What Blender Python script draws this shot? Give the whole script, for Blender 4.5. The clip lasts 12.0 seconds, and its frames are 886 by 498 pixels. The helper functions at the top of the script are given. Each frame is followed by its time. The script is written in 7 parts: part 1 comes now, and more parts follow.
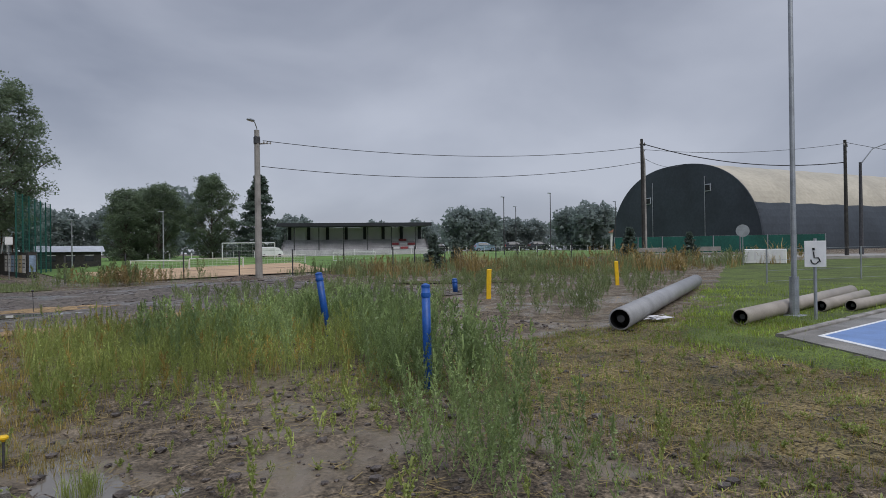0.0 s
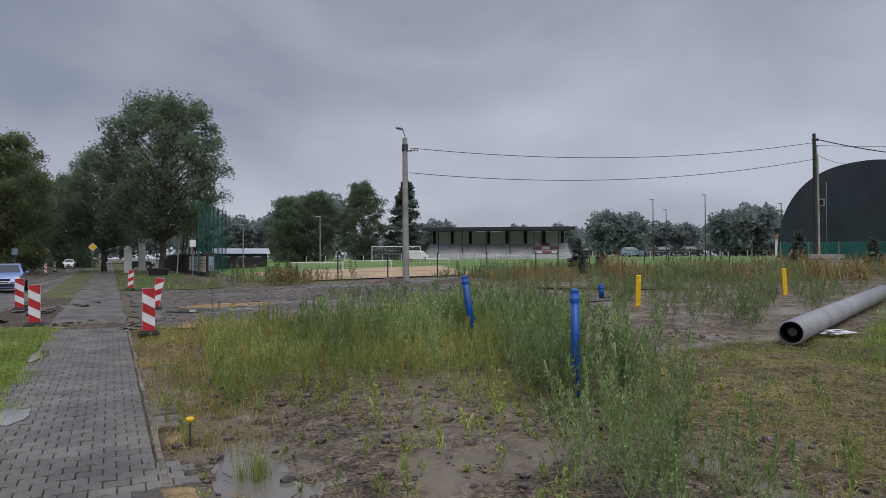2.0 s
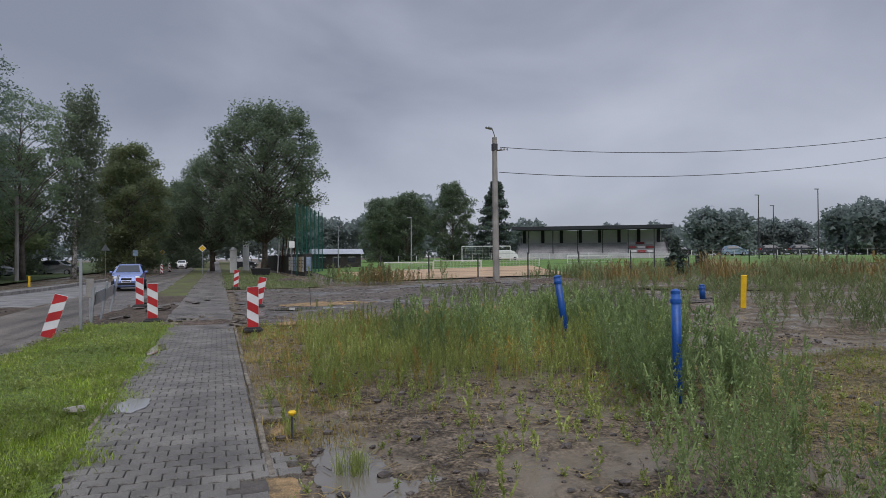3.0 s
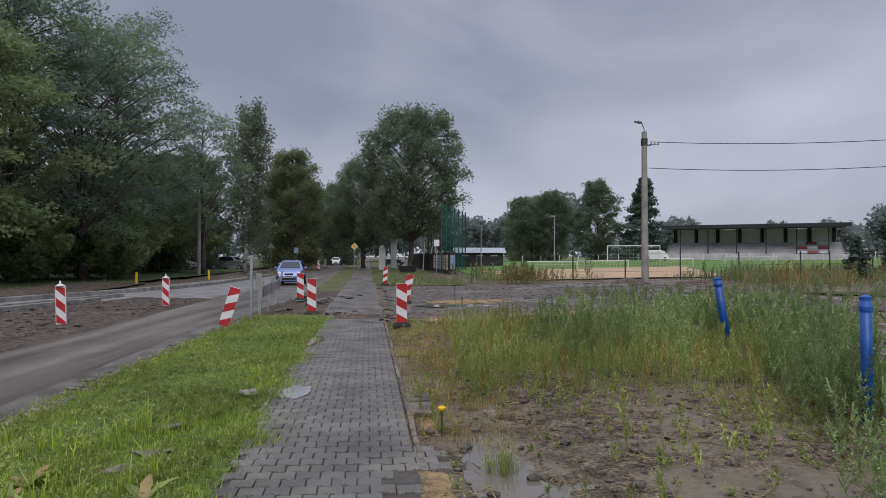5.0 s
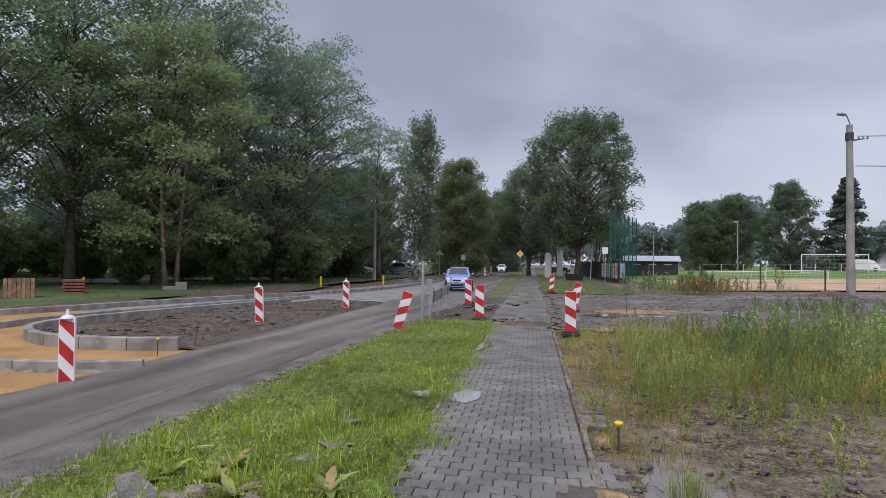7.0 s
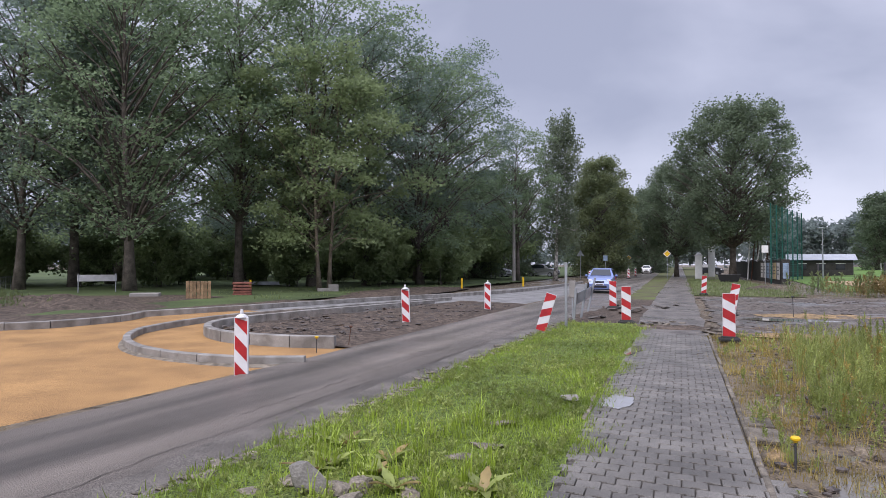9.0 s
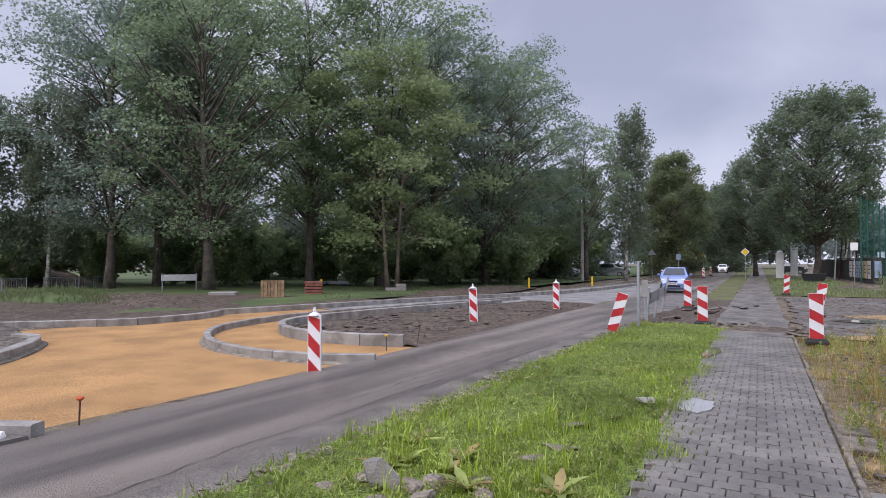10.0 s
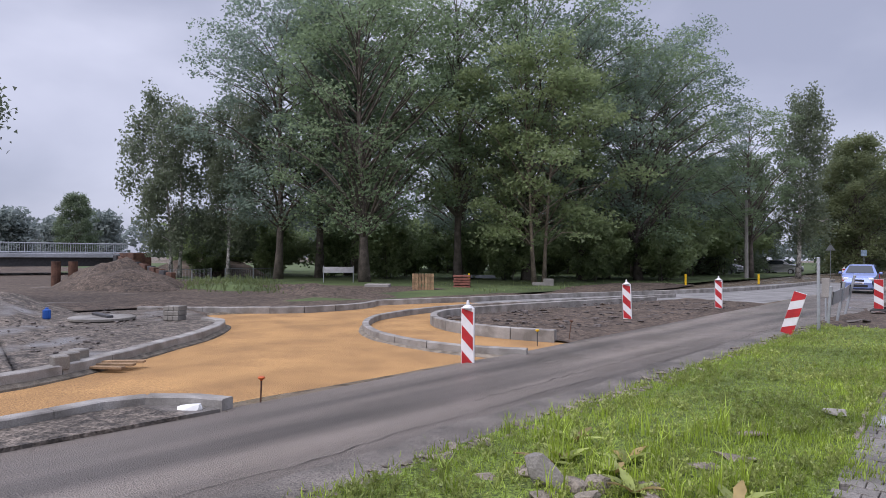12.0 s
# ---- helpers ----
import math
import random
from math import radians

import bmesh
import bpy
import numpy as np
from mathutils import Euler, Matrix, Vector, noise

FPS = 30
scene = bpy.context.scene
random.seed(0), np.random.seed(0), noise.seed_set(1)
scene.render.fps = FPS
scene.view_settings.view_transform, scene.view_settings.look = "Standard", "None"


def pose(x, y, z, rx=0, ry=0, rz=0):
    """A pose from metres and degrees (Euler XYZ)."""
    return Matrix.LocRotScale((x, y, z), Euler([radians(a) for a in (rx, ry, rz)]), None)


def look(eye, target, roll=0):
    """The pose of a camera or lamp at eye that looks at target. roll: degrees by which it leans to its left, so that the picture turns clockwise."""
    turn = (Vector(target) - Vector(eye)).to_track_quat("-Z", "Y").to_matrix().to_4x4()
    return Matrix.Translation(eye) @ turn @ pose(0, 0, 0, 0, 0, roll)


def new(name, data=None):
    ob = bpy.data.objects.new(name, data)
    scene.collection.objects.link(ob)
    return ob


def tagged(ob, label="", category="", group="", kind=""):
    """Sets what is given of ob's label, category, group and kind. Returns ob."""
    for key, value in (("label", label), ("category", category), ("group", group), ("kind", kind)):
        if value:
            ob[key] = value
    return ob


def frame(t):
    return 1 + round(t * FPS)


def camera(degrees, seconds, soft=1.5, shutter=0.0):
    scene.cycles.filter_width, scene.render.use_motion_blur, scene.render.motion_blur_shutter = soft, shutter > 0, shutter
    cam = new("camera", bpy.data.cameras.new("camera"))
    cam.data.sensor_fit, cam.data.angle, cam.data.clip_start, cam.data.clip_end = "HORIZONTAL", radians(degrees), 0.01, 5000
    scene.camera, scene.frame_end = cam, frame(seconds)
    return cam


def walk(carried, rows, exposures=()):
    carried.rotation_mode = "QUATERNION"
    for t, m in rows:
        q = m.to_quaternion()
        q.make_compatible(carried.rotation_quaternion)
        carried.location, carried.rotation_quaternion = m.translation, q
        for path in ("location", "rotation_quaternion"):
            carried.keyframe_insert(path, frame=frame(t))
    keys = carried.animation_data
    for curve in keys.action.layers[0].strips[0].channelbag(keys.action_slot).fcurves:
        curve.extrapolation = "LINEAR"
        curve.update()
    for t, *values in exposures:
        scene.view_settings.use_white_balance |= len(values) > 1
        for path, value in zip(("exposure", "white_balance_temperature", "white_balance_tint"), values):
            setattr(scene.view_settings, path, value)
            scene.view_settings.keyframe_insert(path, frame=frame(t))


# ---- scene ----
cam = camera(70.6, 12.0, 0.85)
PATH = [
    (0, (0.279, 0.93, 1.812), (1.492, 2.521, 1.818), -0.7),
    (0.5, (0.272, 0.944, 1.812), (1.409, 2.59, 1.825), -0.6),
    (1, (0.275, 0.966, 1.815), (1.325, 2.668, 1.832), -0.5),
    (1.5, (0.261, 0.997, 1.808), (1.217, 2.753, 1.828), -0.3),
    (2, (0.248, 1.021, 1.807), (1.074, 2.842, 1.83), -0.2),
    (2.5, (0.237, 1.043, 1.804), (0.926, 2.921, 1.829), -0.4),
    (3, (0.229, 1.065, 1.802), (0.787, 2.985, 1.826), -0.4),
    (5, (0.167, 1.149, 1.798), (0.281, 3.146, 1.82), 0.1),
    (5.5, (0.146, 1.178, 1.79), (0.14, 3.178, 1.815), 0.1),
    (6, (0.126, 1.195, 1.777), (-0.031, 3.189, 1.808), 0.3),
    (6.5, (0.115, 1.249, 1.784), (-0.169, 3.228, 1.82), 0.5),
    (7, (0.087, 1.266, 1.775), (-0.321, 3.224, 1.818), 0.6),
    (7.5, (0.054, 1.27, 1.775), (-0.469, 3.2, 1.819), 0.3),
    (9.5, (-0.036, 1.246, 1.77), (-0.955, 3.022, 1.816), -0.0),
    (10, (-0.069, 1.262, 1.761), (-1.081, 2.987, 1.806), -0.1),
    (10.5, (-0.118, 1.283, 1.75), (-1.224, 2.949, 1.792), 0.1),
    (11, (-0.163, 1.279, 1.747), (-1.37, 2.873, 1.784), 0.0),
    (11.5, (-0.202, 1.268, 1.741), (-1.493, 2.795, 1.776), 0.2),
    (12, (-0.205, 1.226, 1.747), (-1.584, 2.674, 1.774), 0.3),
]
walk(cam, [(t, look(eye, target, roll)) for t, eye, target, roll in PATH], [(0.0, -0.02, 6400, 10), (2.5, -0.02, 6400, 11), (5.5, 0.12, 6450, 13), (7.5, 0.49, 6400, 15), (9.5, 0.70, 6340, 18), (12.0, 0.66, 6350, 18)])

# ---- world, sun, exposure ----
world = bpy.data.worlds.new("overcast_sky")
scene.world = world
world.use_nodes = True
wn, wl = world.node_tree.nodes, world.node_tree.links
wn.clear()
w_out = wn.new("ShaderNodeOutputWorld")
w_bg = wn.new("ShaderNodeBackground")
w_geo = wn.new("ShaderNodeTexCoord")
w_map = wn.new("ShaderNodeMapping")
w_map.inputs["Scale"].default_value = (1.0, 1.0, 2.1)
w_map.inputs["Location"].default_value = (3.4, 1.9, 0.7)
w_noise = wn.new("ShaderNodeTexNoise")
w_noise.inputs["Scale"].default_value = 2.3
w_noise.inputs["Detail"].default_value = 5.0
w_noise.inputs["Roughness"].default_value = 0.46
w_noise.inputs["Distortion"].default_value = 0.25
w_ramp = wn.new("ShaderNodeValToRGB")
w_ramp.color_ramp.elements[0].position, w_ramp.color_ramp.elements[1].position = 0.30, 0.72
w_ramp.color_ramp.elements[0].color = (0.235, 0.258, 0.325, 1)
w_ramp.color_ramp.elements[1].color = (0.45, 0.475, 0.55, 1)
w_sky = wn.new("ShaderNodeTexSky")
w_sky.sky_type, w_sky.sun_disc = "NISHITA", False
w_sky.sun_elevation, w_sky.sun_rotation = radians(49), radians(189)
w_add = wn.new("ShaderNodeMixRGB")
w_add.blend_type = "ADD"
w_add.inputs[0].default_value = 0.008
wl.new(w_geo.outputs["Generated"], w_map.inputs["Vector"])
wl.new(w_map.outputs["Vector"], w_noise.inputs["Vector"])
wl.new(w_noise.outputs["Fac"], w_ramp.inputs["Fac"])
wl.new(w_ramp.outputs["Color"], w_add.inputs[1])
wl.new(w_sky.outputs["Color"], w_add.inputs[2])
wl.new(w_add.outputs["Color"], w_bg.inputs["Color"])
# an overcast sky is several times brighter overhead than near the horizon
w_sep = wn.new("ShaderNodeSeparateXYZ")
w_rise = wn.new("ShaderNodeMapRange")
w_rise.interpolation_type = "SMOOTHSTEP"
w_rise.inputs["From Min"].default_value, w_rise.inputs["From Max"].default_value = 0.42, 0.95
w_rise.inputs["To Min"].default_value, w_rise.inputs["To Max"].default_value = 1.0, 2.7
wl.new(w_geo.outputs["Generated"], w_sep.inputs[0])
wl.new(w_sep.outputs["Z"], w_rise.inputs["Value"])
wl.new(w_rise.outputs["Result"], w_bg.inputs["Strength"])
wl.new(w_bg.outputs["Background"], w_out.inputs["Surface"])

sun_data = bpy.data.lights.new("sun", "SUN")
sun_data.energy, sun_data.angle, sun_data.color = 1.5, radians(50), (1.0, 0.97, 0.93)
sun = new("sun", sun_data)
sun.matrix_world = look((0, 0, 60), (8, 52, 0))

# ---- materials ----
def mat(name, base, rough=0.8, metal=0.0, spread=0.25, scale=6.0, fine=60.0, bump=0.2, tint=None, jitter=0.0, spec=0.4, trans=0.0, wet=0.0, wet_scale=0.6, stretch=None, grain=False):
    """A surface with two scales of colour variation, fine relief and, where wet, glossy patches."""
    m = bpy.data.materials.new(name)
    m.use_nodes = True
    n, l = m.node_tree.nodes, m.node_tree.links
    b = n["Principled BSDF"]
    b.inputs["Metallic"].default_value = metal
    b.inputs["Specular IOR Level"].default_value = spec
    pos = n.new("ShaderNodeNewGeometry")
    big, small = n.new("ShaderNodeTexNoise"), n.new("ShaderNodeTexNoise")
    for node, s, d in ((big, scale, 4.0), (small, fine, 3.0)):
        node.inputs["Scale"].default_value, node.inputs["Detail"].default_value = s, d
        l.new(pos.outputs["Position"], node.inputs["Vector"])
    if stretch:
        drawn = n.new("ShaderNodeMapping")
        drawn.inputs["Scale"].default_value = stretch
        drawn.inputs["Rotation"].default_value = (0, 0, radians(-2))
        l.new(pos.outputs["Position"], drawn.inputs["Vector"])
        l.new(drawn.outputs["Vector"], big.inputs["Vector"])
    base2 = tint or tuple(c * (1 - spread) for c in base)
    top = tuple(min(1.0, c * (1 + spread)) for c in base)
    r = n.new("ShaderNodeValToRGB")
    r.color_ramp.elements[0].position, r.color_ramp.elements[1].position = 0.34, 0.66
    r.color_ramp.elements[0].color, r.color_ramp.elements[1].color = (*base2, 1), (*top, 1)
    l.new(big.outputs["Fac"], r.inputs["Fac"])
    mix = n.new("ShaderNodeMixRGB")
    mix.blend_type = "OVERLAY"
    mix.inputs[0].default_value = min(1.0, spread * 2.0)
    l.new(r.outputs["Color"], mix.inputs[1])
    speck = small.outputs["Fac"]
    if grain:
        crisp = n.new("ShaderNodeMapRange")
        crisp.inputs["From Min"].default_value, crisp.inputs["From Max"].default_value = 0.34, 0.66
        l.new(speck, crisp.inputs["Value"])
        speck = crisp.outputs["Result"]
    l.new(speck, mix.inputs[2])
    last = mix.outputs["Color"]
    if jitter:
        info = n.new("ShaderNodeObjectInfo")
        isl = n.new("ShaderNodeNewGeometry")
        add = n.new("ShaderNodeMath")
        add.operation = "ADD"
        l.new(info.outputs["Random"], add.inputs[0])
        l.new(isl.outputs["Random Per Island"], add.inputs[1])
        fr = n.new("ShaderNodeMath")
        fr.operation = "FRACT"
        l.new(add.outputs[0], fr.inputs[0])
        rg = n.new("ShaderNodeMapRange")
        rg.inputs["To Min"].default_value, rg.inputs["To Max"].default_value = 1 - jitter, 1 + jitter
        l.new(fr.outputs[0], rg.inputs["Value"])
        hsv = n.new("ShaderNodeHueSaturation")
        l.new(rg.outputs["Result"], hsv.inputs["Value"])
        l.new(last, hsv.inputs["Color"])
        last = hsv.outputs["Color"]
    l.new(last, b.inputs["Base Color"])
    if wet:
        wn_ = n.new("ShaderNodeTexNoise")
        wn_.inputs["Scale"].default_value, wn_.inputs["Detail"].default_value = wet_scale, 5.0
        l.new(pos.outputs["Position"], wn_.inputs["Vector"])
        rg2 = n.new("ShaderNodeMapRange")
        rg2.inputs["From Min"].default_value, rg2.inputs["From Max"].default_value = 0.42, 0.62
        rg2.inputs["To Min"].default_value, rg2.inputs["To Max"].default_value = rough, rough * (1 - wet)
        l.new(wn_.outputs["Fac"], rg2.inputs["Value"])
        l.new(rg2.outputs["Result"], b.inputs["Roughness"])
    else:
        b.inputs["Roughness"].default_value = rough
    if trans:
        b.inputs["Transmission Weight"].default_value = trans
    if bump:
        bp = n.new("ShaderNodeBump")
        bp.inputs["Strength"].default_value, bp.inputs["Distance"].default_value = bump, 0.02
        l.new(small.outputs["Fac"], bp.inputs["Height"])
        l.new(bp.outputs["Normal"], b.inputs["Normal"])
    return m


def leaf_mat(name, dark, light, through_light=0.25, glow=1.3, spec=0.45, jitter=0.35):
    m = mat(name, light, 0.42, tint=dark, scale=0.5, fine=9.0, bump=0, jitter=jitter, spread=0.3, spec=spec)
    n, l = m.node_tree.nodes, m.node_tree.links
    b, out = n["Principled BSDF"], n["Material Output"]
    tr = n.new("ShaderNodeBsdfTranslucent")
    mx = n.new("ShaderNodeMixShader")
    mx.inputs[0].default_value = through_light
    tr.inputs["Color"].default_value = (*(c * glow for c in light), 1)
    l.new(b.outputs[0], mx.inputs[1])
    l.new(tr.outputs[0], mx.inputs[2])
    l.new(mx.outputs[0], out.inputs["Surface"])
    return m


def earth_mat(name, dry, dark, film, film_at=0.60, rough=0.85, film_scale=0.45, stones=34.0):
    """Churned soil: two browns, gravel grain, and smooth wet films in low spots."""
    m = bpy.data.materials.new(name)
    m.use_nodes = True
    n, l = m.node_tree.nodes, m.node_tree.links
    b = n["Principled BSDF"]
    pos = n.new("ShaderNodeNewGeometry")
    def tex(kind, scale, detail=4.0, distort=0.0):
        t = n.new(kind)
        t.inputs["Scale"].default_value = scale
        if kind == "ShaderNodeTexNoise":
            t.inputs["Detail"].default_value, t.inputs["Distortion"].default_value = detail, distort
        l.new(pos.outputs["Position"], t.inputs["Vector"])
        return t
    big, mid, fine = tex("ShaderNodeTexNoise", 0.7, 5, 0.4), tex("ShaderNodeTexNoise", 5.5, 6, 0.3), tex("ShaderNodeTexNoise", 26, 8)
    peb = tex("ShaderNodeTexVoronoi", stones)
    wetn = tex("ShaderNodeTexNoise", film_scale, 5, 0.6)
    def mixc(kind, fac, a, c):
        x = n.new("ShaderNodeMixRGB")
        x.blend_type = kind
        for i, v in ((0, fac), (1, a), (2, c)):
            if isinstance(v, (int, float)):
                x.inputs[i].default_value = v
            elif isinstance(v, tuple):
                x.inputs[i].default_value = (*v, 1)
            else:
                l.new(v, x.inputs[i])
        return x.outputs["Color"]
    def ramp(src, lo, hi):
        r = n.new("ShaderNodeMapRange")
        r.inputs["From Min"].default_value, r.inputs["From Max"].default_value = lo, hi
        l.new(src, r.inputs["Value"])
        return r.outputs["Result"]
    col = mixc("MIX", ramp(mid.outputs["Fac"], 0.36, 0.62), dark, dry)
    col = mixc("MULTIPLY", 0.55, col, mixc("MIX", ramp(big.outputs["Fac"], 0.35, 0.65), (0.62, 0.6, 0.58), (1.25, 1.22, 1.18)))
    col = mixc("OVERLAY", 0.95, col, ramp(fine.outputs["Fac"], 0.25, 0.75))
    col = mixc("OVERLAY", 0.5, col, peb.outputs["Distance"])
    sat = n.new("ShaderNodeHueSaturation")
    sat.inputs["Saturation"].default_value = 0.9
    l.new(col, sat.inputs["Color"])
    wet = ramp(wetn.outputs["Fac"], film_at - 0.05, film_at + 0.06)
    l.new(mixc("MIX", wet, sat.outputs["Color"], film), b.inputs["Base Color"])
    rr = n.new("ShaderNodeMapRange")
    rr.inputs["To Min"].default_value, rr.inputs["To Max"].default_value = rough, 0.26
    l.new(wet, rr.inputs["Value"])
    l.new(rr.outputs["Result"], b.inputs["Roughness"])
    add = n.new("ShaderNodeMath")
    add.operation = "MULTIPLY_ADD"
    l.new(mid.outputs["Fac"], add.inputs[0])
    add.inputs[1].default_value = 2.2
    l.new(fine.outputs["Fac"], add.inputs[2])
    dry_only = n.new("ShaderNodeMapRange")
    dry_only.inputs["To Min"].default_value, dry_only.inputs["To Max"].default_value = 1.0, 0.15
    l.new(wet, dry_only.inputs["Value"])
    bp = n.new("ShaderNodeBump")
    bp.inputs["Distance"].default_value = 0.035
    l.new(dry_only.outputs["Result"], bp.inputs["Strength"])
    l.new(add.outputs[0], bp.inputs["Height"])
    l.new(bp.outputs["Normal"], b.inputs["Normal"])
    b.inputs["Specular IOR Level"].default_value = 0.3
    return m


M_MUD = earth_mat("wet_mud", (0.172, 0.132, 0.086), (0.066, 0.049, 0.031), (0.160, 0.128, 0.090), 0.53, 0.85, 0.8)
M_RUBBLE = earth_mat("rubble_track", (0.168, 0.140, 0.114), (0.060, 0.052, 0.045), (0.13, 0.12, 0.11), 0.56, 0.8, 0.35, 9.0)
M_ASPHALT = mat("wet_asphalt", (0.148, 0.126, 0.107), 0.5, spread=0.42, stretch=(1.0, 0.07, 1.0), scale=1.2, fine=75, bump=0.9, tint=(0.064, 0.056, 0.049), wet=0.45, wet_scale=0.5, grain=True)
M_ASPHALT_OLD = mat("old_patched_asphalt", (0.135, 0.119, 0.103), 0.58, spread=0.35, scale=1.6, fine=90, bump=0.6, wet=0.55, grain=True)
M_SAND = mat("yellow_gravel_bed", (0.350, 0.200, 0.078), 0.9, spread=0.20, scale=0.9, fine=55, bump=1.0, tint=(0.285, 0.160, 0.064), grain=True)
M_OCHRE = mat("spilt_ochre_grit", (0.27, 0.180, 0.088), 0.9, spread=0.5, scale=5, fine=80, bump=1.0, tint=(0.15, 0.108, 0.060))
M_PITCH_SAND = mat("pale_pitch_sand", (0.42, 0.29, 0.18), 0.9, spread=0.15, scale=0.5, fine=10, bump=0.2)
M_TURF = mat("turf", (0.096, 0.134, 0.022), 0.9, spread=0.35, scale=7, fine=40, bump=0.9, tint=(0.062, 0.086, 0.016), grain=True)
M_LAWN = mat("lawn_turf", (0.072, 0.100, 0.016), 0.9, spread=0.35, scale=0.8, fine=30, bump=0.8, tint=(0.048, 0.062, 0.014), grain=True)
M_PITCH = mat("pitch_grass", (0.10, 0.18, 0.035), 0.9, spread=0.2, scale=0.3, fine=6, bump=0.3)
M_WETCONC = mat("wet_grey_concrete", (0.185, 0.172, 0.152), 0.6, spread=0.3, scale=1.2, fine=60, bump=0.35, wet=0.4)
M_DRYTURF = mat("dry_thin_turf", (0.125, 0.096, 0.044), 0.9, spread=0.4, scale=1.6, fine=26, bump=1.0, tint=(0.060, 0.050, 0.024), grain=True)
M_WORN = mat("worn_patchy_turf", (0.085, 0.105, 0.026), 0.9, spread=0.3, scale=0.7, fine=20, bump=0.8, tint=(0.080, 0.062, 0.042))
M_PARK = mat("park_grass", (0.062, 0.088, 0.028), 0.9, spread=0.3, scale=0.3, fine=8, bump=0.5)
M_PAVER = mat("wet_grey_paver", (0.142, 0.131, 0.116), 0.55, spread=0.25, scale=1.2, fine=140, bump=0.35, jitter=0.16, wet=0.4, wet_scale=0.5, grain=True)
M_JOINT = mat("paver_bed", (0.085, 0.075, 0.066), 0.9, spread=0.3, fine=60, bump=0.5)
M_KERB = mat("new_concrete_kerb", (0.255, 0.243, 0.225), 0.8, spread=0.25, scale=2.6, fine=80, bump=0.45, jitter=0.08, tint=(0.165, 0.152, 0.136))
M_CONC = mat("old_concrete", (0.27, 0.255, 0.235), 0.85, spread=0.22, scale=1.2, fine=50, bump=0.35)
M_SOIL = earth_mat("dark_bare_soil", (0.125, 0.092, 0.068), (0.050, 0.037, 0.028), (0.11, 0.09, 0.07), 0.72)
M_GRAVEL = mat("grey_gravel", (0.20, 0.195, 0.19), 0.85, spread=0.3, scale=1.0, fine=26, bump=0.9)
M_RED = mat("signal_red", (0.40, 0.024, 0.028), 0.4, spread=0.15, scale=4, fine=40, bump=0.02)
M_WHITE = mat("reflective_white", (0.66, 0.65, 0.66), 0.45, spread=0.06, scale=4, fine=30, bump=0.02)
M_RUBBER = mat("black_recycled_rubber", (0.03, 0.029, 0.028), 0.8, spread=0.3, fine=90, bump=0.4)
M_STEEL = mat("galvanised_steel", (0.36, 0.38, 0.40), 0.45, metal=0.7, spread=0.15, scale=3, fine=40, bump=0.05)
M_DSTEEL = mat("dark_weathered_steel", (0.07, 0.07, 0.075), 0.6, metal=0.5, spread=0.2, bump=0.1)
M_BLUE = mat("blue_plastic_pipe", (0.012, 0.075, 0.30), 0.35, spread=0.2, scale=6, fine=40, bump=0.03)
M_YEL = mat("yellow_paint", (0.70, 0.43, 0.012), 0.45, spread=0.12, scale=7, fine=40, bump=0.05)
M_PIPE = mat("beige_coated_pipe", (0.30, 0.265, 0.225), 0.5, spread=0.15, scale=1.5, fine=40, bump=0.1)
M_PIPEG = mat("grey_coated_pipe", (0.25, 0.25, 0.255), 0.4, spread=0.15, scale=1.5, fine=40, bump=0.1)
M_BLACK = mat("matte_black", (0.012, 0.012, 0.013), 0.6, spread=0.1, bump=0)
M_BARK = mat("tree_bark", (0.115, 0.098, 0.082), 0.95, spread=0.35, scale=3.0, fine=22, bump=0.9)
M_BARKL = mat("pale_tree_bark", (0.17, 0.14, 0.105), 0.95, spread=0.35, scale=3.0, fine=22, bump=0.9)
M_BIRCH = mat("birch_bark", (0.42, 0.40, 0.37), 0.9, spread=0.5, scale=3.5, fine=12, bump=0.4, tint=(0.12, 0.11, 0.10))
M_LEAF = leaf_mat("broad_leaves", (0.076, 0.110, 0.076), (0.132, 0.176, 0.098), 0.5, 2.2, 0.15, 0.3)
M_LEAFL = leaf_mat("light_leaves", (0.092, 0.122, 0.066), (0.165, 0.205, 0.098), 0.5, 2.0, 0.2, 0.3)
# blue cast of these leaves carries the haze over the woods
M_LEAFD = leaf_mat("haze_blued_leaves", (0.082, 0.116, 0.102), (0.138, 0.180, 0.138), 0.5, 2.1, 0.2, 0.3)
M_LEAFM = leaf_mat("lime_leaves", (0.075, 0.104, 0.070), (0.125, 0.158, 0.098), 0.5, 1.8, 0.2, 0.28)
M_LEAFO = leaf_mat("olive_lime_leaves", (0.076, 0.100, 0.054), (0.140, 0.162, 0.082), 0.5, 1.8, 0.2, 0.28)
M_LEAFB = leaf_mat("birch_leaves", (0.085, 0.108, 0.075), (0.140, 0.166, 0.110), 0.5, 1.8, 0.2, 0.25)
# distance haze is put into this pale bluish leaf colour
M_LEAFF = leaf_mat("haze_tinted_far_leaves", (0.140, 0.175, 0.168), (0.200, 0.232, 0.218), 0.5, 1.5, 0.1)
M_NEEDLE = leaf_mat("spruce_needles", (0.055, 0.080, 0.066), (0.095, 0.125, 0.098), 0.35)
M_MEMB = mat("charcoal_membrane", (0.036, 0.045, 0.056), 0.55, spread=0.2, scale=0.25, fine=3, bump=0.05)
M_CREAM = mat("cream_membrane", (0.38, 0.345, 0.27), 0.6, spread=0.12, scale=0.2, fine=2, bump=0.05)
M_GREENNET = mat("green_screen_net", (0.012, 0.085, 0.066), 0.8, spread=0.2, scale=0.4, fine=6, bump=0.1)
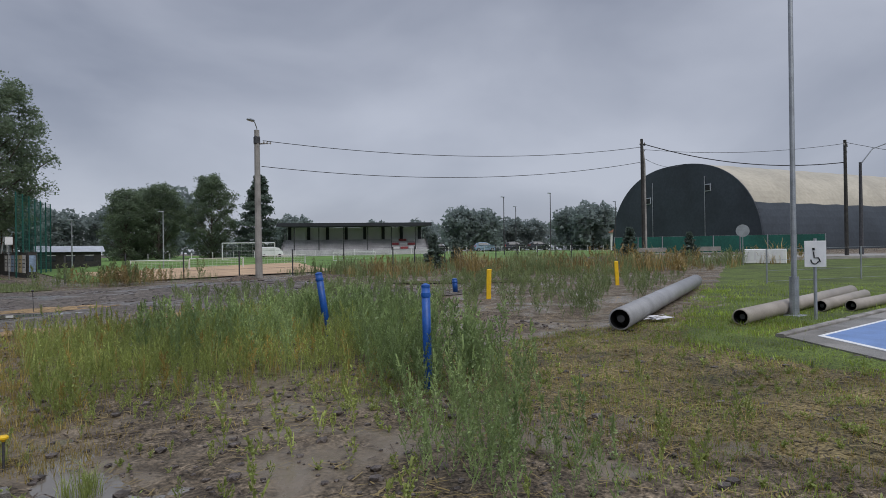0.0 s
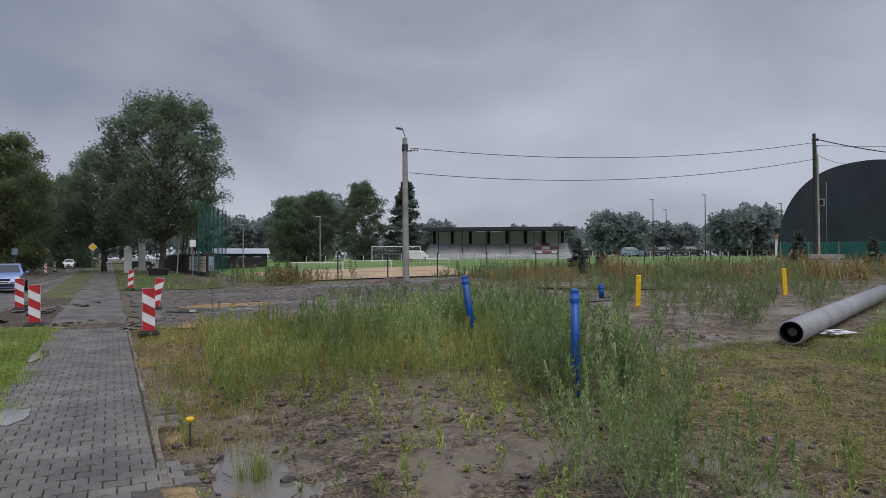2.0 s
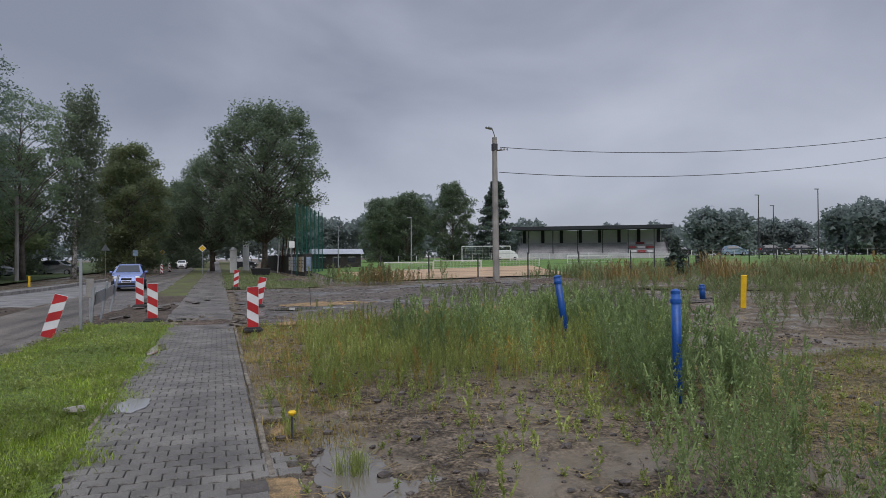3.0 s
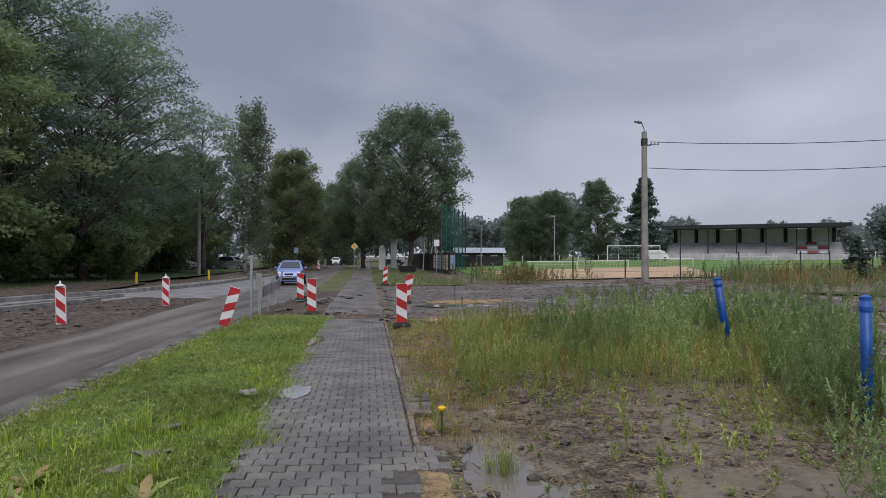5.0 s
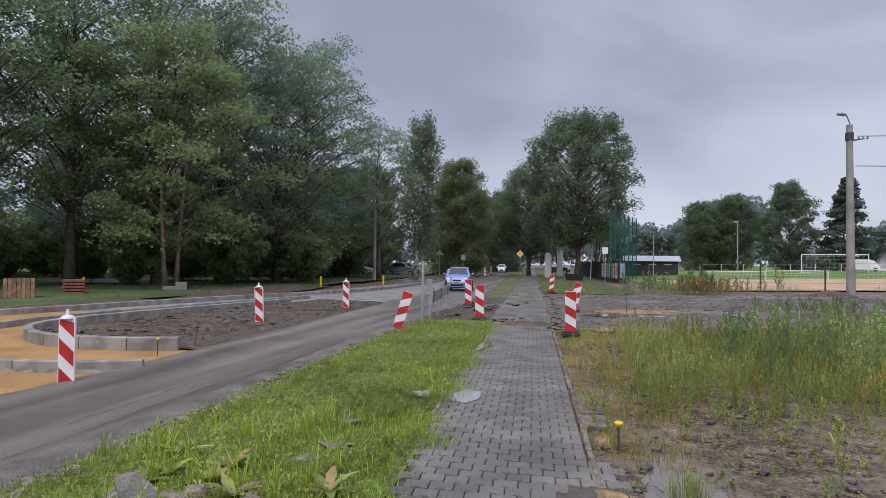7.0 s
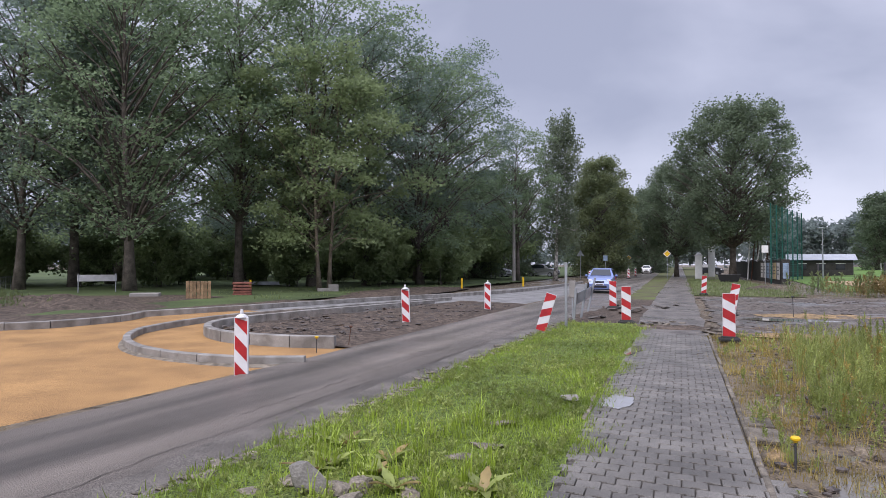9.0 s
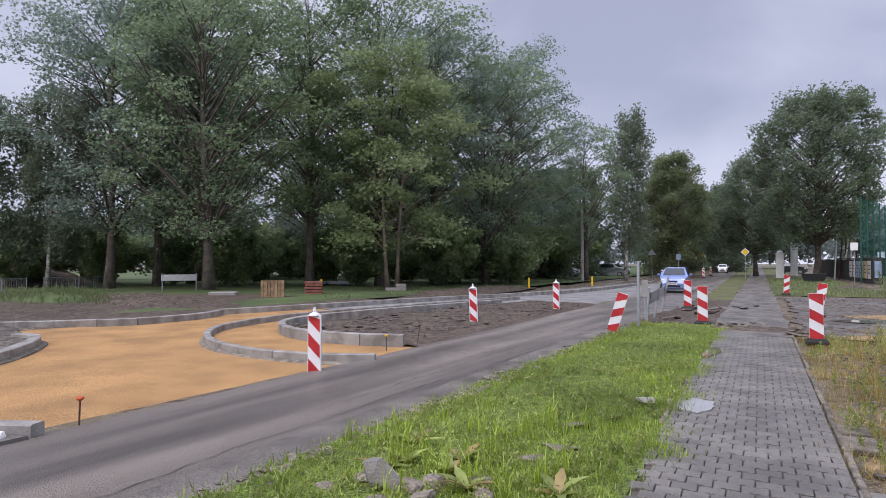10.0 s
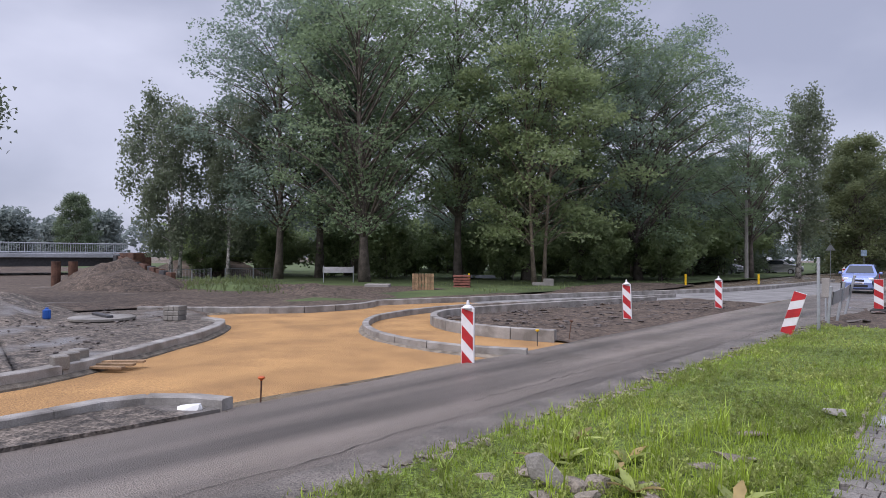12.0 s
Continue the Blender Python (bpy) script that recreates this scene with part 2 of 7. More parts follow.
M_PLASTER = mat("pale_grey_plaster", (0.66, 0.65, 0.66), 0.85, spread=0.08, scale=0.3, fine=6, bump=0.05)
M_SEATC = mat("weathered_terrace_concrete", (0.44, 0.43, 0.44), 0.85, spread=0.15, scale=0.5, fine=5, bump=0.1)
M_ROOF = mat("black_roof_felt", (0.022, 0.024, 0.03), 0.7, spread=0.2, scale=0.3, fine=4, bump=0.1)
M_REDSEAT = mat("faded_red_seats", (0.28, 0.055, 0.06), 0.6, spread=0.2, bump=0)
M_WIRE = mat("cable_black", (0.02, 0.02, 0.022), 0.6, bump=0)
M_WHITEP = mat("white_paint", (0.70, 0.70, 0.69), 0.5, spread=0.06, scale=3, fine=30, bump=0.03)
M_STONE = mat("broken_concrete", (0.165, 0.142, 0.112), 0.9, spread=0.4, scale=7, fine=50, bump=0.9, jitter=0.3)
M_PEBBLE = mat("dark_wet_stones", (0.085, 0.07, 0.062), 0.6, spread=0.4, scale=9, fine=60, bump=0.5, jitter=0.4)
M_BLADE = leaf_mat("grass_blades", (0.080, 0.128, 0.013), (0.262, 0.340, 0.044), 0.35, jitter=0.65)
M_WEED = leaf_mat("weed_leaves", (0.105, 0.140, 0.036), (0.290, 0.328, 0.096), 0.4, jitter=0.55)
M_FARWEED = leaf_mat("far_weed_leaves", (0.095, 0.128, 0.050), (0.185, 0.220, 0.092), 0.4)
M_WEEDG = leaf_mat("grey_green_weed_leaves", (0.066, 0.108, 0.038), (0.260, 0.330, 0.130), 0.35, jitter=0.55)
M_WEEDY = leaf_mat("yellowing_weed_leaves", (0.150, 0.112, 0.030), (0.340, 0.262, 0.070), 0.3, jitter=0.5)
M_BROWNW = leaf_mat("dry_brown_weed_stems", (0.13, 0.092, 0.034), (0.27, 0.200, 0.075), 0.25)
M_WATER = mat("still_rain_water", (0.16, 0.14, 0.112), 0.04, spread=0.05, bump=0, spec=1.0)
# pale base colour stands in for the sky reflected in the film
M_PALEWATER = mat("sky_pale_rain_film", (0.30, 0.295, 0.29), 0.05, spread=0.05, bump=0, spec=1.0)
M_CARBLUE = mat("pale_blue_car_paint", (0.19, 0.25, 0.48), 0.22, metal=0.3, spread=0.04, bump=0, spec=0.6)
M_GLASS = mat("dark_car_glass", (0.02, 0.025, 0.03), 0.06, spread=0.05, bump=0, spec=0.7)
M_CARDARK = mat("dark_car_paint", (0.03, 0.032, 0.04), 0.25, spread=0.05, bump=0, spec=0.6)
M_CARGREY = mat("silver_car_paint", (0.36, 0.37, 0.39), 0.25, metal=0.4, spread=0.05, bump=0)
M_TYRE = mat("tyre_rubber", (0.02, 0.02, 0.02), 0.85, bump=0.1)
M_WOODP = mat("raw_pallet_wood", (0.27, 0.175, 0.098), 0.85, spread=0.3, scale=5, fine=30, bump=0.3, jitter=0.2)
M_REDB = mat("red_brick_stack", (0.20, 0.075, 0.055), 0.85, spread=0.3, scale=5, fine=30, bump=0.3)
M_RUST = mat("rusty_steel", (0.095, 0.048, 0.032), 0.85, spread=0.35, scale=3, fine=20, bump=0.4)
M_POSTER = mat("faded_poster_paper", (0.50, 0.48, 0.46), 0.7, spread=0.2, scale=2.5, fine=14, bump=0)
M_POSTERY = mat("ochre_poster_paper", (0.46, 0.36, 0.20), 0.7, spread=0.2, scale=2.5, fine=14, bump=0)
M_POSTERB = mat("blue_poster_paper", (0.20, 0.27, 0.36), 0.7, spread=0.3, scale=2.5, fine=14, bump=0)
M_DARKWOOD = mat("black_stained_boards", (0.035, 0.033, 0.03), 0.8, spread=0.3, scale=3, fine=20, bump=0.3)
M_BLUEPAINT = mat("blue_parking_paint", (0.13, 0.22, 0.43), 0.5, spread=0.15, scale=2, fine=60, bump=0.1)
M_ROOFTILE = mat("pink_roof_tiles", (0.36, 0.17, 0.13), 0.85, spread=0.15, fine=6, bump=0.1)
M_BRIDGE = mat("bridge_grey_paint", (0.36, 0.38, 0.41), 0.6, spread=0.1, scale=1, fine=8, bump=0.05)
# ---- mesh helpers ----
class Geo:
    """Gathers points and faces for one mesh."""

    def __init__(self):
        self.v, self.f = [], []

    def add(self, pts, faces):
        k = len(self.v)
        self.v += [tuple(p) for p in pts]
        self.f += [tuple(i + k for i in f) for f in faces]
        return self

    def box(self, c, s, bev=0.0, rot=0.0, m=None):
        """A box at centre c of size s with chamfered edges, turned by rot degrees about z."""
        hx, hy, hz = (d / 2 for d in s)
        b = min(bev, hx * 0.9, hy * 0.9, hz * 0.9)
        if b <= 0:
            pts = [(x, y, z) for x in (-hx, hx) for y in (-hy, hy) for z in (-hz, hz)]
            faces = [(0, 1, 3, 2), (4, 6, 7, 5), (0, 4, 5, 1), (2, 3, 7, 6), (0, 2, 6, 4), (1, 5, 7, 3)]
        else:
            ring = lambda ax, ay: [(-ax, -ay + b), (-ax, ay - b), (-ax + b, ay), (ax - b, ay), (ax, ay - b), (ax, -ay + b), (ax - b, -ay), (-ax + b, -ay)]
            pts, faces = [], []
            for z, d in ((-hz, b), (-hz + b, 0), (hz - b, 0), (hz, b)):
                pts += [(x, y, z) for x, y in ring(hx - d, hy - d)] if d == 0 else [(max(-hx + b, min(hx - b, x)), max(-hy + b, min(hy - b, y)), z) for x, y in ring(hx, hy)]
            for r in range(3):
                for i in range(8):
                    j = (i + 1) % 8
                    faces.append((8 * r + i, 8 * (r + 1) + i, 8 * (r + 1) + j, 8 * r + j))
            faces += [tuple(range(8)), tuple(range(31, 23, -1))]
        q = Matrix.Translation(c) @ Matrix.Rotation(radians(rot), 4, "Z") if m is None else m @ Matrix.Translation(c)
        return self.add([q @ Vector(p) for p in pts], faces)

    def tube(self, path, radii, n=8, caps=True):
        """A round tube along a path with a radius at each point."""
        path = [Vector(p) for p in path]
        if not hasattr(radii, "__len__"):
            radii = [radii] * len(path)
        pts, faces = [], []
        up = Vector((0.31, 0.17, 0.93)).normalized()
        for i, p in enumerate(path):
            d = (path[min(i + 1, len(path) - 1)] - path[max(i - 1, 0)]).normalized()
            a = d.cross(up)
            if a.length < 0.05:
                a = d.cross(Vector((1, 0, 0)))
            a.normalize()
            b = d.cross(a)
            pts += [p + radii[i] * (math.cos(6.28319 * k / n) * a + math.sin(6.28319 * k / n) * b) for k in range(n)]
        for i in range(len(path) - 1):
            for k in range(n):
                j = (k + 1) % n
                faces.append((i * n + k, i * n + j, (i + 1) * n + j, (i + 1) * n + k))
        if caps:
            faces += [tuple(range(n - 1, -1, -1)), tuple(range((len(path) - 1) * n, len(path) * n))]
        return self.add(pts, faces)

    def lathe(self, prof, c=(0, 0, 0), n=16):
        """A turned shape about z from (radius, height) pairs."""
        pts = [(c[0] + r * math.cos(6.28319 * k / n), c[1] + r * math.sin(6.28319 * k / n), c[2] + z) for r, z in prof for k in range(n)]
        faces = [(i * n + k, i * n + (k + 1) % n, (i + 1) * n + (k + 1) % n, (i + 1) * n + k) for i in range(len(prof) - 1) for k in range(n)]
        return self.add(pts, faces + [tuple(range(n - 1, -1, -1)), tuple(range((len(prof) - 1) * n, len(prof) * n))])

    def prism(self, outline, z0, z1):
        """An upright prism over a flat outline, counter-clockwise."""
        k = len(outline)
        return self.add([(x, y, z0) for x, y in outline] + [(x, y, z1) for x, y in outline],
                        [tuple(range(k - 1, -1, -1)), tuple(range(k, 2 * k))] + [(i, (i + 1) % k, k + (i + 1) % k, k + i) for i in range(k)])

    def sweep(self, path, profile, closed_profile=True):
        """A profile (sideways, up) carried along a ground path."""
        path = [Vector(p) for p in path]
        n = len(profile)
        pts, faces = [], []
        for i, p in enumerate(path):
            d = path[min(i + 1, len(path) - 1)] - path[max(i - 1, 0)]
            s = Vector((d.y, -d.x, 0)).normalized()
            pts += [p + s * a + Vector((0, 0, u)) for a, u in profile]
        for i in range(len(path) - 1):
            for k in range(n if closed_profile else n - 1):
                j = (k + 1) % n
                faces.append((i * n + k, i * n + j, (i + 1) * n + j, (i + 1) * n + k))
        if closed_profile:
            faces += [tuple(range(n)), tuple(range(len(path) * n - 1, (len(path) - 1) * n - 1, -1))]
        return self.add(pts, faces)

    def mesh(self, name, material, smooth=False):
        me = bpy.data.meshes.new(name)
        me.from_pydata(self.v, [], self.f)
        bm = bmesh.new()
        bm.from_mesh(me)
        bmesh.ops.recalc_face_normals(bm, faces=bm.faces)
        bm.to_mesh(me)
        bm.free()
        me.materials.append(material)
        if smooth:
            me.polygons.foreach_set("use_smooth", [True] * len(me.polygons))
        return me


def part(name, geo, material, parent=None, label="", smooth=False):
    """Links gathered geometry as one mesh object, under a thing or a part."""
    ob = new(name, geo.mesh(name, material, smooth) if isinstance(geo, Geo) else geo)
    if parent is not None:
        ob.parent = parent
    return tagged(ob, label)


def thing(name, label, category, at=(0, 0, 0), rz=0.0, group="", kind="", tilt=(0, 0)):
    ob = new(name)
    ob.matrix_basis = pose(*at, tilt[0], tilt[1], rz)
    return tagged(ob, label, category, group, kind)


def soup(name, verts, faces_n, material, per=4, smooth=False):
    """A mesh of loose polygons, per corners each, from an array of points."""
    me = bpy.data.meshes.new(name)
    nv, nf = len(verts), len(verts) // per
    me.vertices.add(nv)
    me.vertices.foreach_set("co", np.asarray(verts, np.float32).ravel())
    me.loops.add(nv)
    me.loops.foreach_set("vertex_index", np.arange(nv, dtype=np.int32))
    me.polygons.add(nf)
    me.polygons.foreach_set("loop_start", np.arange(0, nv, per, dtype=np.int32))
    me.polygons.foreach_set("loop_total", np.full(nf, per, np.int32))
    me.materials.append(material)
    me.update(calc_edges=True)
    me.validate()
    return me


def smooth01(v):
    v = min(1.0, max(0.0, v))
    return v * v * (3 - 2 * v)


def gz(x, y):
    """The height of the ground: level by the road, rising gently over the field."""
    d = max(0.0, x - 3.0)
    return 1.2 * (1 - math.exp(-0.022 * d / 1.2)) + 0.5 * smooth01((x + y - 70) / 70) * smooth01((x - 3) / 15)


def walk_x(y):
    """The right edge of the footpath."""
    return 0.70 - 0.0625 * y


def road_l(y):
    return -6.75 - 0.040 * y if y < 40 else -8.35 - 0.075 * (y - 40)


def road_r(y):
    return -3.85 - 0.030 * y if y < 40 else -5.05 - 0.075 * (y - 40)


# ---- ground ----
def sheet(name, us, vs, place, material, label="", category="ground", smooth=True):
    """A surface over a grid of parameters; place gives each point."""
    g = Geo()
    n = len(vs)
    g.add([place(u, v) for u in us for v in vs], [(i * n + j, (i + 1) * n + j, (i + 1) * n + j + 1, i * n + j + 1) for i in range(len(us) - 1) for j in range(n - 1)])
    return tagged(part(name, g, material, None, label, smooth), label, category, "", "structure")


def steps(a, b, d, grow=1.0):
    out = [a]
    while out[-1] < b - 1e-6:
        out.append(min(b, out[-1] + d))
        d *= grow
    return out


def rough_z(x, y, big=0.05, small=0.02):
    p = Vector((x * 0.35, y * 0.35, 0.0))
    q = Vector((x * 1.9, y * 1.9, 3.0))
    return big * noise.noise(p) + small * noise.noise(q)


def in_mud(x, y):
    """How far a place lies within the muddy, uneven building ground."""
    return smooth01((x - walk_x(y) - 0.1) / 0.8) * smooth01((42 - y) / 6) * smooth01((24 - x) / 6)


def ground_z(x, y):
    z = gz(x, y) - 0.03
    m = in_mud(x, y)
    if m > 0:
        z += m * (rough_z(x, y, 0.06, 0.035) + 0.01 + 0.026 * noise.noise(Vector((x * 4.3, y * 4.3, 7.0))))
        z -= m * 0.085 * math.exp(-(((x - 0.72) / 0.62) ** 2 + ((y - 6.9) / 1.5) ** 2))
    if -19 < x < -6.5 and y < 60:
        z -= 0.10 * smooth01((-6.9 - 0.04 * y - x) / 0.5)
    if x < -19:
        z -= 0.10
    return z


xs = sorted(set([-900, -500, -300, -200, -130] + steps(-100, -20, 6) + steps(-20, -2, 1.0) + steps(-2, 7, 0.1) + steps(7, 12, 0.18) + steps(12, 30, 0.75) + steps(30, 100, 5) + [140, 200, 300, 500, 900]))
ys = sorted(set([-700, -300, -120, -60, -30, -12] + steps(-6, 2, 1) + steps(2, 3, 0.18) + steps(3, 13, 0.1) + steps(13, 20, 0.18) + steps(20, 50, 0.75) + steps(50, 130, 5) + [160, 220, 300, 500, 900]))
sheet("ground", xs, ys, lambda x, y: (x, y, ground_z(x, y)), M_MUD, "wet brown building-site mud with stones and ruts")


def strip(name, left, right, y0, y1, material, label, lift, category, n=6, dy=0.5, wob=0.0, base=None):
    """A strip of ground between two lines that run along y, with uneven edges."""
    f = base or (lambda x, y: gz(x, y))
    def place(y, s):
        wl_ = wob * noise.noise(Vector((y * 0.9, 1.7, 0))) + wob * 0.6 * noise.noise(Vector((y * 3.1, 5.2, 0)))
        wr_ = wob * noise.noise(Vector((y * 0.8, 9.7, 0))) + wob * 0.6 * noise.noise(Vector((y * 2.9, 15.2, 0)))
        a, b = left(y) + wl_, right(y) + wr_
        x = a + (b - a) * s
        return (x, y, f(x, y) + lift)
    return sheet(name, steps(y0, y1, dy, 1.01), [i / n for i in range(n + 1)], place, material, label, category)


# the carriageway that is still open, and its worn near edge
strip("road", road_l, road_r, -60, 330, M_ASPHALT, "wet dark asphalt road, half dug up", 0.0, "road", 8, 0.6, 0.03)
strip("road_edge", lambda y: road_r(y) - 0.55, lambda y: road_r(y) + 0.12, -20, 60, M_ASPHALT_OLD, "cracked paler asphalt strip along the road", 0.006, "road", 3, 0.25, 0.12)
# verge between road and footpath
strip("verge", lambda y: road_r(y) - 0.02, lambda y: walk_x(y) - 1.62, -30, 20.0, M_TURF, "fresh green grass verge between road and footpath", 0.012, "verge", 10, 0.25, 0.10, lambda x, y: gz(x, y) + 0.03 * math.sin(3.14 * smooth01((x + 4.4) / 2.6)))
strip("far_verge", lambda y: road_r(y), lambda y: walk_x(y) - 1.8, 33.0, 330, M_WORN, "patchy grass verge beside the far footpath", 0.010, "verge", 4, 1.0, 0.2)
strip("bare_verge", lambda y: road_r(y) + 0.05, lambda y: walk_x(y) - 1.6, 19.7, 33.4, M_SOIL, "dug-up bare soil between road and footpath", 0.012, "soil", 6, 0.4, 0.15)
strip("far_path", lambda y: walk_x(y) - 1.85, lambda y: walk_x(y), 18.0, 330, M_ASPHALT_OLD, "wet worn asphalt footpath going on past the works", 0.014, "path", 4, 0.5, 0.08)
strip("right_verge", lambda y: walk_x(y), lambda y: walk_x(y) + 5.5, 39.0, 330, M_WORN, "patchy grass beside the far footpath", 0.008, "verge", 4, 1.0, 0.3)
strip("track", lambda y: walk_x(y) + 0.3, lambda y: 16.5 - 0.05 * y, 18.5, 37.5, M_RUBBLE, "wet grey rubble track across the site", 0.03, "track", 30, 0.4, 0.5, lambda x, y: ground_z(x, y))
# sports field: sand strip and grass pitch behind the fence
strip("pitch", lambda y: 6.0, lambda y: 130, 46, 190, M_PITCH, "mown green football pitch", 0.03, "pitch", 12, 3.0)
strip("sand_strip", lambda y: 8.3, lambda y: 23.0 + 0.3 * (y - 44), 43.6, 68, M_PITCH_SAND, "pale sand strip beside the pitch", 0.06, "sand", 6, 1.5, 0.4)
# lawn on the rise
def lawn_place(u, v):
    x = 9.2 + u
    y0 = max(-45.0, 4.6 - 1.4 * u if u < 3 else 0.4 - 12.0 * (u - 3))
    y1 = 4.7 + 2.4 * u if u < 1.4 else 8.06 + 0.52 * (u - 1.4)
    wob = 0.5 * noise.noise(Vector((u * 0.7, v * 4, 2))) + 0.25 * noise.noise(Vector((u * 2.7, v * 9, 5)))
    y = y0 + (y1 - y0) * v
    rim = smooth01(min((y - y0) * 0.9, (y1 - y) * 0.9, 1.2 * u + 0.01))
    return (x, y + wob * 0.6, gz(x, y) - 0.06 + 0.09 * rim)
sheet("lawn", steps(0, 60, 0.5, 1.03), [i / 24 for i in range(25)], lawn_place, M_LAWN, "short bright green lawn on a slight rise", "lawn")
def dry_place(y, s):
    a = 6.2 - 0.2 * y + 0.5 * noise.noise(Vector((y * 0.9, 3.1, 0))) + 0.3 * noise.noise(Vector((y * 3.0, 7.7, 0)))
    x = a + (12.2 - a) * s
    rim = smooth01(min((x - a) * 1.5, (8.9 - y) * 1.2))
    return (x, y, ground_z(x, y) - 0.02 + 0.034 * rim)
sheet("dry_turf", steps(0.8, 9.0, 0.1), [i / 60 for i in range(61)], dry_place, M_DRYTURF, "thin trampled yellow-brown turf over the mud")
# park lawn under the trees, far side of the road
strip("park_lawn", lambda y: -140, lambda y: -19.6 + 0.055 * y - 0.00045 * y * y - 4.0 * max(0.0, 14.5 - y) if y < 60 else -17.9 - 0.075 * (y - 60), 2, 330, M_PARK, "shaded park grass under tall trees", 0.06, "lawn", 12, 2.0, 0.8, lambda x, y: gz(x, y) + 0.12 * smooth01((-20 - x) / 6))
def works_right(y):
    """The line just behind the far kerb."""
    return float(np.interp(y, (2, 9, 11.1, 12.9, 15, 16.6, 20.5, 26), (-21.2, -21.15, -19.05, -17.75, -17.65, -18.45, -17.45, -16.2)))
strip("works_ground", lambda y: float(np.interp(y, (2, 17, 20, 25), (-110, -110, -31, -24))), works_right, 2, 25, M_SOIL, "churned brown soil of the works below the bridge", 0.066, "soil", 60, 0.5, 0.04, lambda x, y: gz(x, y) + 0.12 * smooth01((-20 - x) / 6))
for k, (off, y0, y1) in enumerate(((0.78, 2.5, 9.5), (1.15, 7.0, 13.5), (0.66, 11.0, 19.0))):
    def crack_x(y, off=off, k=k):
        return road_r(y) - off + 0.10 * noise.noise(Vector((y * 0.8, k, 0))) + 0.05 * noise.noise(Vector((y * 4, k, 3)))
    strip("road_crack", crack_x, lambda y, f=crack_x: f(y) + 0.006 + 0.022 * abs(noise.noise(Vector((y * 2.2, 4, 1)))), y0, y1, M_JOINT, "jagged crack along the edge of the asphalt", 0.007, "crack", 1, 0.08)
# ---- the dug-up half of the road: gravel bed, kerbs, islands ----
def spline(pts, n=8):
    """A smooth line through a few points."""
    P = [Vector((*p, 0.0) if len(p) == 2 else p) for p in pts]
    out = []
    for i in range(len(P) - 1):
        a, b, c, d = P[max(i - 1, 0)], P[i], P[i + 1], P[min(i + 2, len(P) - 1)]
        for k in range(n):
            t = k / n
            out.append(0.5 * ((2 * b) + (c - a) * t + (2 * a - 5 * b + 4 * c - d) * t * t + (3 * b - a - 3 * c + d) * t ** 3))
    return out + [P[-1]]


strip("gravel_bed", lambda y: -20.5 + 0.03 * y, lambda y: road_l(y) + 0.02, -25, 21.0, M_SAND, "bright ochre crushed-stone road bed", -0.075, "gravel", 20, 0.4, 0.04, lambda x, y: gz(x, y) + rough_z(x, y, 0.02, 0.008))
strip("grey_bed", lambda y: -17.5 + 0.09 * (y - 15), lambda y: road_l(y) + 0.02, 20.4, 330, M_GRAVEL, "grey gravel bed of the widened road", -0.07, "gravel", 10, 0.8, 0.04)

KERB = [(-0.075, -0.16), (0.075, -0.16), (0.075, 0.115), (0.06, 0.13), (-0.06, 0.13), (-0.075, 0.115)]


def kerb_line(label, pts, n=6, width=1.0, length=1.0, lift=0.0, footing=0):
    """A run of kerbstones along a line, each stone a piece."""
    run = thing("kerb", label, "kerb", kind="structure")
    line = spline(pts, 24)
    acc, cur, stones = 0.0, [line[0]], []
    for a, b in zip(line, line[1:]):
        acc += (b - a).length
        cur.append(b)
        if acc >= length:
            stones.append(cur)
            cur, acc = [b], 0.0
    if len(cur) > 1 and acc > 0.2:
        stones.append(cur)
    for s in stones:
        pick = [s[0], s[len(s) // 2], s[-1]] if len(s) > 2 else s
        d0, d1 = (pick[1] - pick[0]).normalized(), (pick[-1] - pick[-2]).normalized()
        pick = [pick[0] + d0 * 0.005] + pick[1:-1] + [pick[-1] - d1 * 0.005]
        g = Geo().sweep([p + Vector((0, 0, gz(p.x, p.y) + lift + random.uniform(-0.004, 0.004))) for p in pick], [(a * width, u) for a, u in KERB])
        part("kerbstone", g, M_KERB, run)
    if footing:
        base = [p + Vector((0, 0, gz(p.x, p.y) + lift + 0.02 * noise.noise(p * 1.7))) for p in line[::4]]
        e = 0.075 * width
        lip = [(e - 0.02, -0.2), (e + 0.15, -0.2), (e + 0.11, -0.05), (e - 0.02, 0.0)]
        part("footing", Geo().sweep(base, [(footing * u, v) for u, v in lip]), M_STONE, run, "rough dark concrete footing")
    return run


kerb_line("pale new concrete kerb round a curved traffic island", [(-6.95, 10.55), (-8.0, 10.1), (-9.4, 10.0), (-11.0, 10.4), (-12.6, 11.4), (-13.9, 12.9), (-14.6, 14.8), (-14.9, 17.5), (-14.2, 22.0), (-12.6, 30.0)], width=1.1, lift=-0.03, footing=-1)
kerb_line("pale new concrete kerb of the inner island", [(-7.8, 12.75), (-9.0, 12.45), (-10.5, 12.5), (-11.9, 13.2), (-12.9, 14.4), (-13.2, 16.0), (-12.9, 19.5), (-11.6, 26.0)], width=1.3, lift=0.06)
kerb_line("concrete kerb along the far side of the new road", [(-21.0, 9.0), (-18.9, 11.1), (-17.6, 12.9), (-17.5, 15.0), (-18.2, 16.5)], width=1.6)
kerb_line("long concrete kerb along the far side of the new road", [(-18.3, 16.6), (-17.3, 20.5), (-15.8, 27.0), (-13.6, 34.0), (-12.2, 42.0), (-12.3, 60.0)], width=1.4, length=2.0)
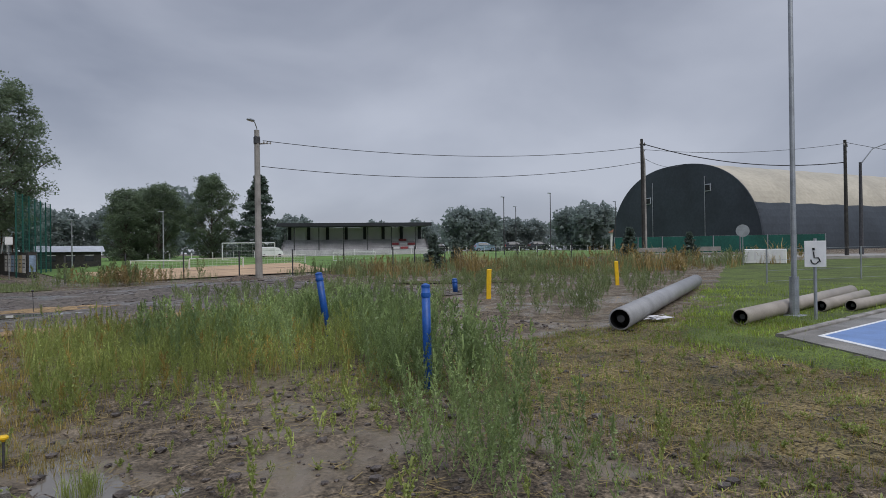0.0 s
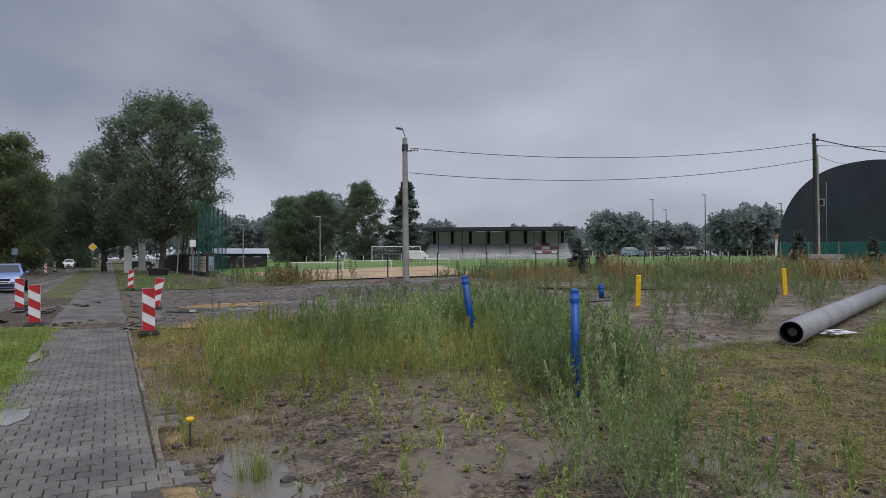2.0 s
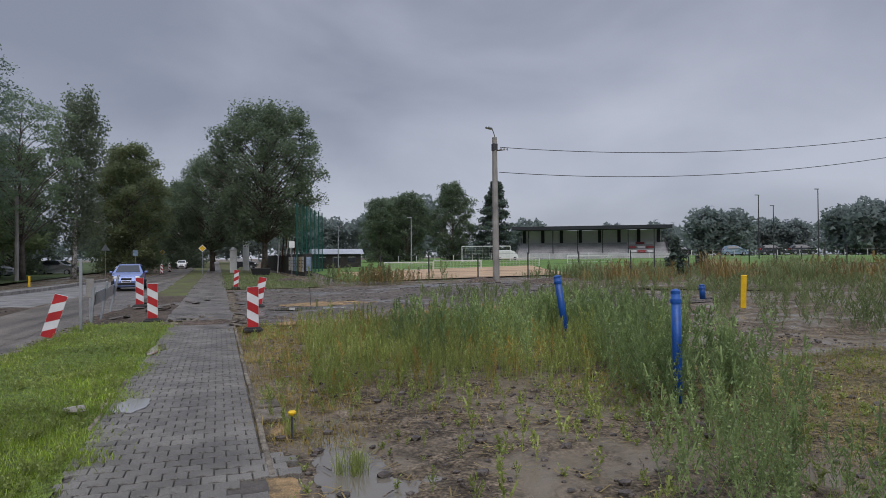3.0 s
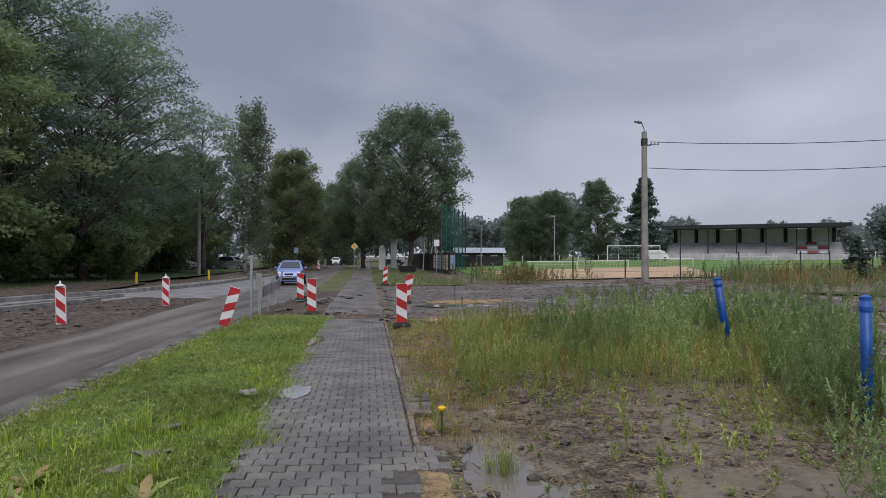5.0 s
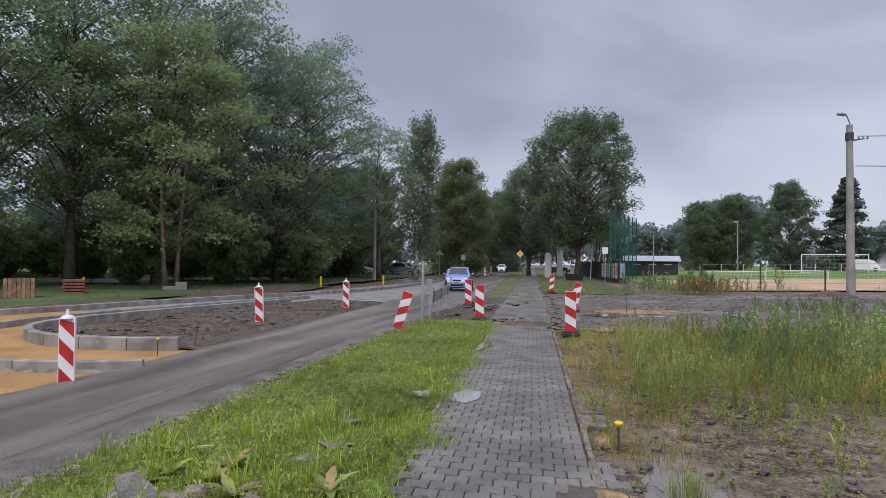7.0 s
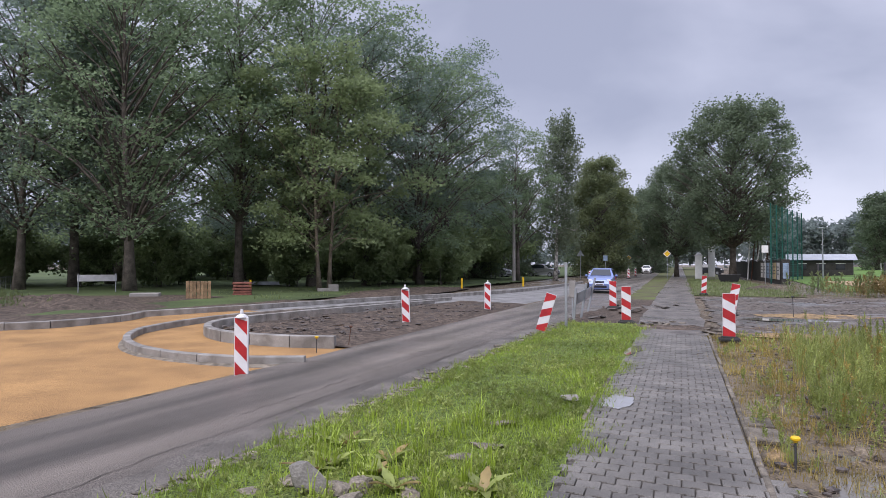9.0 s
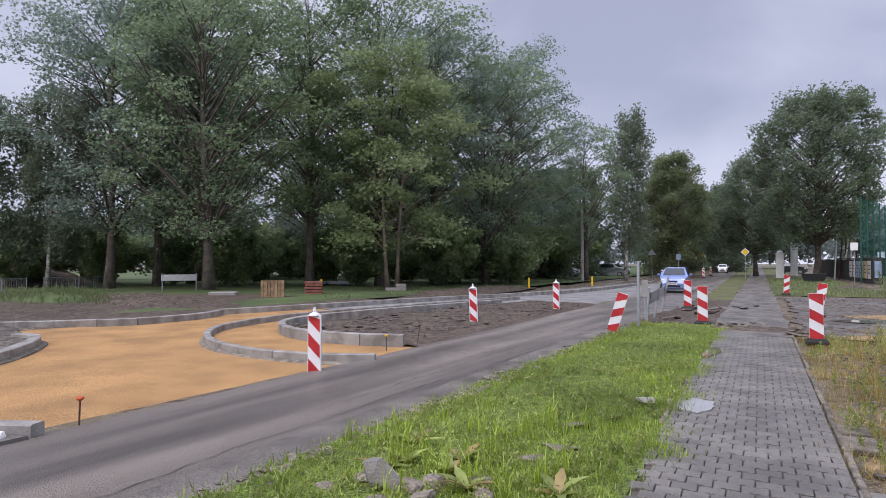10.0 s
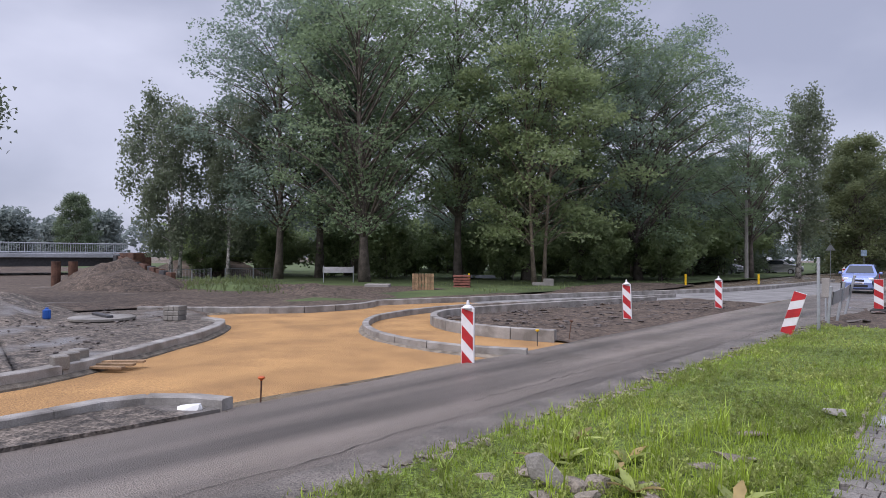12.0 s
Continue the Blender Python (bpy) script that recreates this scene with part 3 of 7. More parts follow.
kerb_line("concrete kerb sweeping round the pavement corner", [(-10.2, 2.0), (-10.5, 3.5), (-11.2, 4.7), (-12.4, 6.2), (-13.7, 7.7), (-15.3, 8.9), (-16.2, 8.9)], width=1.6, footing=1)
kerb_line("concrete kerb curving into the road edge", [(-8.2, -1.0), (-7.75, 1.5), (-7.7, 2.8), (-7.85, 3.5), (-7.75, 4.1), (-7.3, 4.55), (-6.85, 4.75)], width=1.3, footing=1)
# filled island surface between the kerbs
def island_place(u, v):
    y = 12.75 + 15.0 * u
    left = -13.0 + 5.1 * (1 - smooth01((y - 12.6) / 2.6)) ** 1.5 + 0.13 * max(0.0, y - 16)
    x = left + (road_l(y) + 0.05 - left) * v
    edge = min(1.0, 5 * min(u, v, 1 - v) + 0.32)
    return (x, y, -0.08 + (0.14 + rough_z(x * 2, y * 2, 0.05, 0.05)) * edge)
sheet("island_soil", steps(0, 1, 0.025), steps(0, 1, 0.05), island_place, M_SOIL, "bare brown soil heaped inside the island", "soil")
# ---- trees ----
def leaf_soup(centres, size, rng, droop=0.0, loose=2.0):
    """Small bent leaf sprays round the given centres."""
    k = len(centres)
    a = rng.normal(size=(k, 3))
    a[:, 2] *= 0.6
    a[:, 2] -= droop
    a /= np.linalg.norm(a, axis=1)[:, None]
    b = np.cross(a, np.array([0, 0, 1.0]) + rng.normal(size=(k, 3)) * loose)
    b /= np.linalg.norm(b, axis=1)[:, None] + 1e-9
    s = size * rng.uniform(0.6, 1.35, (k, 1))
    tip, side = a * s, b * s * 0.42
    return np.stack([centres - side * 1.1 - tip * 0.35, centres + side * 1.1 - tip * 0.35, centres + tip * 0.75], 1).reshape(-1, 3)


def tree_meshes(seed, height, width, bare, kind="broad", leaves=9000, leaf=0.34, trunk=0.22, stems=1, limbs=34, bark=None, leafmat=None, lean=0.0, even=False):
    """Trunk with limbs, and a crown of leaf sprays gathered in uneven clumps."""
    rng = np.random.default_rng(seed)
    g = Geo()
    tips = []
    for s in range(stems):
        off = Vector((rng.uniform(-0.35, 0.35), rng.uniform(-0.35, 0.35), 0)) if stems > 1 else Vector((0, 0, 0))
        top = Vector((off.x * 4 + rng.uniform(-0.04, 0.04) * height + lean * height, off.y * 4 + rng.uniform(-0.04, 0.04) * height, height * (0.93 if stems == 1 else 0.85)))
        path = []
        for i in range(9):
            t = i / 8
            path.append(off + (top - off) * t + Vector((math.sin(t * 5 + seed) * 0.018 * height * t, math.cos(t * 4 + seed * 2) * 0.018 * height * t, 0)) + Vector((0, 0, -0.15 if i == 0 else 0)))
        r0 = trunk / (stems ** 0.4)
        g.tube(path, [r0 * 1.35] + [r0 * (1 - 0.93 * (i / 8) ** 0.85) for i in range(1, 9)], 8)
        for j in range(limbs // stems):
            t = bare + (0.97 - bare) * ((j + rng.uniform(0, 1)) / (limbs // stems))
            k = min(7, int(t * 8))
            p = path[k].lerp(path[k + 1], t * 8 - k)
            h = (t - bare) / (1 - bare)
            if kind == "broad":
                reach = width / 2 * (0.35 + 0.75 * math.sin(math.pi * min(1, 0.22 + 0.74 * h))) * rng.uniform(0.65, 1.12)
                rise = rng.uniform(0.15, 0.75)
            elif kind == "birch":
                reach = width / 2 * (0.4 + 0.6 * math.sin(math.pi * min(1, 0.15 + 0.8 * h))) * rng.uniform(0.5, 1.1)
                rise = rng.uniform(0.2, 0.8)
            else:
                reach = width / 2 * (1.02 - h) * rng.uniform(0.8, 1.1)
                rise = rng.uniform(-0.35, -0.05)
            ang = j * 2.399 + rng.uniform(-0.5, 0.5) + seed
            d = Vector((math.cos(ang), math.sin(ang), rise)).normalized()
            mid = p + d * reach * 0.5 + Vector((0, 0, 0.04 * reach))
            end = p + d * reach + Vector((0, 0, (0.10 if kind != "birch" else -0.22) * reach))
            rr = max(0.012, r0 * (1 - 0.9 * t) * 0.45)
            g.tube([p, mid, end], [rr, rr * 0.6, rr * 0.2], 5, False)
            for q in range(3 if kind != "spruce" else 2):
                u = rng.uniform(0.35, 1.0)
                b0 = p.lerp(mid, u * 2) if u < 0.5 else mid.lerp(end, u * 2 - 1)
                d2 = (d + Vector(rng.normal(size=3) * 0.75)).normalized()
                e2 = b0 + d2 * reach * rng.uniform(0.22, 0.42)
                g.tube([b0, e2], [rr * 0.4, rr * 0.12], 4, False)
                tips += [(np.array(e2), 0.8), (np.array(b0.lerp(e2, 0.5)), 0.7)]
            tips += [(np.array(end), 1.0), (np.array(mid.lerp(end, 0.5)), 0.9), (np.array(mid), 0.6 if kind != "spruce" else 0.9)]
    cs = np.array([t[0] for t in tips])
    w = np.array([t[1] for t in tips]) * (rng.uniform(0.8, 1.1, len(tips)) if even else rng.uniform(0.25, 1.15, len(tips)) ** 2)
    pick = rng.choice(len(cs), leaves, p=w / w.sum())
    spread = {"broad": 0.052, "birch": 0.05, "spruce": 0.045}[kind] * max(width, height * 0.45) * (2.0 if even else 1.25)
    jit = rng.normal(size=(leaves, 3))
    jit *= (np.minimum(1.75, np.linalg.norm(jit, axis=1)) / np.linalg.norm(jit, axis=1) * spread)[:, None]
    jit[:, 2] *= {"birch": 1.3}.get(kind, 0.7)
    if kind == "birch":
        jit *= 0.75
        jit[:, 2] -= rng.uniform(0, 2.4, leaves) * rng.uniform(0.3, 1.0, leaves)
    if kind == "spruce":
        jit[:, 2] *= 0.6
    centres = cs[pick] + jit
    centres[:, 2] = np.maximum(centres[:, 2], height * bare * 0.55)
    crown = soup("crown", leaf_soup(centres, leaf, rng, {"birch": 0.9, "spruce": 0.5}.get(kind, 0.25), 2.0), 0, leafmat or M_LEAF, 3)
    return g.mesh("trunk", bark or M_BARK, True), crown


def park_tree(seed, height, width, bare, n=90, leaves=24000, leaf=0.20, trunk=0.26, stems=1, rise=0.55, pad=0.105, bark=None, leafmat=None, top=0.45, flat=0.2):
    """A tall tree: a trunk, arching limbs, and flat drooping sprays of small leaves at their ends, with gaps between."""
    rng = np.random.default_rng(seed)
    g = Geo()
    paths = []
    for s in range(stems):
        off = Vector((rng.uniform(-0.4, 0.4), rng.uniform(-0.4, 0.4), 0)) if stems > 1 else Vector((0, 0, 0))
        head = Vector((off.x * 3.5 + rng.uniform(-0.03, 0.03) * height, off.y * 3.5 + rng.uniform(-0.03, 0.03) * height, height * 0.93))
        path = [off + (head - off) * (i / 9) + Vector((math.sin(i * 0.6 + seed), math.cos(i * 0.5 + seed * 2), 0)) * 0.014 * height * (i / 9) + Vector((0, 0, -0.2 if i == 0 else 0)) for i in range(10)]
        r0 = trunk / stems ** 0.45
        g.tube(path, [r0 * 1.4] + [r0 * (1 - 0.92 * (i / 9) ** 0.9) for i in range(1, 10)], 7)
        paths.append((path, r0))
    centres = []
    size = []
    for j in range(n):
        hh = ((j + rng.uniform(0, 1)) / n) ** 0.85
        dome = math.sin(math.pi * (0.16 + 0.74 * hh)) ** 0.7 if hh < 0.45 else 1 - (1 - top) * ((hh - 0.45) / 0.55) ** 2.2
        rho = width / 2 * dome * math.sqrt(rng.uniform(0.10, 1.0)) * rng.uniform(0.85, 1.08)
        ang = j * 2.399 + rng.uniform(-0.4, 0.4) + seed
        z = height * (bare + (1 - bare) * hh * 0.97)
        c = Vector((math.cos(ang) * rho, math.sin(ang) * rho, z))
        path, r0 = paths[j % stems]
        za = max(height * bare * 0.8, z - rise * rho * rng.uniform(0.7, 1.5))
        k = min(8, max(0, int(za / height / 0.93 * 9)))
        p = path[k].lerp(path[k + 1], min(1, za / height / 0.93 * 9 - k))
        c += Vector((p.x, p.y, 0)) * 0.8
        mid = p.lerp(c, 0.55) + Vector((rng.normal() * 0.05, rng.normal() * 0.05, 0.10)) * rho
        rr = max(0.014, r0 * (1 - 0.85 * za / height) * 0.42 * min(1.2, 0.4 + rho / width * 1.6))
        g.tube([p, mid, c], [rr, rr * 0.62, rr * 0.22], 5, False)
        rc = pad * width * rng.uniform(0.65, 1.35)
        for q in range(2):
            a2 = ang + rng.normal() * 1.1
            e = c + Vector((math.cos(a2) * rc, math.sin(a2) * rc, rng.uniform(-0.35, 0.35) * rc)) * rng.uniform(0.55, 1.1)
            g.tube([mid.lerp(c, rng.uniform(0.2, 0.95)), e], [rr * 0.32, rr * 0.1], 3, False)
            centres.append(tuple(e))
            size.append(rc * rng.uniform(0.5, 0.95))
        centres.append(tuple(c))
        size.append(rc)
    centres, size = np.array(centres), np.array(size)
    pick = rng.choice(len(centres), leaves, p=size ** 2 / (size ** 2).sum())
    a, r = rng.uniform(0, 6.28319, leaves), np.sqrt(rng.uniform(0, 1, leaves)) * np.clip(1 + 0.2 * rng.normal(size=leaves), 0.6, 1.3)
    rad = size[pick] * r
    pos = centres[pick] + np.stack([np.cos(a) * rad, np.sin(a) * rad, rng.normal(size=leaves) * size[pick] * flat - 0.42 * size[pick] * r * r], 1)
    crown = soup("crown", leaf_soup(pos, leaf, rng, 0.2, 0.75), 0, leafmat or M_LEAF, 3)
    return g.mesh("trunk", bark or M_BARK, True), crown


def tree(label, meshes, x, y, z=0.0, scale=1.0, turn=0.0, group="", category="tree", stretch=1.0):
    t = thing("tree", label, category, (x, y, z), turn, group)
    t.scale = (scale, scale, scale * stretch)
    part("trunk", meshes[0], None, t)
    part("crown", meshes[1], None, t)
    return t


def gnd(x, y):
    return gz(x, y) + (0.1 if x < -20 else 0)


OAK = park_tree(3, 20, 13, 0.18, 95, 21000, 0.175, 0.32, leafmat=M_LEAF, top=0.45, rise=0.85)
OAK2 = park_tree(11, 20, 11.5, 0.20, 85, 19000, 0.175, 0.29, leafmat=M_LEAFD, top=0.55)
MAPLE = park_tree(5, 15, 11, 0.20, 80, 19000, 0.20, 0.22, 3, 0.7, bark=M_BARKL, leafmat=M_LEAFL, top=0.55)
ASH = park_tree(8, 19, 10, 0.25, 75, 13500, 0.18, 0.26, 1, 0.9, leafmat=M_LEAF, top=0.45)
POPLAR = park_tree(21, 20, 14.0, 0.22, 190, 42000, 0.24, 0.38, 1, 0.75, 0.072, leafmat=M_LEAFM, top=0.40, flat=0.5)
BIRCH = tree_meshes(14, 17, 6.6, 0.2, "birch", 18000, 0.19, 0.21, stems=2, limbs=40, bark=M_BIRCH, leafmat=M_LEAFB)
BIRCHN = tree_meshes(15, 17, 4.8, 0.22, "birch", 13000, 0.18, 0.20, limbs=44, bark=M_BIRCH, leafmat=M_LEAFB, lean=0.03)
LIME = park_tree(31, 15, 9.0, 0.0, 110, 16500, 0.29, 0.25, 1, 0.8, 0.11, leafmat=M_LEAFM, top=0.36, flat=0.4)
LIMEL = park_tree(33, 15, 8.2, 0.04, 110, 32000, 0.20, 0.25, 1, 0.8, 0.11, leafmat=M_LEAFO, top=0.36, flat=0.35)
LIMEC = park_tree(37, 15.5, 8.4, 0.0, 110, 24000, 0.25, 0.25, 1, 0.8, 0.11, leafmat=M_LEAFM, top=0.26, flat=0.4)
SPRUCE = tree_meshes(41, 17, 10.5, 0.03, "spruce", 16000, 0.34, 0.2, limbs=64, leafmat=M_NEEDLE)
SHRUB = tree_meshes(51, 4.5, 5, 0.02, "broad", 6500, 0.25, 0.06, stems=3, limbs=30, leafmat=M_LEAFL)
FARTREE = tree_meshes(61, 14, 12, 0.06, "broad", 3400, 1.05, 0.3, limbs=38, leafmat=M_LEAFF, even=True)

WOODS = "tall park trees"
for m, lab, x, y, s, r in [
    (OAK, "tall dark-green oak at the park edge", -31.2, 26.6, 1.0, 10), (MAPLE, "light-green maple with several pale stems", -22.8, 33.8, 1.0, 40),
    (ASH, "tall slender ash in the park", -35.0, 29.5, 1.12, 80), (OAK2, "tall shaded oak in the park", -39.5, 29.0, 1.1, 130),
    (ASH, "tall slender ash in the park", -29.5, 33.5, 1.15, 200), (OAK, "tall dark-green oak in the park", -26.5, 37.5, 1.12, 250),
    (OAK2, "tall shaded oak in the park", -24.5, 41.5, 1.02, 300), (OAK, "tall dark-green oak at the park edge", -22.3, 46.0, 0.95, 20),
    (ASH, "tall slender ash in the park", -42.5, 34.0, 1.15, 150),
    (ASH, "tall slender ash in the park", -26.0, 52.5, 0.95, 270), (OAK, "tall dark-green oak in the park", -48.0, 39.0, 1.05, 310),
]:
    tree(lab, m, x, y, gnd(x, y), s, r, WOODS)
tree("tall shaded tree deep in the park", OAK2, -42.0, 48.0, gnd(-42.0, 48.0), 1.1, 95, WOODS)
tree("tall broad oak at the corner of the park", OAK2, -22.8, 52.5, gnd(-22.8, 52.5), 1.04, 60, WOODS)
for x, y, s, r in ((-58.0, 50.0, 0.85, 10), (-52.0, 57.0, 0.9, 100), (-45.0, 60.0, 0.85, 200), (-38.0, 62.0, 0.9, 300), (-31.0, 64.0, 0.85, 50), (-26.0, 67.0, 0.8, 140)):
    tree("dark bushy tree at the back of the park", LIME, x, y, gnd(x, y), s, r, WOODS)
tree("slender ash beside the roadside birch", ASH, -18.9, 61.0, gnd(-18.9, 61.0), 0.84, 20, WOODS)
tree("tall shaded oak beside the birches", OAK2, -38.6, 24.9, gnd(-38.6, 24.9), 1.0, 215, WOODS)
for x, y, s, r in [(-43.4, 23.6, 0.95, 0), (-45.2, 20.6, 0.92, 120)]:
    tree("slender birch with white bark and drooping twigs", BIRCH, x, y, 0.0, s, r, "birches")
tree("slender birch with white bark and drooping twigs", BIRCHN, -16.4, 66.0, 0, 1.1, 20, "birches")
tree("slender birch reaching over the works", BIRCH, -26.0, 3.0, 0.0, 0.8, 40, "birches")
for m, lab, x, y, s, r in [
    (LIMEL, "rounded yellow-green roadside lime tree", -14.6, 82, 1.03, 15), (LIME, "spreading tree at the back of the park", -26.0, 80, 0.95, 40), (LIME, "spreading tree at the back of the park", -33.0, 86, 1.05, 170), (LIME, "spreading tree at the back of the park", -41.0, 84, 1.05, 290), (LIME, "rounded roadside lime tree", -18.0, 96, 1.05, 130), (LIME, "rounded roadside lime tree", -20.0, 118, 1.1, 130),
    (POPLAR, "big poplar with a broad leafy crown", 0.6, 77, 0.98, 0), (POPLAR, "dark poplar beside the footpath", -6.2, 92, 0.76, 140),
    (LIME, "rounded roadside lime tree", -13.5, 128, 1.1, 220), (LIME, "rounded roadside lime tree", -17, 150, 1.2, 70), (LIME, "rounded roadside lime tree", -23, 160, 1.2, 10),
    (LIME, "dense round lime beside the pitch", 21.5, 117, 0.80, 20), (LIME, "dense round lime beside the pitch", 27.3, 119, 0.90, 90), (LIME, "dense round lime beside the pitch", 24.5, 123, 0.86, 160),
    (LIMEC, "dense tall lime beside the pitch", 35.2, 115, 0.98, 250),
]:
    tree(lab, m, x, y, gnd(x, y), s, r, "roadside and pitch trees")
tree("dark narrow spruce beside the pitch", SPRUCE, 41.5, 110, gnd(41, 110), 0.94, 0)
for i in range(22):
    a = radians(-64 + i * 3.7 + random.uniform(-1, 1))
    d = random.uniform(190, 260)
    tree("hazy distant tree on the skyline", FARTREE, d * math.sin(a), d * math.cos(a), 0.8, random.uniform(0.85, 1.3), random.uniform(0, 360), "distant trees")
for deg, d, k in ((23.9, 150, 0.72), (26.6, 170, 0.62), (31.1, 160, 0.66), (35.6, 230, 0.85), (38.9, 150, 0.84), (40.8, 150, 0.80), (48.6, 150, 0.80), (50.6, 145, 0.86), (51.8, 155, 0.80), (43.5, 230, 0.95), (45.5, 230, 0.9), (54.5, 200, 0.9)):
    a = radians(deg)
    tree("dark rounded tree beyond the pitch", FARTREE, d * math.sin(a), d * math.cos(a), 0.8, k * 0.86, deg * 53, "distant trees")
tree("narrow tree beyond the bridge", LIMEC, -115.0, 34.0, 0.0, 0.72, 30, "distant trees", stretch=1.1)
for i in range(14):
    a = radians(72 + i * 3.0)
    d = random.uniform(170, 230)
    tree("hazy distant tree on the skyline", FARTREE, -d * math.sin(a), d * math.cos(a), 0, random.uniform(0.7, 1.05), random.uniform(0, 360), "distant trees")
# the light leaf colour stands in for haze deep under the trees
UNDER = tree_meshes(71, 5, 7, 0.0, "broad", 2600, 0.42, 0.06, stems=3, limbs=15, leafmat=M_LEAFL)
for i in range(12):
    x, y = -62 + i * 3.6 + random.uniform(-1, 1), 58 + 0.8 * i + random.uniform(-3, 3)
    tree("undergrowth bush deep in the park, leaves lightened for haze", UNDER, x, y, 0.1, random.uniform(0.8, 1.25), i * 67, "park undergrowth", "shrub")
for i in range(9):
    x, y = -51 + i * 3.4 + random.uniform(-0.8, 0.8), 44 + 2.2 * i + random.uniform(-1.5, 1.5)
    tree("undergrowth bush deep in the park, leaves lightened for haze", UNDER, x, y, 0.1, random.uniform(0.7, 1.1), i * 51, "park undergrowth", "shrub")
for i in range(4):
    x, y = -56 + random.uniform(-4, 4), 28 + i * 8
    tree("undergrowth bush deep in the park, leaves lightened for haze", UNDER, x, y, 0.1, random.uniform(0.7, 1.1), i * 67, "park undergrowth", "shrub")


def far_band(seed, a0, a1, d, h, n, material):
    """A distant wood on the skyline with an uneven top."""
    rng = np.random.default_rng(seed)
    a = np.radians(rng.uniform(a0, a1, n))
    top = h * (0.72 + 0.2 * np.sin(a * 31 + seed) + 0.12 * np.sin(a * 83 + 1) + 0.1 * np.sin(a * 190))
    z = top * np.sqrt(rng.uniform(0, 1, n)) * rng.uniform(0.85, 1.0, n)
    r = d + rng.uniform(-8, 8, n)
    c = np.stack([r * np.sin(a), r * np.cos(a), z], 1)
    return tagged(new("far_woods", soup("far_woods", leaf_soup(c, 1.9, rng), 0, material, 3)), "hazy distant woods on the skyline", "woods", "", "stuff")


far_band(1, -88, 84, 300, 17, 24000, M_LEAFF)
for x, y, s in [(-24.5, 45, 0.9), (-20.5, 46, 0.8), (-21.5, 49, 1.0), (-37, 36, 0.8), (-45, 29, 0.9), (-30, 45, 0.8), (-47, 24, 0.7), (-41, 31, 0.8), (-50, 30, 1.0), (-53, 26, 1.0), (-27.2, 36.2, 0.75), (-23.2, 40.5, 0.85), (-34.5, 31.5, 0.8), (-25.4, 47.0, 1.15), (-31.5, 37.0, 0.9)]:
    tree("leafy shrub under the park trees", SHRUB, x, y, 0.1, s, x * 37, "park shrubs", "shrub")


# ---- membrane sports hall ----
def hall():
    h = thing("sports_hall", "large arched membrane hall with charcoal front and cream roof", "hall", (0, 0, 1.25))
    A, B = Vector((83.0, 64.5, 0)), Vector((77.8, 38.0, 0))
    mid, half = (A + B) / 2, (A - B) / 2
    r = Vector((half.y, -half.x, 0)).normalized()
    H, L, N = 12.3, 66.0, 40
    prof = []
    for i in range(N + 1):
        c, s = math.cos(math.pi * i / N), math.sin(math.pi * i / N)
        prof.append((math.copysign(abs(c) ** 0.86, c), H * abs(s) ** 0.86))
    arch = [mid - half * c + Vector((0, 0, z)) for c, z in prof]
    part("front", Geo().add(arch + [p + r * 0.15 for p in arch], [tuple(range(N + 1)), tuple(range(2 * N + 1, N, -1))] + [(i, i + 1, N + 2 + i, N + 1 + i) for i in range(N)]), M_MEMB, h, "charcoal end wall")
    lo, lo2, hi = Geo(), Geo(), Geo()
    bays = 12
    for k in range(bays):
        for i in range(N):
            z = (prof[i][1] + prof[i + 1][1]) / 2
            sag = lambda q, e: q + r * (L * e / bays)
            quad = [sag(arch[i], k), sag(arch[i + 1], k), sag(arch[i + 1], k + 0.5) - Vector((0, 0, 0.12)), sag(arch[i], k + 0.5) - Vector((0, 0, 0.12))]
            quad2 = [quad[3], quad[2], sag(arch[i + 1], k + 1), sag(arch[i], k + 1)]
            for qd in (quad, quad2):
                ((lo if i < N // 2 else lo2) if z < 6.0 else hi).add([v + r * 0.2 for v in qd], [(0, 1, 2, 3)])
    part("side_wall", lo, M_MEMB, h)
    part("side_wall", lo2, M_MEMB, h)
    part("roof", hi, M_CREAM, h, "cream translucent roof membrane", True)
    end = [p + r * (L + 0.3) for p in arch]
    part("rear_wall", Geo().add(end, [tuple(range(N + 1))]), M_MEMB, h)
    fdir = (B - A).normalized()
    for u, z in ((0.30, 7.6), (0.70, 8.6)):
        c = A.lerp(B, u) - r * 0.06
        rot = math.degrees(math.atan2(fdir.y, fdir.x))
        v = part("vent", Geo().box((c.x, c.y, z), (1.0, 0.12, 1.0), 0.03, rot), M_BRIDGE, h, "square white-framed vent")
        part("vent_opening", Geo().box((c.x - r.x * 0.05, c.y - r.y * 0.05, z), (0.74, 0.12, 0.74), 0.02, rot), M_BLACK, v)
    for u in (0.33, 0.68):
        c = A.lerp(B, u) - r * 0.05
        part("seam", Geo().tube([c + Vector((0, 0, 0.2)), c + Vector((0, 0, 10.2))], 0.045, 5), M_STEEL, h)
    return h


hall()


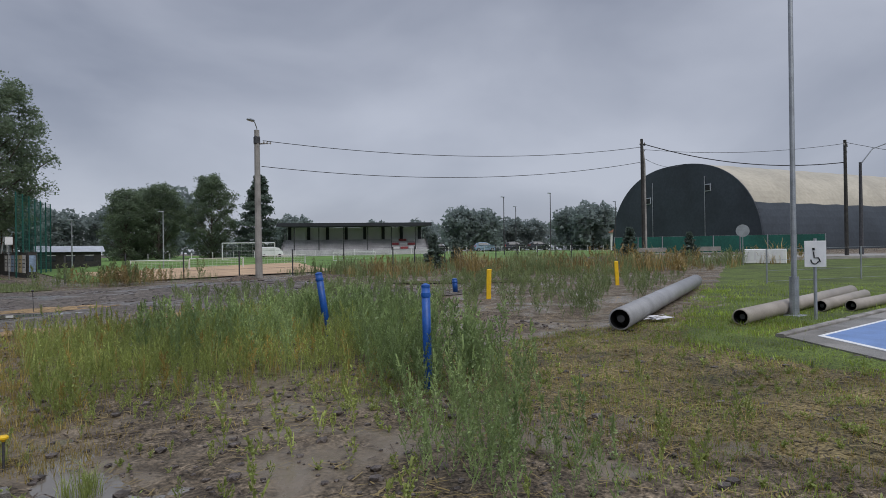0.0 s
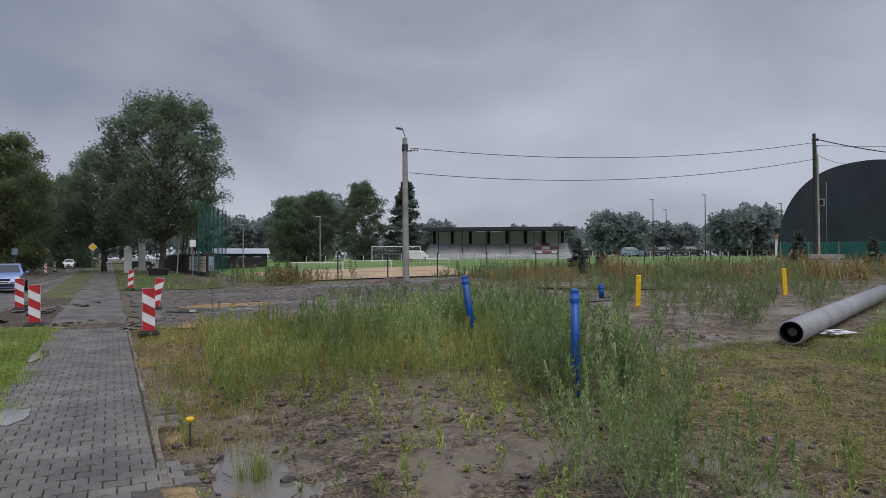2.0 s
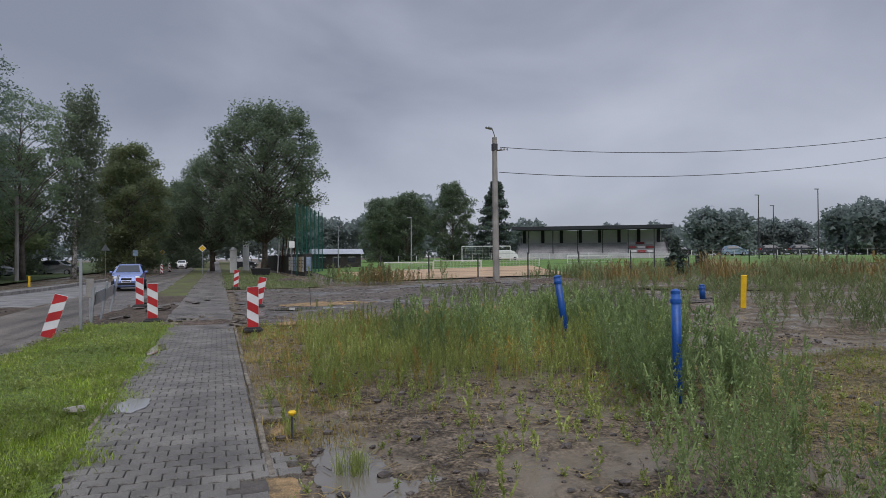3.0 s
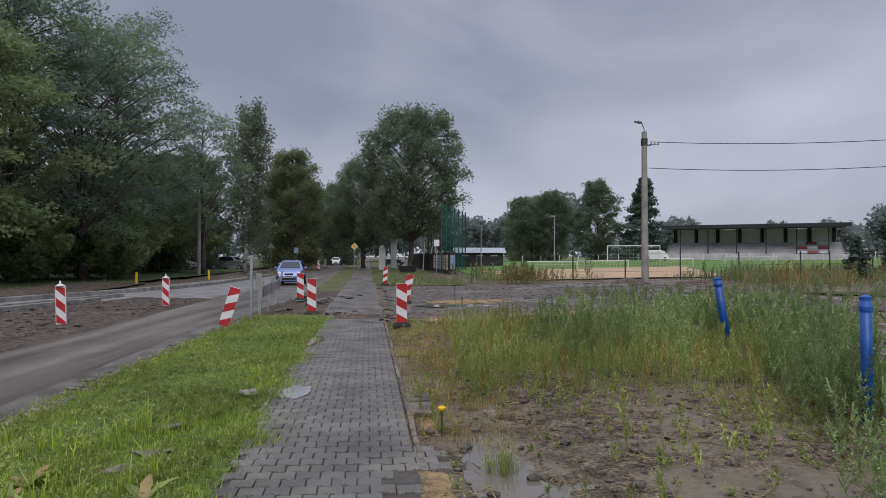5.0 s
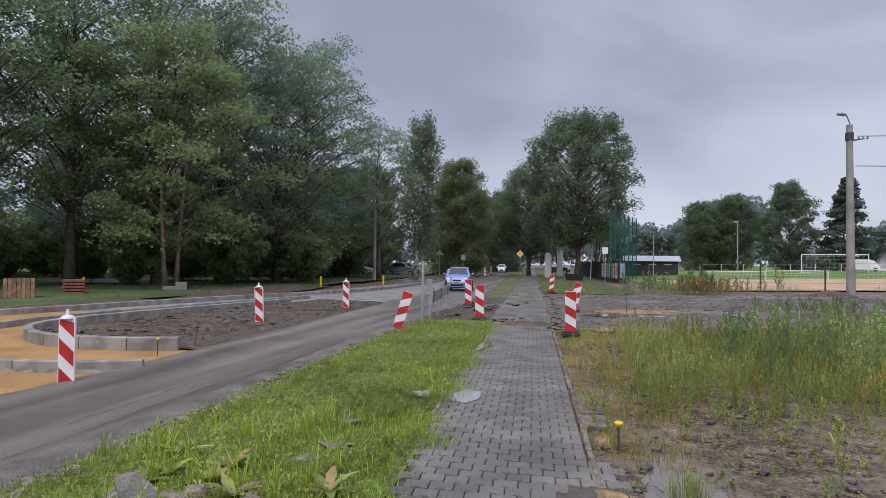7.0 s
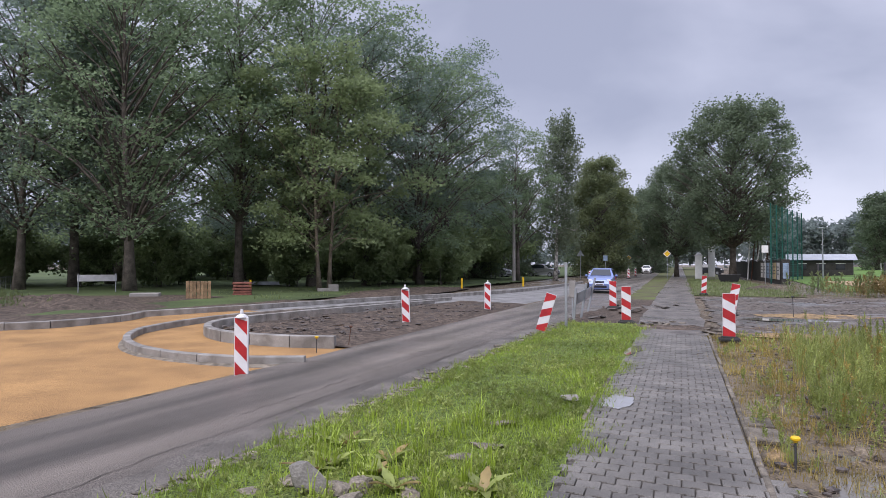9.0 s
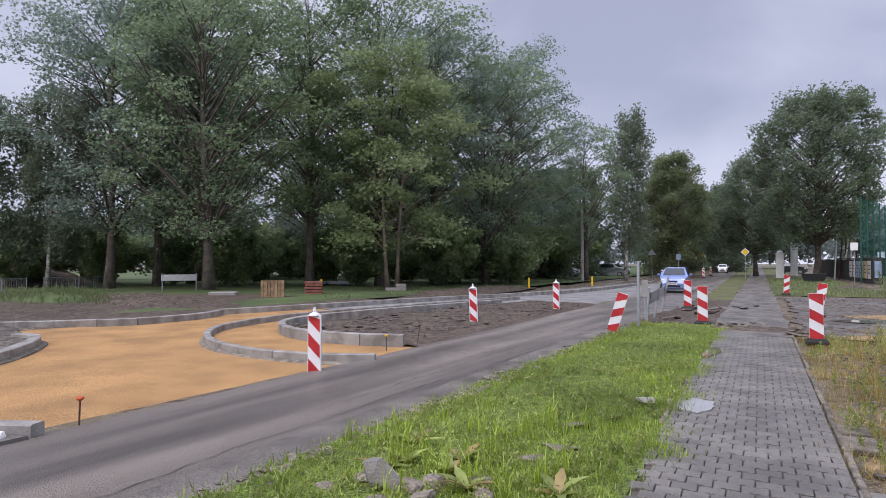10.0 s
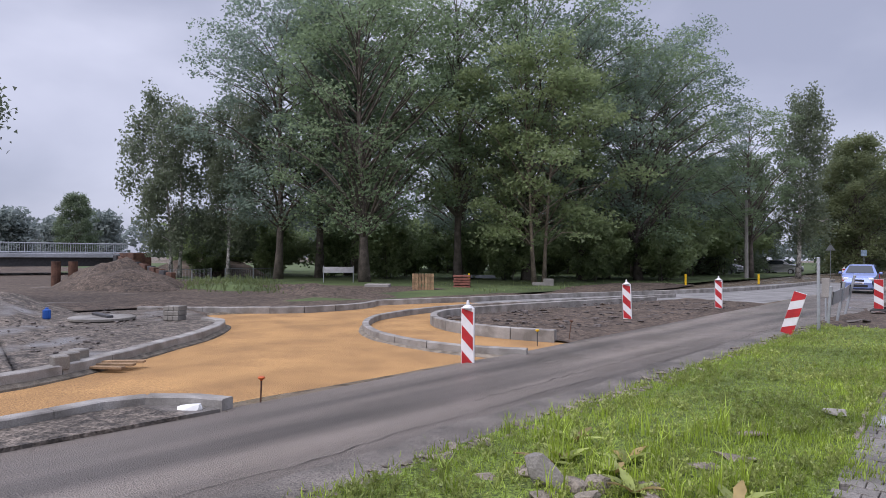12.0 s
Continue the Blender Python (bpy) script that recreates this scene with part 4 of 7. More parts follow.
# ---- grandstand ----
def stand():
    s = thing("grandstand", "low covered grandstand with black flat roof and concrete terraces", "grandstand", (0, 0, 1.1))
    L, R = Vector((42.9, 102.3, 0)), Vector((64.9, 90.0, 0))
    d = (R - L).normalized()
    back = Vector((-d.y, d.x, 0))
    n = (R - L).length
    rot = math.degrees(math.atan2(d.y, d.x))
    at = lambda u, b, z: tuple(L + d * u + back * b + Vector((0, 0, z)))
    part("roof", Geo().box(at(n / 2, 3.2, 5.45), (n + 1.0, 9.0, 0.3), 0.05, rot), M_ROOF, s, "black felt roof with deep fascia")
    part("fascia", Geo().box(at(n / 2, -1.36, 5.4), (n + 1.0, 0.12, 0.6), 0.02, rot), M_ROOF, s)
    part("back_wall", Geo().box(at(n / 2, 6.2, 3.9), (n - 1, 0.3, 2.6), 0.02, rot), M_PLASTER, s, "pale plastered rear wall")
    for k in range(8):
        u = 0.9 + k * (n - 1.8) / 7
        part("pier", Geo().box(at(u, 5.9, 3.8), (0.55, 0.5, 2.9), 0.03, rot), M_ROOF, s)
    for k in range(6):
        u = 2.2 + k * (n - 4.4) / 5
        part("column", Geo().tube([at(u, 0.2, 0.6), at(u, 0.2, 5.0)], 0.09, 8), M_DSTEEL, s)
    for k in range(6):
        part("terrace", Geo().box(at(n / 2, 0.6 + k * 0.85, 0.5 + k * 0.38 / 2), (n - 0.2 + 0.3 * (6 - k) * 0.4, 0.85, 1.1 + k * 0.38), 0.02, rot), M_SEATC, s)
    part("front_wall", Geo().box(at(n / 2, -0.1, 0.45), (n + 1.2, 0.25, 1.2), 0.03, rot), M_SEATC, s)
    for k in range(9):
        u = n * 0.74 + (k % 3) * 1.5 + 0.9
        part("bench_seat", Geo().box(at(u, 0.7 + (k // 3) * 1.7, 1.35 + (k // 3) * 0.72), (1.3, 0.45, 0.4), 0.05, rot), M_REDSEAT if k % 2 else M_PLASTER, s)
    for u in (0.0, n):
        part("side_wall", Geo().add([at(u, 0.0, 0), at(u, 6.2, 0), at(u, 6.2, 4.4), at(u, 5.0, 3.2), at(u, 0, 1.2)], [(0, 1, 2, 3, 4)]).add([at(u + 0.2, 0.0, 0), at(u + 0.2, 6.2, 0), at(u + 0.2, 6.2, 4.4), at(u + 0.2, 5.0, 3.2), at(u + 0.2, 0, 1.2)], [(0, 1, 2, 3, 4)]), M_SEATC, s)
        part("rail", Geo().tube([at(u, -0.2, 1.9), at(u, 5.0, 4.0)], 0.03, 5).tube([at(u, -0.2, 1.0), at(u, -0.2, 1.9)], 0.03, 5).tube([at(u, 2.4, 2.0), at(u, 2.4, 2.95)], 0.03, 5), M_DSTEEL, s)
    return s


stand()
# ---- traffic boards ----
def board(label, x, y, rz, flip=1, lamp=False, foot=True, tilt=(0, 0), h=1.0, z=None):
    """A red and white guide board: a framed lamp board on a stake, or a wide striped board on a rubber foot."""
    b = thing("guide_board", label, "traffic board", (x, y, (gz(x, y) if z is None else z)), rz, "striped guide boards", "", tilt)
    z0 = 0.10 if foot else 0.03
    w, slant = (0.25, 0.20) if lamp else (0.27, 0.15)
    rim = 0.016 if lamp else 0.004
    part("panel", Geo().box((0, 0, z0 + h / 2), (w, 0.035, h), 0.006), M_WHITE, b, "white plastic panel")
    bands = ((-0.035, 0.185), (0.39, 0.61), (0.815, 1.035)) if lamp else ((-0.3, 0.185), (0.395, 0.605), (0.815, 1.3))
    for lo, hi in bands:
        for side in (-1, 1):
            yy = side * 0.0205
            pts = [(sx * (w / 2 - rim), yy, max(z0 + rim, min(z0 + h - rim, z0 + h * f - sx * flip * slant / 2))) for sx, f in ((-1, lo), (1, lo), (1, hi), (-1, hi))]
            part("stripe", Geo().add(pts, [(0, 1, 2, 3)]), M_RED, b, "slanting red stripe")
    if foot:
        part("foot", Geo().box((0, 0, 0.05), (0.46, 0.32, 0.10), 0.03).box((0, 0, 0.10), (0.36, 0.16, 0.06), 0.02), M_RUBBER, b, "black rubber foot")
    else:
        part("stake", Geo().box((0, 0.03, 0.1), (0.05, 0.03, 0.5), 0.005), M_STEEL, b)
    if lamp:
        part("lamp_bracket", Geo().lathe([(w * 0.40, 0), (w * 0.30, 0.035), (0.03, 0.05), (0.026, 0.09), (0.018, 0.13)], (0, 0, z0 + h - 0.004), 10), M_WHITE, b, "white warning-lamp bracket")
    return b


board("upright red and white guide board on rubber foot beside the footpath", 0.03, 16.9, 2, 1)
board("red and white guide board leaning at the track edge", 0.1, 24.9, -8, -1, tilt=(0, 10))
board("red and white guide board standing on the verge", -2.7, 20.2, 4, 1)
board("red and white guide board behind the kerb edge", -4.05, 26.2, 0, 1)
board("leaning red and white guide board at the road edge", -4.45, 17.2, 4, -1, tilt=(0, 17), foot=False)
board("red and white guide board in the soil of the island", -8.55, 17.5, 6, 1, lamp=True, foot=False, tilt=(0, -2))
board("red and white guide board propped on a wire stand", -8.2, 23.4, 0, 1, lamp=True, foot=False)
board("red and white guide board set in the gravel bed edge", -7.12, 9.1, 10, 1, lamp=True, foot=False, z=-0.12)
board("far red and white guide board beside the footpath", -1.2, 39.5, 0, -1, tilt=(0, 3))
for x, y in ((-10.6, 55.0), (-9.9, 61.5), (-10.6, 78), (-11.6, 92)):
    board("small distant guide board along the road works", x, y, 0, 1, lamp=True)


# ---- poles and wires ----
def lamp_pole():
    p = thing("lamp_pole", "concrete street lamp pole with one arm lamp", "lamp pole", (15.1, 39.7, gz(15.1, 39.7)))
    part("pole", Geo().tube([(0, 0, -0.3), (-0.05, 0, 9.4)], [0.23, 0.16], 10), M_CONC, p, "tapered grey concrete pole")
    part("arm", Geo().tube([(-0.05, 0, 8.6), (-0.08, -0.1, 9.5), (-0.3, -0.3, 9.85), (-0.55, -0.4, 9.9)], 0.035, 6), M_STEEL, p)
    part("lamp_head", Geo().box((-0.6, -0.42, 9.92), (0.62, 0.26, 0.16), 0.06, 35), M_STEEL, p, "grey lamp head")
    part("clamp", Geo().box((-0.05, 0, 8.75), (0.34, 0.34, 0.5), 0.04), M_DSTEEL, p)
    for k in range(3):
        part("insulator", Geo().tube([(0.1, 0, 8.55 - 0.02 * k), (0.35 + k * 0.22, -0.15, 8.6)], 0.02, 5).lathe([(0.03, 0), (0.055, 0.05), (0.03, 0.16)], (0.35 + k * 0.22, -0.15, 8.55), 8), M_CONC, p)
    return p


def wood_pole(x, y, h, label, twin=False):
    p = thing("utility_pole", label, "utility pole", (x, y, gz(x, y)))
    part("pole", Geo().tube([(0, 0, -0.3), (-0.12, 0, h)], [0.17, 0.12], 9), M_DARKWOOD, p, "dark weathered pole")
    if twin:
        part("stub", Geo().tube([(0.28, 0, -0.3), (0.22, 0, h * 0.8), (0.0, 0, h - 0.6)], [0.14, 0.10, 0.06], 8), M_CONC, p, "concrete stub strapped to the pole")
    part("bracket", Geo().box((0.0, 0, h - 0.5), (0.7, 0.12, 0.08), 0.01).box((0.0, 0, h - 1.0), (0.5, 0.12, 0.08), 0.01), M_DSTEEL, p)
    for dx in (-0.3, 0.3):
        part("insulator", Geo().lathe([(0.03, 0), (0.06, 0.05), (0.04, 0.16), (0.02, 0.2)], (dx, 0, h - 0.46), 8), M_CONC, p)
    return p


lamp_pole()
wood_pole(47.0, 33.5, 10.6, "dark wooden utility pole strapped to a concrete stub", True)
wood_pole(59.8, 22.4, 10.0, "dark wooden utility pole beside the hall")


def wire(label, a, b, sag, r=0.022):
    a, b = Vector(a), Vector(b)
    pts = [a.lerp(b, i / 24) - Vector((0, 0, sag * 4 * (i / 24) * (1 - i / 24))) for i in range(25)]
    return tagged(part("overhead_wire", Geo().tube(pts, r, 5), M_WIRE), label, "cable")


z1, z2, z3 = gz(15, 40), gz(47, 33.5), gz(60, 22)
wire("slack overhead cable between poles", (15.4, 39.6, z1 + 8.75), (46.9, 33.5, z2 + 9.9), 0.9)
wire("slack overhead cable between poles", (15.3, 39.6, z1 + 7.1), (46.9, 33.5, z2 + 8.6), 1.0)
wire("thick overhead cable to the hall", (47, 33.5, z2 + 10.2), (59.7, 22.4, z3 + 8.1), 0.9, 0.04)
wire("thin overhead cable to the hall", (47, 33.5, z2 + 9.7), (59.7, 22.4, z3 + 9.7), 0.5, 0.018)
wire("thin overhead cable running on", (47, 33.5, z2 + 9.0), (80, 50, 13.5), 0.6, 0.018)
wire("thin overhead cable running on", (59.7, 22.4, z3 + 9.8), (90, 10, 9), 0.6, 0.02)

# tall steel mast on the lawn
mast = thing("flood_mast", "tall slim galvanised mast on the lawn", "mast", (15.06, 7.33, gz(15, 7.4)))
part("mast_tube", Geo().tube([(0, 0, 0), (0, 0, 12)], [0.062, 0.04], 12), M_STEEL, mast)
part("base_plate", Geo().box((0, 0, 0.02), (0.4, 0.4, 0.05), 0.01).tube([(0, 0, 0), (0, 0, 0.9)], 0.10, 12), M_STEEL, mast)


# ---- pipes ----
def pipe(label, a, b, r, material):
    a, b = Vector((a[0], a[1], gz(*a) + r + 0.03)), Vector((b[0], b[1], gz(*b) + r + 0.03))
    p = thing("pipe", label, "pipe", a, group="large pipes")
    d = b - a
    n = d.normalized()
    side = n.cross(Vector((0, 0, 1))).normalized()
    up = side.cross(n)
    g, g2 = Geo(), Geo()
    k = 24
    ring = lambda c, rr: [c + rr * (math.cos(6.28319 * i / k) * side + math.sin(6.28319 * i / k) * up) for i in range(k)]
    g.add(ring(Vector(), r) + ring(d, r) + ring(Vector(), r * 0.86) + ring(d, r * 0.86),
          [(i, (i + 1) % k, k + (i + 1) % k, k + i) for i in range(k)] + [(i, (i + 1) % k, 2 * k + (i + 1) % k, 2 * k + i) for i in range(k)] + [(k + i, k + (i + 1) % k, 3 * k + (i + 1) % k, 3 * k + i) for i in range(k)])
    part("casing", g, material, p, "", True)
    g2.add(ring(n * 0.02, r * 0.86) + ring(n * 0.5, r * 0.84), [(i, (i + 1) % k, k + (i + 1) % k, k + i) for i in range(k)] + [tuple(range(k, 2 * k))])
    part("end_cap", Geo().add(ring(d - n * 0.02, r * 0.86) + ring(d - n * 0.06, r * 0.86), [tuple(range(k)), tuple(range(k, 2 * k))] + [(i, (i + 1) % k, k + (i + 1) % k, k + i) for i in range(k)]), M_BLACK, p)
    part("lining", g2, M_BLACK, p, "black inner foam lining")
    inner = Geo().tube([n * 0.10, n * 0.45], r * 0.34, 14)
    part("carrier_pipe", inner, M_DSTEEL, p)
    return p


pipe("long grey insulated pipe lying on the grass edge", (10.6, 8.7), (21.6, 13.6), 0.225, M_PIPEG)
pipe("long beige insulated pipe lying on the lawn", (12.8, 7.4), (20.4, 8.1), 0.165, M_PIPE)
pipe("short beige insulated pipe lying on the lawn", (16.1, 7.2), (19.8, 7.55), 0.135, M_PIPE)
pipe("short beige insulated pipe lying on the lawn", (16.6, 6.75), (19.0, 6.75), 0.13, M_PIPE)


# ---- marker posts ----
def marker(label, x, y, h, r, material, tilt, name="marker_post"):
    p = thing(name, label, "post", (x, y, gz(x, y) - 0.05), 0, "coloured marker posts", "", tilt)
    part("tube", Geo().tube([(0, 0, 0), (0, 0, h)], r, 16), material, p, "", True)
    part("collar", Geo().lathe([(r * 1.12, 0), (r * 1.15, 0.02), (r * 1.12, 0.05)], (0, 0, h - 0.12), 16), material, p)
    part("cap", Geo().lathe([(r * 1.05, 0), (r * 1.0, 0.03), (r * 0.3, 0.05)], (0, 0, h), 16), material, p)
    return p


marker("leaning blue plastic pipe post among tall weeds", 6.2, 12.6, 1.36, 0.072, M_BLUE, (0, -9))
marker("upright blue plastic pipe post among tall weeds", 4.95, 7.4, 1.36, 0.055, M_BLUE, (0, -1))
marker("short blue plastic pipe post in the weeds", 15.4, 20.0, 0.5, 0.10, M_BLUE, (0, -4))
for x, y, t in ((14.2, 16.7, 1.5), (21.5, 17.0, -3)):
    q = thing("marker_post", "flat yellow painted marker post in the weeds", "post", (x, y, gz(x, y) - 0.05), -35, "coloured marker posts", "", (0, t))
    part("plank", Geo().box((0, 0, 0.5), (0.16, 0.06, 1.0), 0.015), M_YEL, q)
    part("head", Geo().box((0.01, 0, 0.98), (0.165, 0.065, 0.06), 0.02), M_YEL, q)
# ---- footpath of interlocking pavers ----
def paver_mesh(lift=0.0):
    """One waisted interlocking paver, 0.2 by 0.165 m, chamfered on top."""
    hw, hl, ch = 0.0955, 0.080, 0.022
    o = [(-hw, -hl), (-hw + 0.055, -hl), (-hw + 0.055 + ch, -hl + ch * 0.8), (hw - 0.055 - ch, -hl + ch * 0.8), (hw - 0.055, -hl), (hw, -hl),
         (hw, hl), (hw - 0.055, hl), (hw - 0.055 - ch, hl - ch * 0.8 + 0.012), (-hw + 0.055 + ch, hl - ch * 0.8 + 0.012), (-hw + 0.055, hl), (-hw, hl)]
    k = len(o)
    ins = [(x * 0.95, y * 0.94) for x, y in o]
    g = Geo().add([(x, y, -0.06) for x, y in o] + [(x, y, -0.006) for x, y in o] + [(x, y, 0.0) for x, y in ins],
                  [(i, (i + 1) % k, k + (i + 1) % k, k + i) for i in range(k)] + [(k + i, k + (i + 1) % k, 2 * k + (i + 1) % k, 2 * k + i) for i in range(k)] + [tuple(range(2 * k, 3 * k))])
    return g.mesh("paver", M_PAVER)


strip("paver_bed", lambda y: walk_x(y) - 1.66, lambda y: walk_x(y) - 0.03, -8, 18.6, M_JOINT, "dark sand bed under the pavers", -0.012, "bed", 4, 0.5)
footpath = thing("footpath", "wet grey interlocking concrete paver footpath", "footpath", kind="structure")
PAVER = paver_mesh()
slope = math.atan(0.0625)
far_v, far_f, count = [], [], 0
pv = [tuple(v.co) for v in PAVER.vertices]
pf = [tuple(p.vertices) for p in PAVER.polygons]
rng_p = random.Random(5)
for row in range(-40, 96):
    y = 3.0 + row * 0.166
    if y > 18.5:
        break
    shift = 0.1 if row % 2 else 0.0
    spots_u = [(1.52 - c * 0.2 - shift, 1.0, c) for c in range(9)]
    if row % 2 and y > 6.9:
        spots_u = [(1.57, 0.48, 0)] + [(1.42 - c * 0.2, 1.0, c) for c in range(7)] + [(0.07, 0.48, 7)]
    for u, part_width, c in spots_u:
        if u < 0.0 and not (y < 7.0 and c == 8):
            continue
        if y < 6.9 and u < 0.28 - 0.25 * (row % 3 == 0) and y < 6.4:
            continue
        cx = walk_x(y) - 0.02 - u
        z = gz(cx, y) + 0.012 + rng_p.uniform(-0.004, 0.004) + 0.012 * noise.noise(Vector((cx * 0.8, y * 0.5, 0)))
        m = Matrix.Translation((cx, y, z)) @ Matrix.Rotation(slope + rng_p.uniform(-0.03, 0.03), 4, "Z") @ Matrix.Rotation(rng_p.uniform(-0.02, 0.02), 4, "X") @ Matrix.Rotation(rng_p.uniform(-0.02, 0.02), 4, "Y") @ Matrix.Diagonal((part_width, 1, 1, 1))
        if 5.0 < y < 11.0 and count < 300:
            ob = new("paver", PAVER)
            ob.parent, ob.matrix_basis = footpath, m
            count += 1
        else:
            k = len(far_v)
            far_v += [tuple(m @ Vector(p)) for p in pv]
            far_f += [tuple(i + k for i in f) for f in pf]
rest = Geo()
rest.v, rest.f = far_v, far_f
tagged(part("paver_field", rest, M_PAVER, footpath), kind="stuff")
edging = thing("path_edging", "narrow concrete edging strip beside the footpath", "edging", kind="structure")
for k in range(13):
    y = 6.9 + k * 0.98
    x = walk_x(y) - 0.002 + random.uniform(-0.008, 0.02)
    part("edging_stone", Geo().box((x, y, gz(x, y) - 0.028), (0.06, 0.95, 0.09), 0.01, 3.6 + random.uniform(-1, 1)), M_STONE, edging)
    if 8 < y < 11:
        x = walk_x(y) - 1.70 + random.uniform(-0.03, 0.03)
        part("edging_stone", Geo().box((x, y, gz(x, y) - 0.025), (0.06, 0.95, 0.09), 0.01, 3.6 + random.uniform(-1, 1)), M_STONE, edging)
for x, y, r, s in ((0.29, 9.05, 4, (0.3, 0.36, 0.06)), (0.33, 8.5, 7, (0.33, 0.5, 0.06))):
    tagged(part("concrete_slab", Geo().box((x, y, 0.0), s, 0.012, r), M_STONE), "loose grey concrete slab beside the footpath", "slab")


def blob(cx, cy, rx, ry, z, seed, n=40, rot=0.0, rough=0.28):
    """An uneven flat patch."""
    pts = []
    for i in range(n):
        a = 6.28319 * i / n
        q = 1 + rough * noise.noise(Vector((math.cos(a) * 1.6 + seed, math.sin(a) * 1.6, seed))) + rough * 0.5 * noise.noise(Vector((math.cos(a) * 5, math.sin(a) * 5 + seed, seed)))
        x, y = rx * q * math.cos(a), ry * q * math.sin(a)
        pts.append((cx + x * math.cos(rot) - y * math.sin(rot), cy + x * math.sin(rot) + y * math.cos(rot)))
    return Geo().prism(pts, z - 0.01, z)


def patch(name, label, category, material, cx, cy, rx, ry, seed, lift, rot=0.0, z=None):
    zz = gz(cx, cy) + lift if z is None else z
    if z is None and material is M_OCHRE:
        rim = blob(cx, cy, rx, ry, zz, seed, rot=rot, rough=0.5).v[:40]
        g = Geo()
        n = len(rim)
        for k in range(7):
            f = k / 6
            ring_ = [(cx + (p[0] - cx) * f, cy + (p[1] - cy) * f) for p in rim]
            g.v += [(a, b, ground_z(a, b) + (0.045 if cy > 18 else 0.0) + 0.03 * (1 - f * f) - 0.008 * f + 0.012 * noise.noise(Vector((a * 3, b * 3, seed)))) for a, b in ring_]
        g.f = [(k * n + i, k * n + (i + 1) % n, (k + 1) * n + (i + 1) % n, (k + 1) * n + i) for k in range(6) for i in range(n)]
        return tagged(part(name, g, material, None, "", True), label, category, "", "structure")
    return tagged(part(name, blob(cx, cy, rx, ry, zz, seed, rot=rot), material), label, category, "", "structure")


patch("puddle", "shallow rain puddle in the mud", "puddle", M_WATER, 0.95, 6.9, 1.3, 2.4, 3.1, 0, z=-0.050)
patch("puddle", "shallow puddle on the sunken pavers", "puddle", M_PALEWATER, -1.28, 9.42, 0.19, 0.40, 7.7, 0.026)
patch("puddle", "shallow puddle at the end of the pavers", "puddle", M_WATER, -1.75, 14.4, 0.14, 0.7, 5.2, 0.03)
patch("puddle", "small rain puddle between the ruts", "puddle", M_WATER, 1.9, 23.5, 1.3, 0.5, 9.2, 0.02)
patch("puddle", "long rain puddle behind the weeds", "puddle", M_WATER, 19.5, 24.0, 4.5, 1.0, 2.2, 0.02, -0.7)
for cx, cy, rx, ry, sd in ((2.6, 25.6, 1.7, 0.9, 1.3), (2.2, 18.8, 2.2, 0.6, 2.6), (6.8, 19.9, 2.6, 0.6, 3.3), (0.36, 6.1, 0.22, 0.75, 8.8), (0.42, 7.9, 0.10, 0.28, 6.1)):
    patch("sand_patch", "spilt ochre gravel on the mud", "gravel", M_OCHRE, cx, cy, rx, ry, sd, 0.035 if cy > 10 else 0.012)

# ---- grass and weeds ----
def gzv(x, y):
    d = np.maximum(0, x - 3.0)
    s = np.clip((x + y - 70) / 70, 0, 1)
    w = np.clip((x - 3) / 15, 0, 1)
    return 1.2 * (1 - np.exp(-0.022 * d / 1.2)) + 0.5 * s * s * (3 - 2 * s) * w * w * (3 - 2 * w)


def ribbon(p, q, w, rng):
    """A flat stem piece from p to q."""
    d = q - p
    s = np.cross(d, rng.normal(size=3))
    s = s / (np.linalg.norm(s) + 1e-9) * w
    return np.array([p - s, p + s, q + s * 0.6, q - s * 0.6])


def leaf_quad(p, d, w, rng):
    s = np.cross(d, rng.normal(size=3))
    s = s / (np.linalg.norm(s) + 1e-9) * w
    return np.array([p, p + d * 0.5 - s, p + d, p + d * 0.5 + s])


def weed(seed, h=1.0, branches=9, leaves=9, leaf=0.055, bushy=0.35):
    """A branching goosefoot-like weed."""
    rng = np.random.default_rng(seed)
    out = []
    lean = rng.normal(size=2) * 0.10
    top = np.array([lean[0] * h, lean[1] * h, h])
    pts = [top * t + np.array([rng.normal() * 0.012, rng.normal() * 0.012, 0]) for t in (0, 0.3, 0.6, 0.85, 1.0)]
    for a, b in zip(pts, pts[1:]):
        out.append(ribbon(a, b, 0.005, rng))
    if h > 0.2:
        out.append(ribbon(pts[3], pts[4] + np.array([0, 0, 0.04 * h]), leaf * 0.3, rng))
    for k in range(branches):
        t = 0.12 + 0.82 * (k + rng.uniform(0, 0.8)) / branches
        p = top * t
        ang = rng.uniform(0, 6.28)
        ln = h * bushy * (1.1 - t * 0.75) * rng.uniform(0.6, 1.2)
        d = np.array([math.cos(ang) * 0.55, math.sin(ang) * 0.55, 0.9])
        q = p + d * ln
        out.append(ribbon(p, q, 0.0035, rng))
        if h > 0.2:
            out.append(ribbon(p + (q - p) * 0.45, q + np.array([0, 0, 0.15 * ln]), leaf * 0.22, rng))
        for j in range(leaves):
            u = (j + rng.uniform(0, 1)) / leaves
            ld = rng.normal(size=3) + d * 0.7
            ld = ld / np.linalg.norm(ld) * leaf * rng.uniform(0.5, 1.3)
            out.append(leaf_quad(p + (q - p) * u, ld, leaf * 0.24, rng))
    for j in range(leaves):
        u = rng.uniform(0.1, 1.0)
        ld = rng.normal(size=3)
        ld = ld / np.linalg.norm(ld) * leaf * rng.uniform(0.5, 1.2)
        out.append(leaf_quad(top * u, ld, leaf * 0.26, rng))
    return np.array(out)


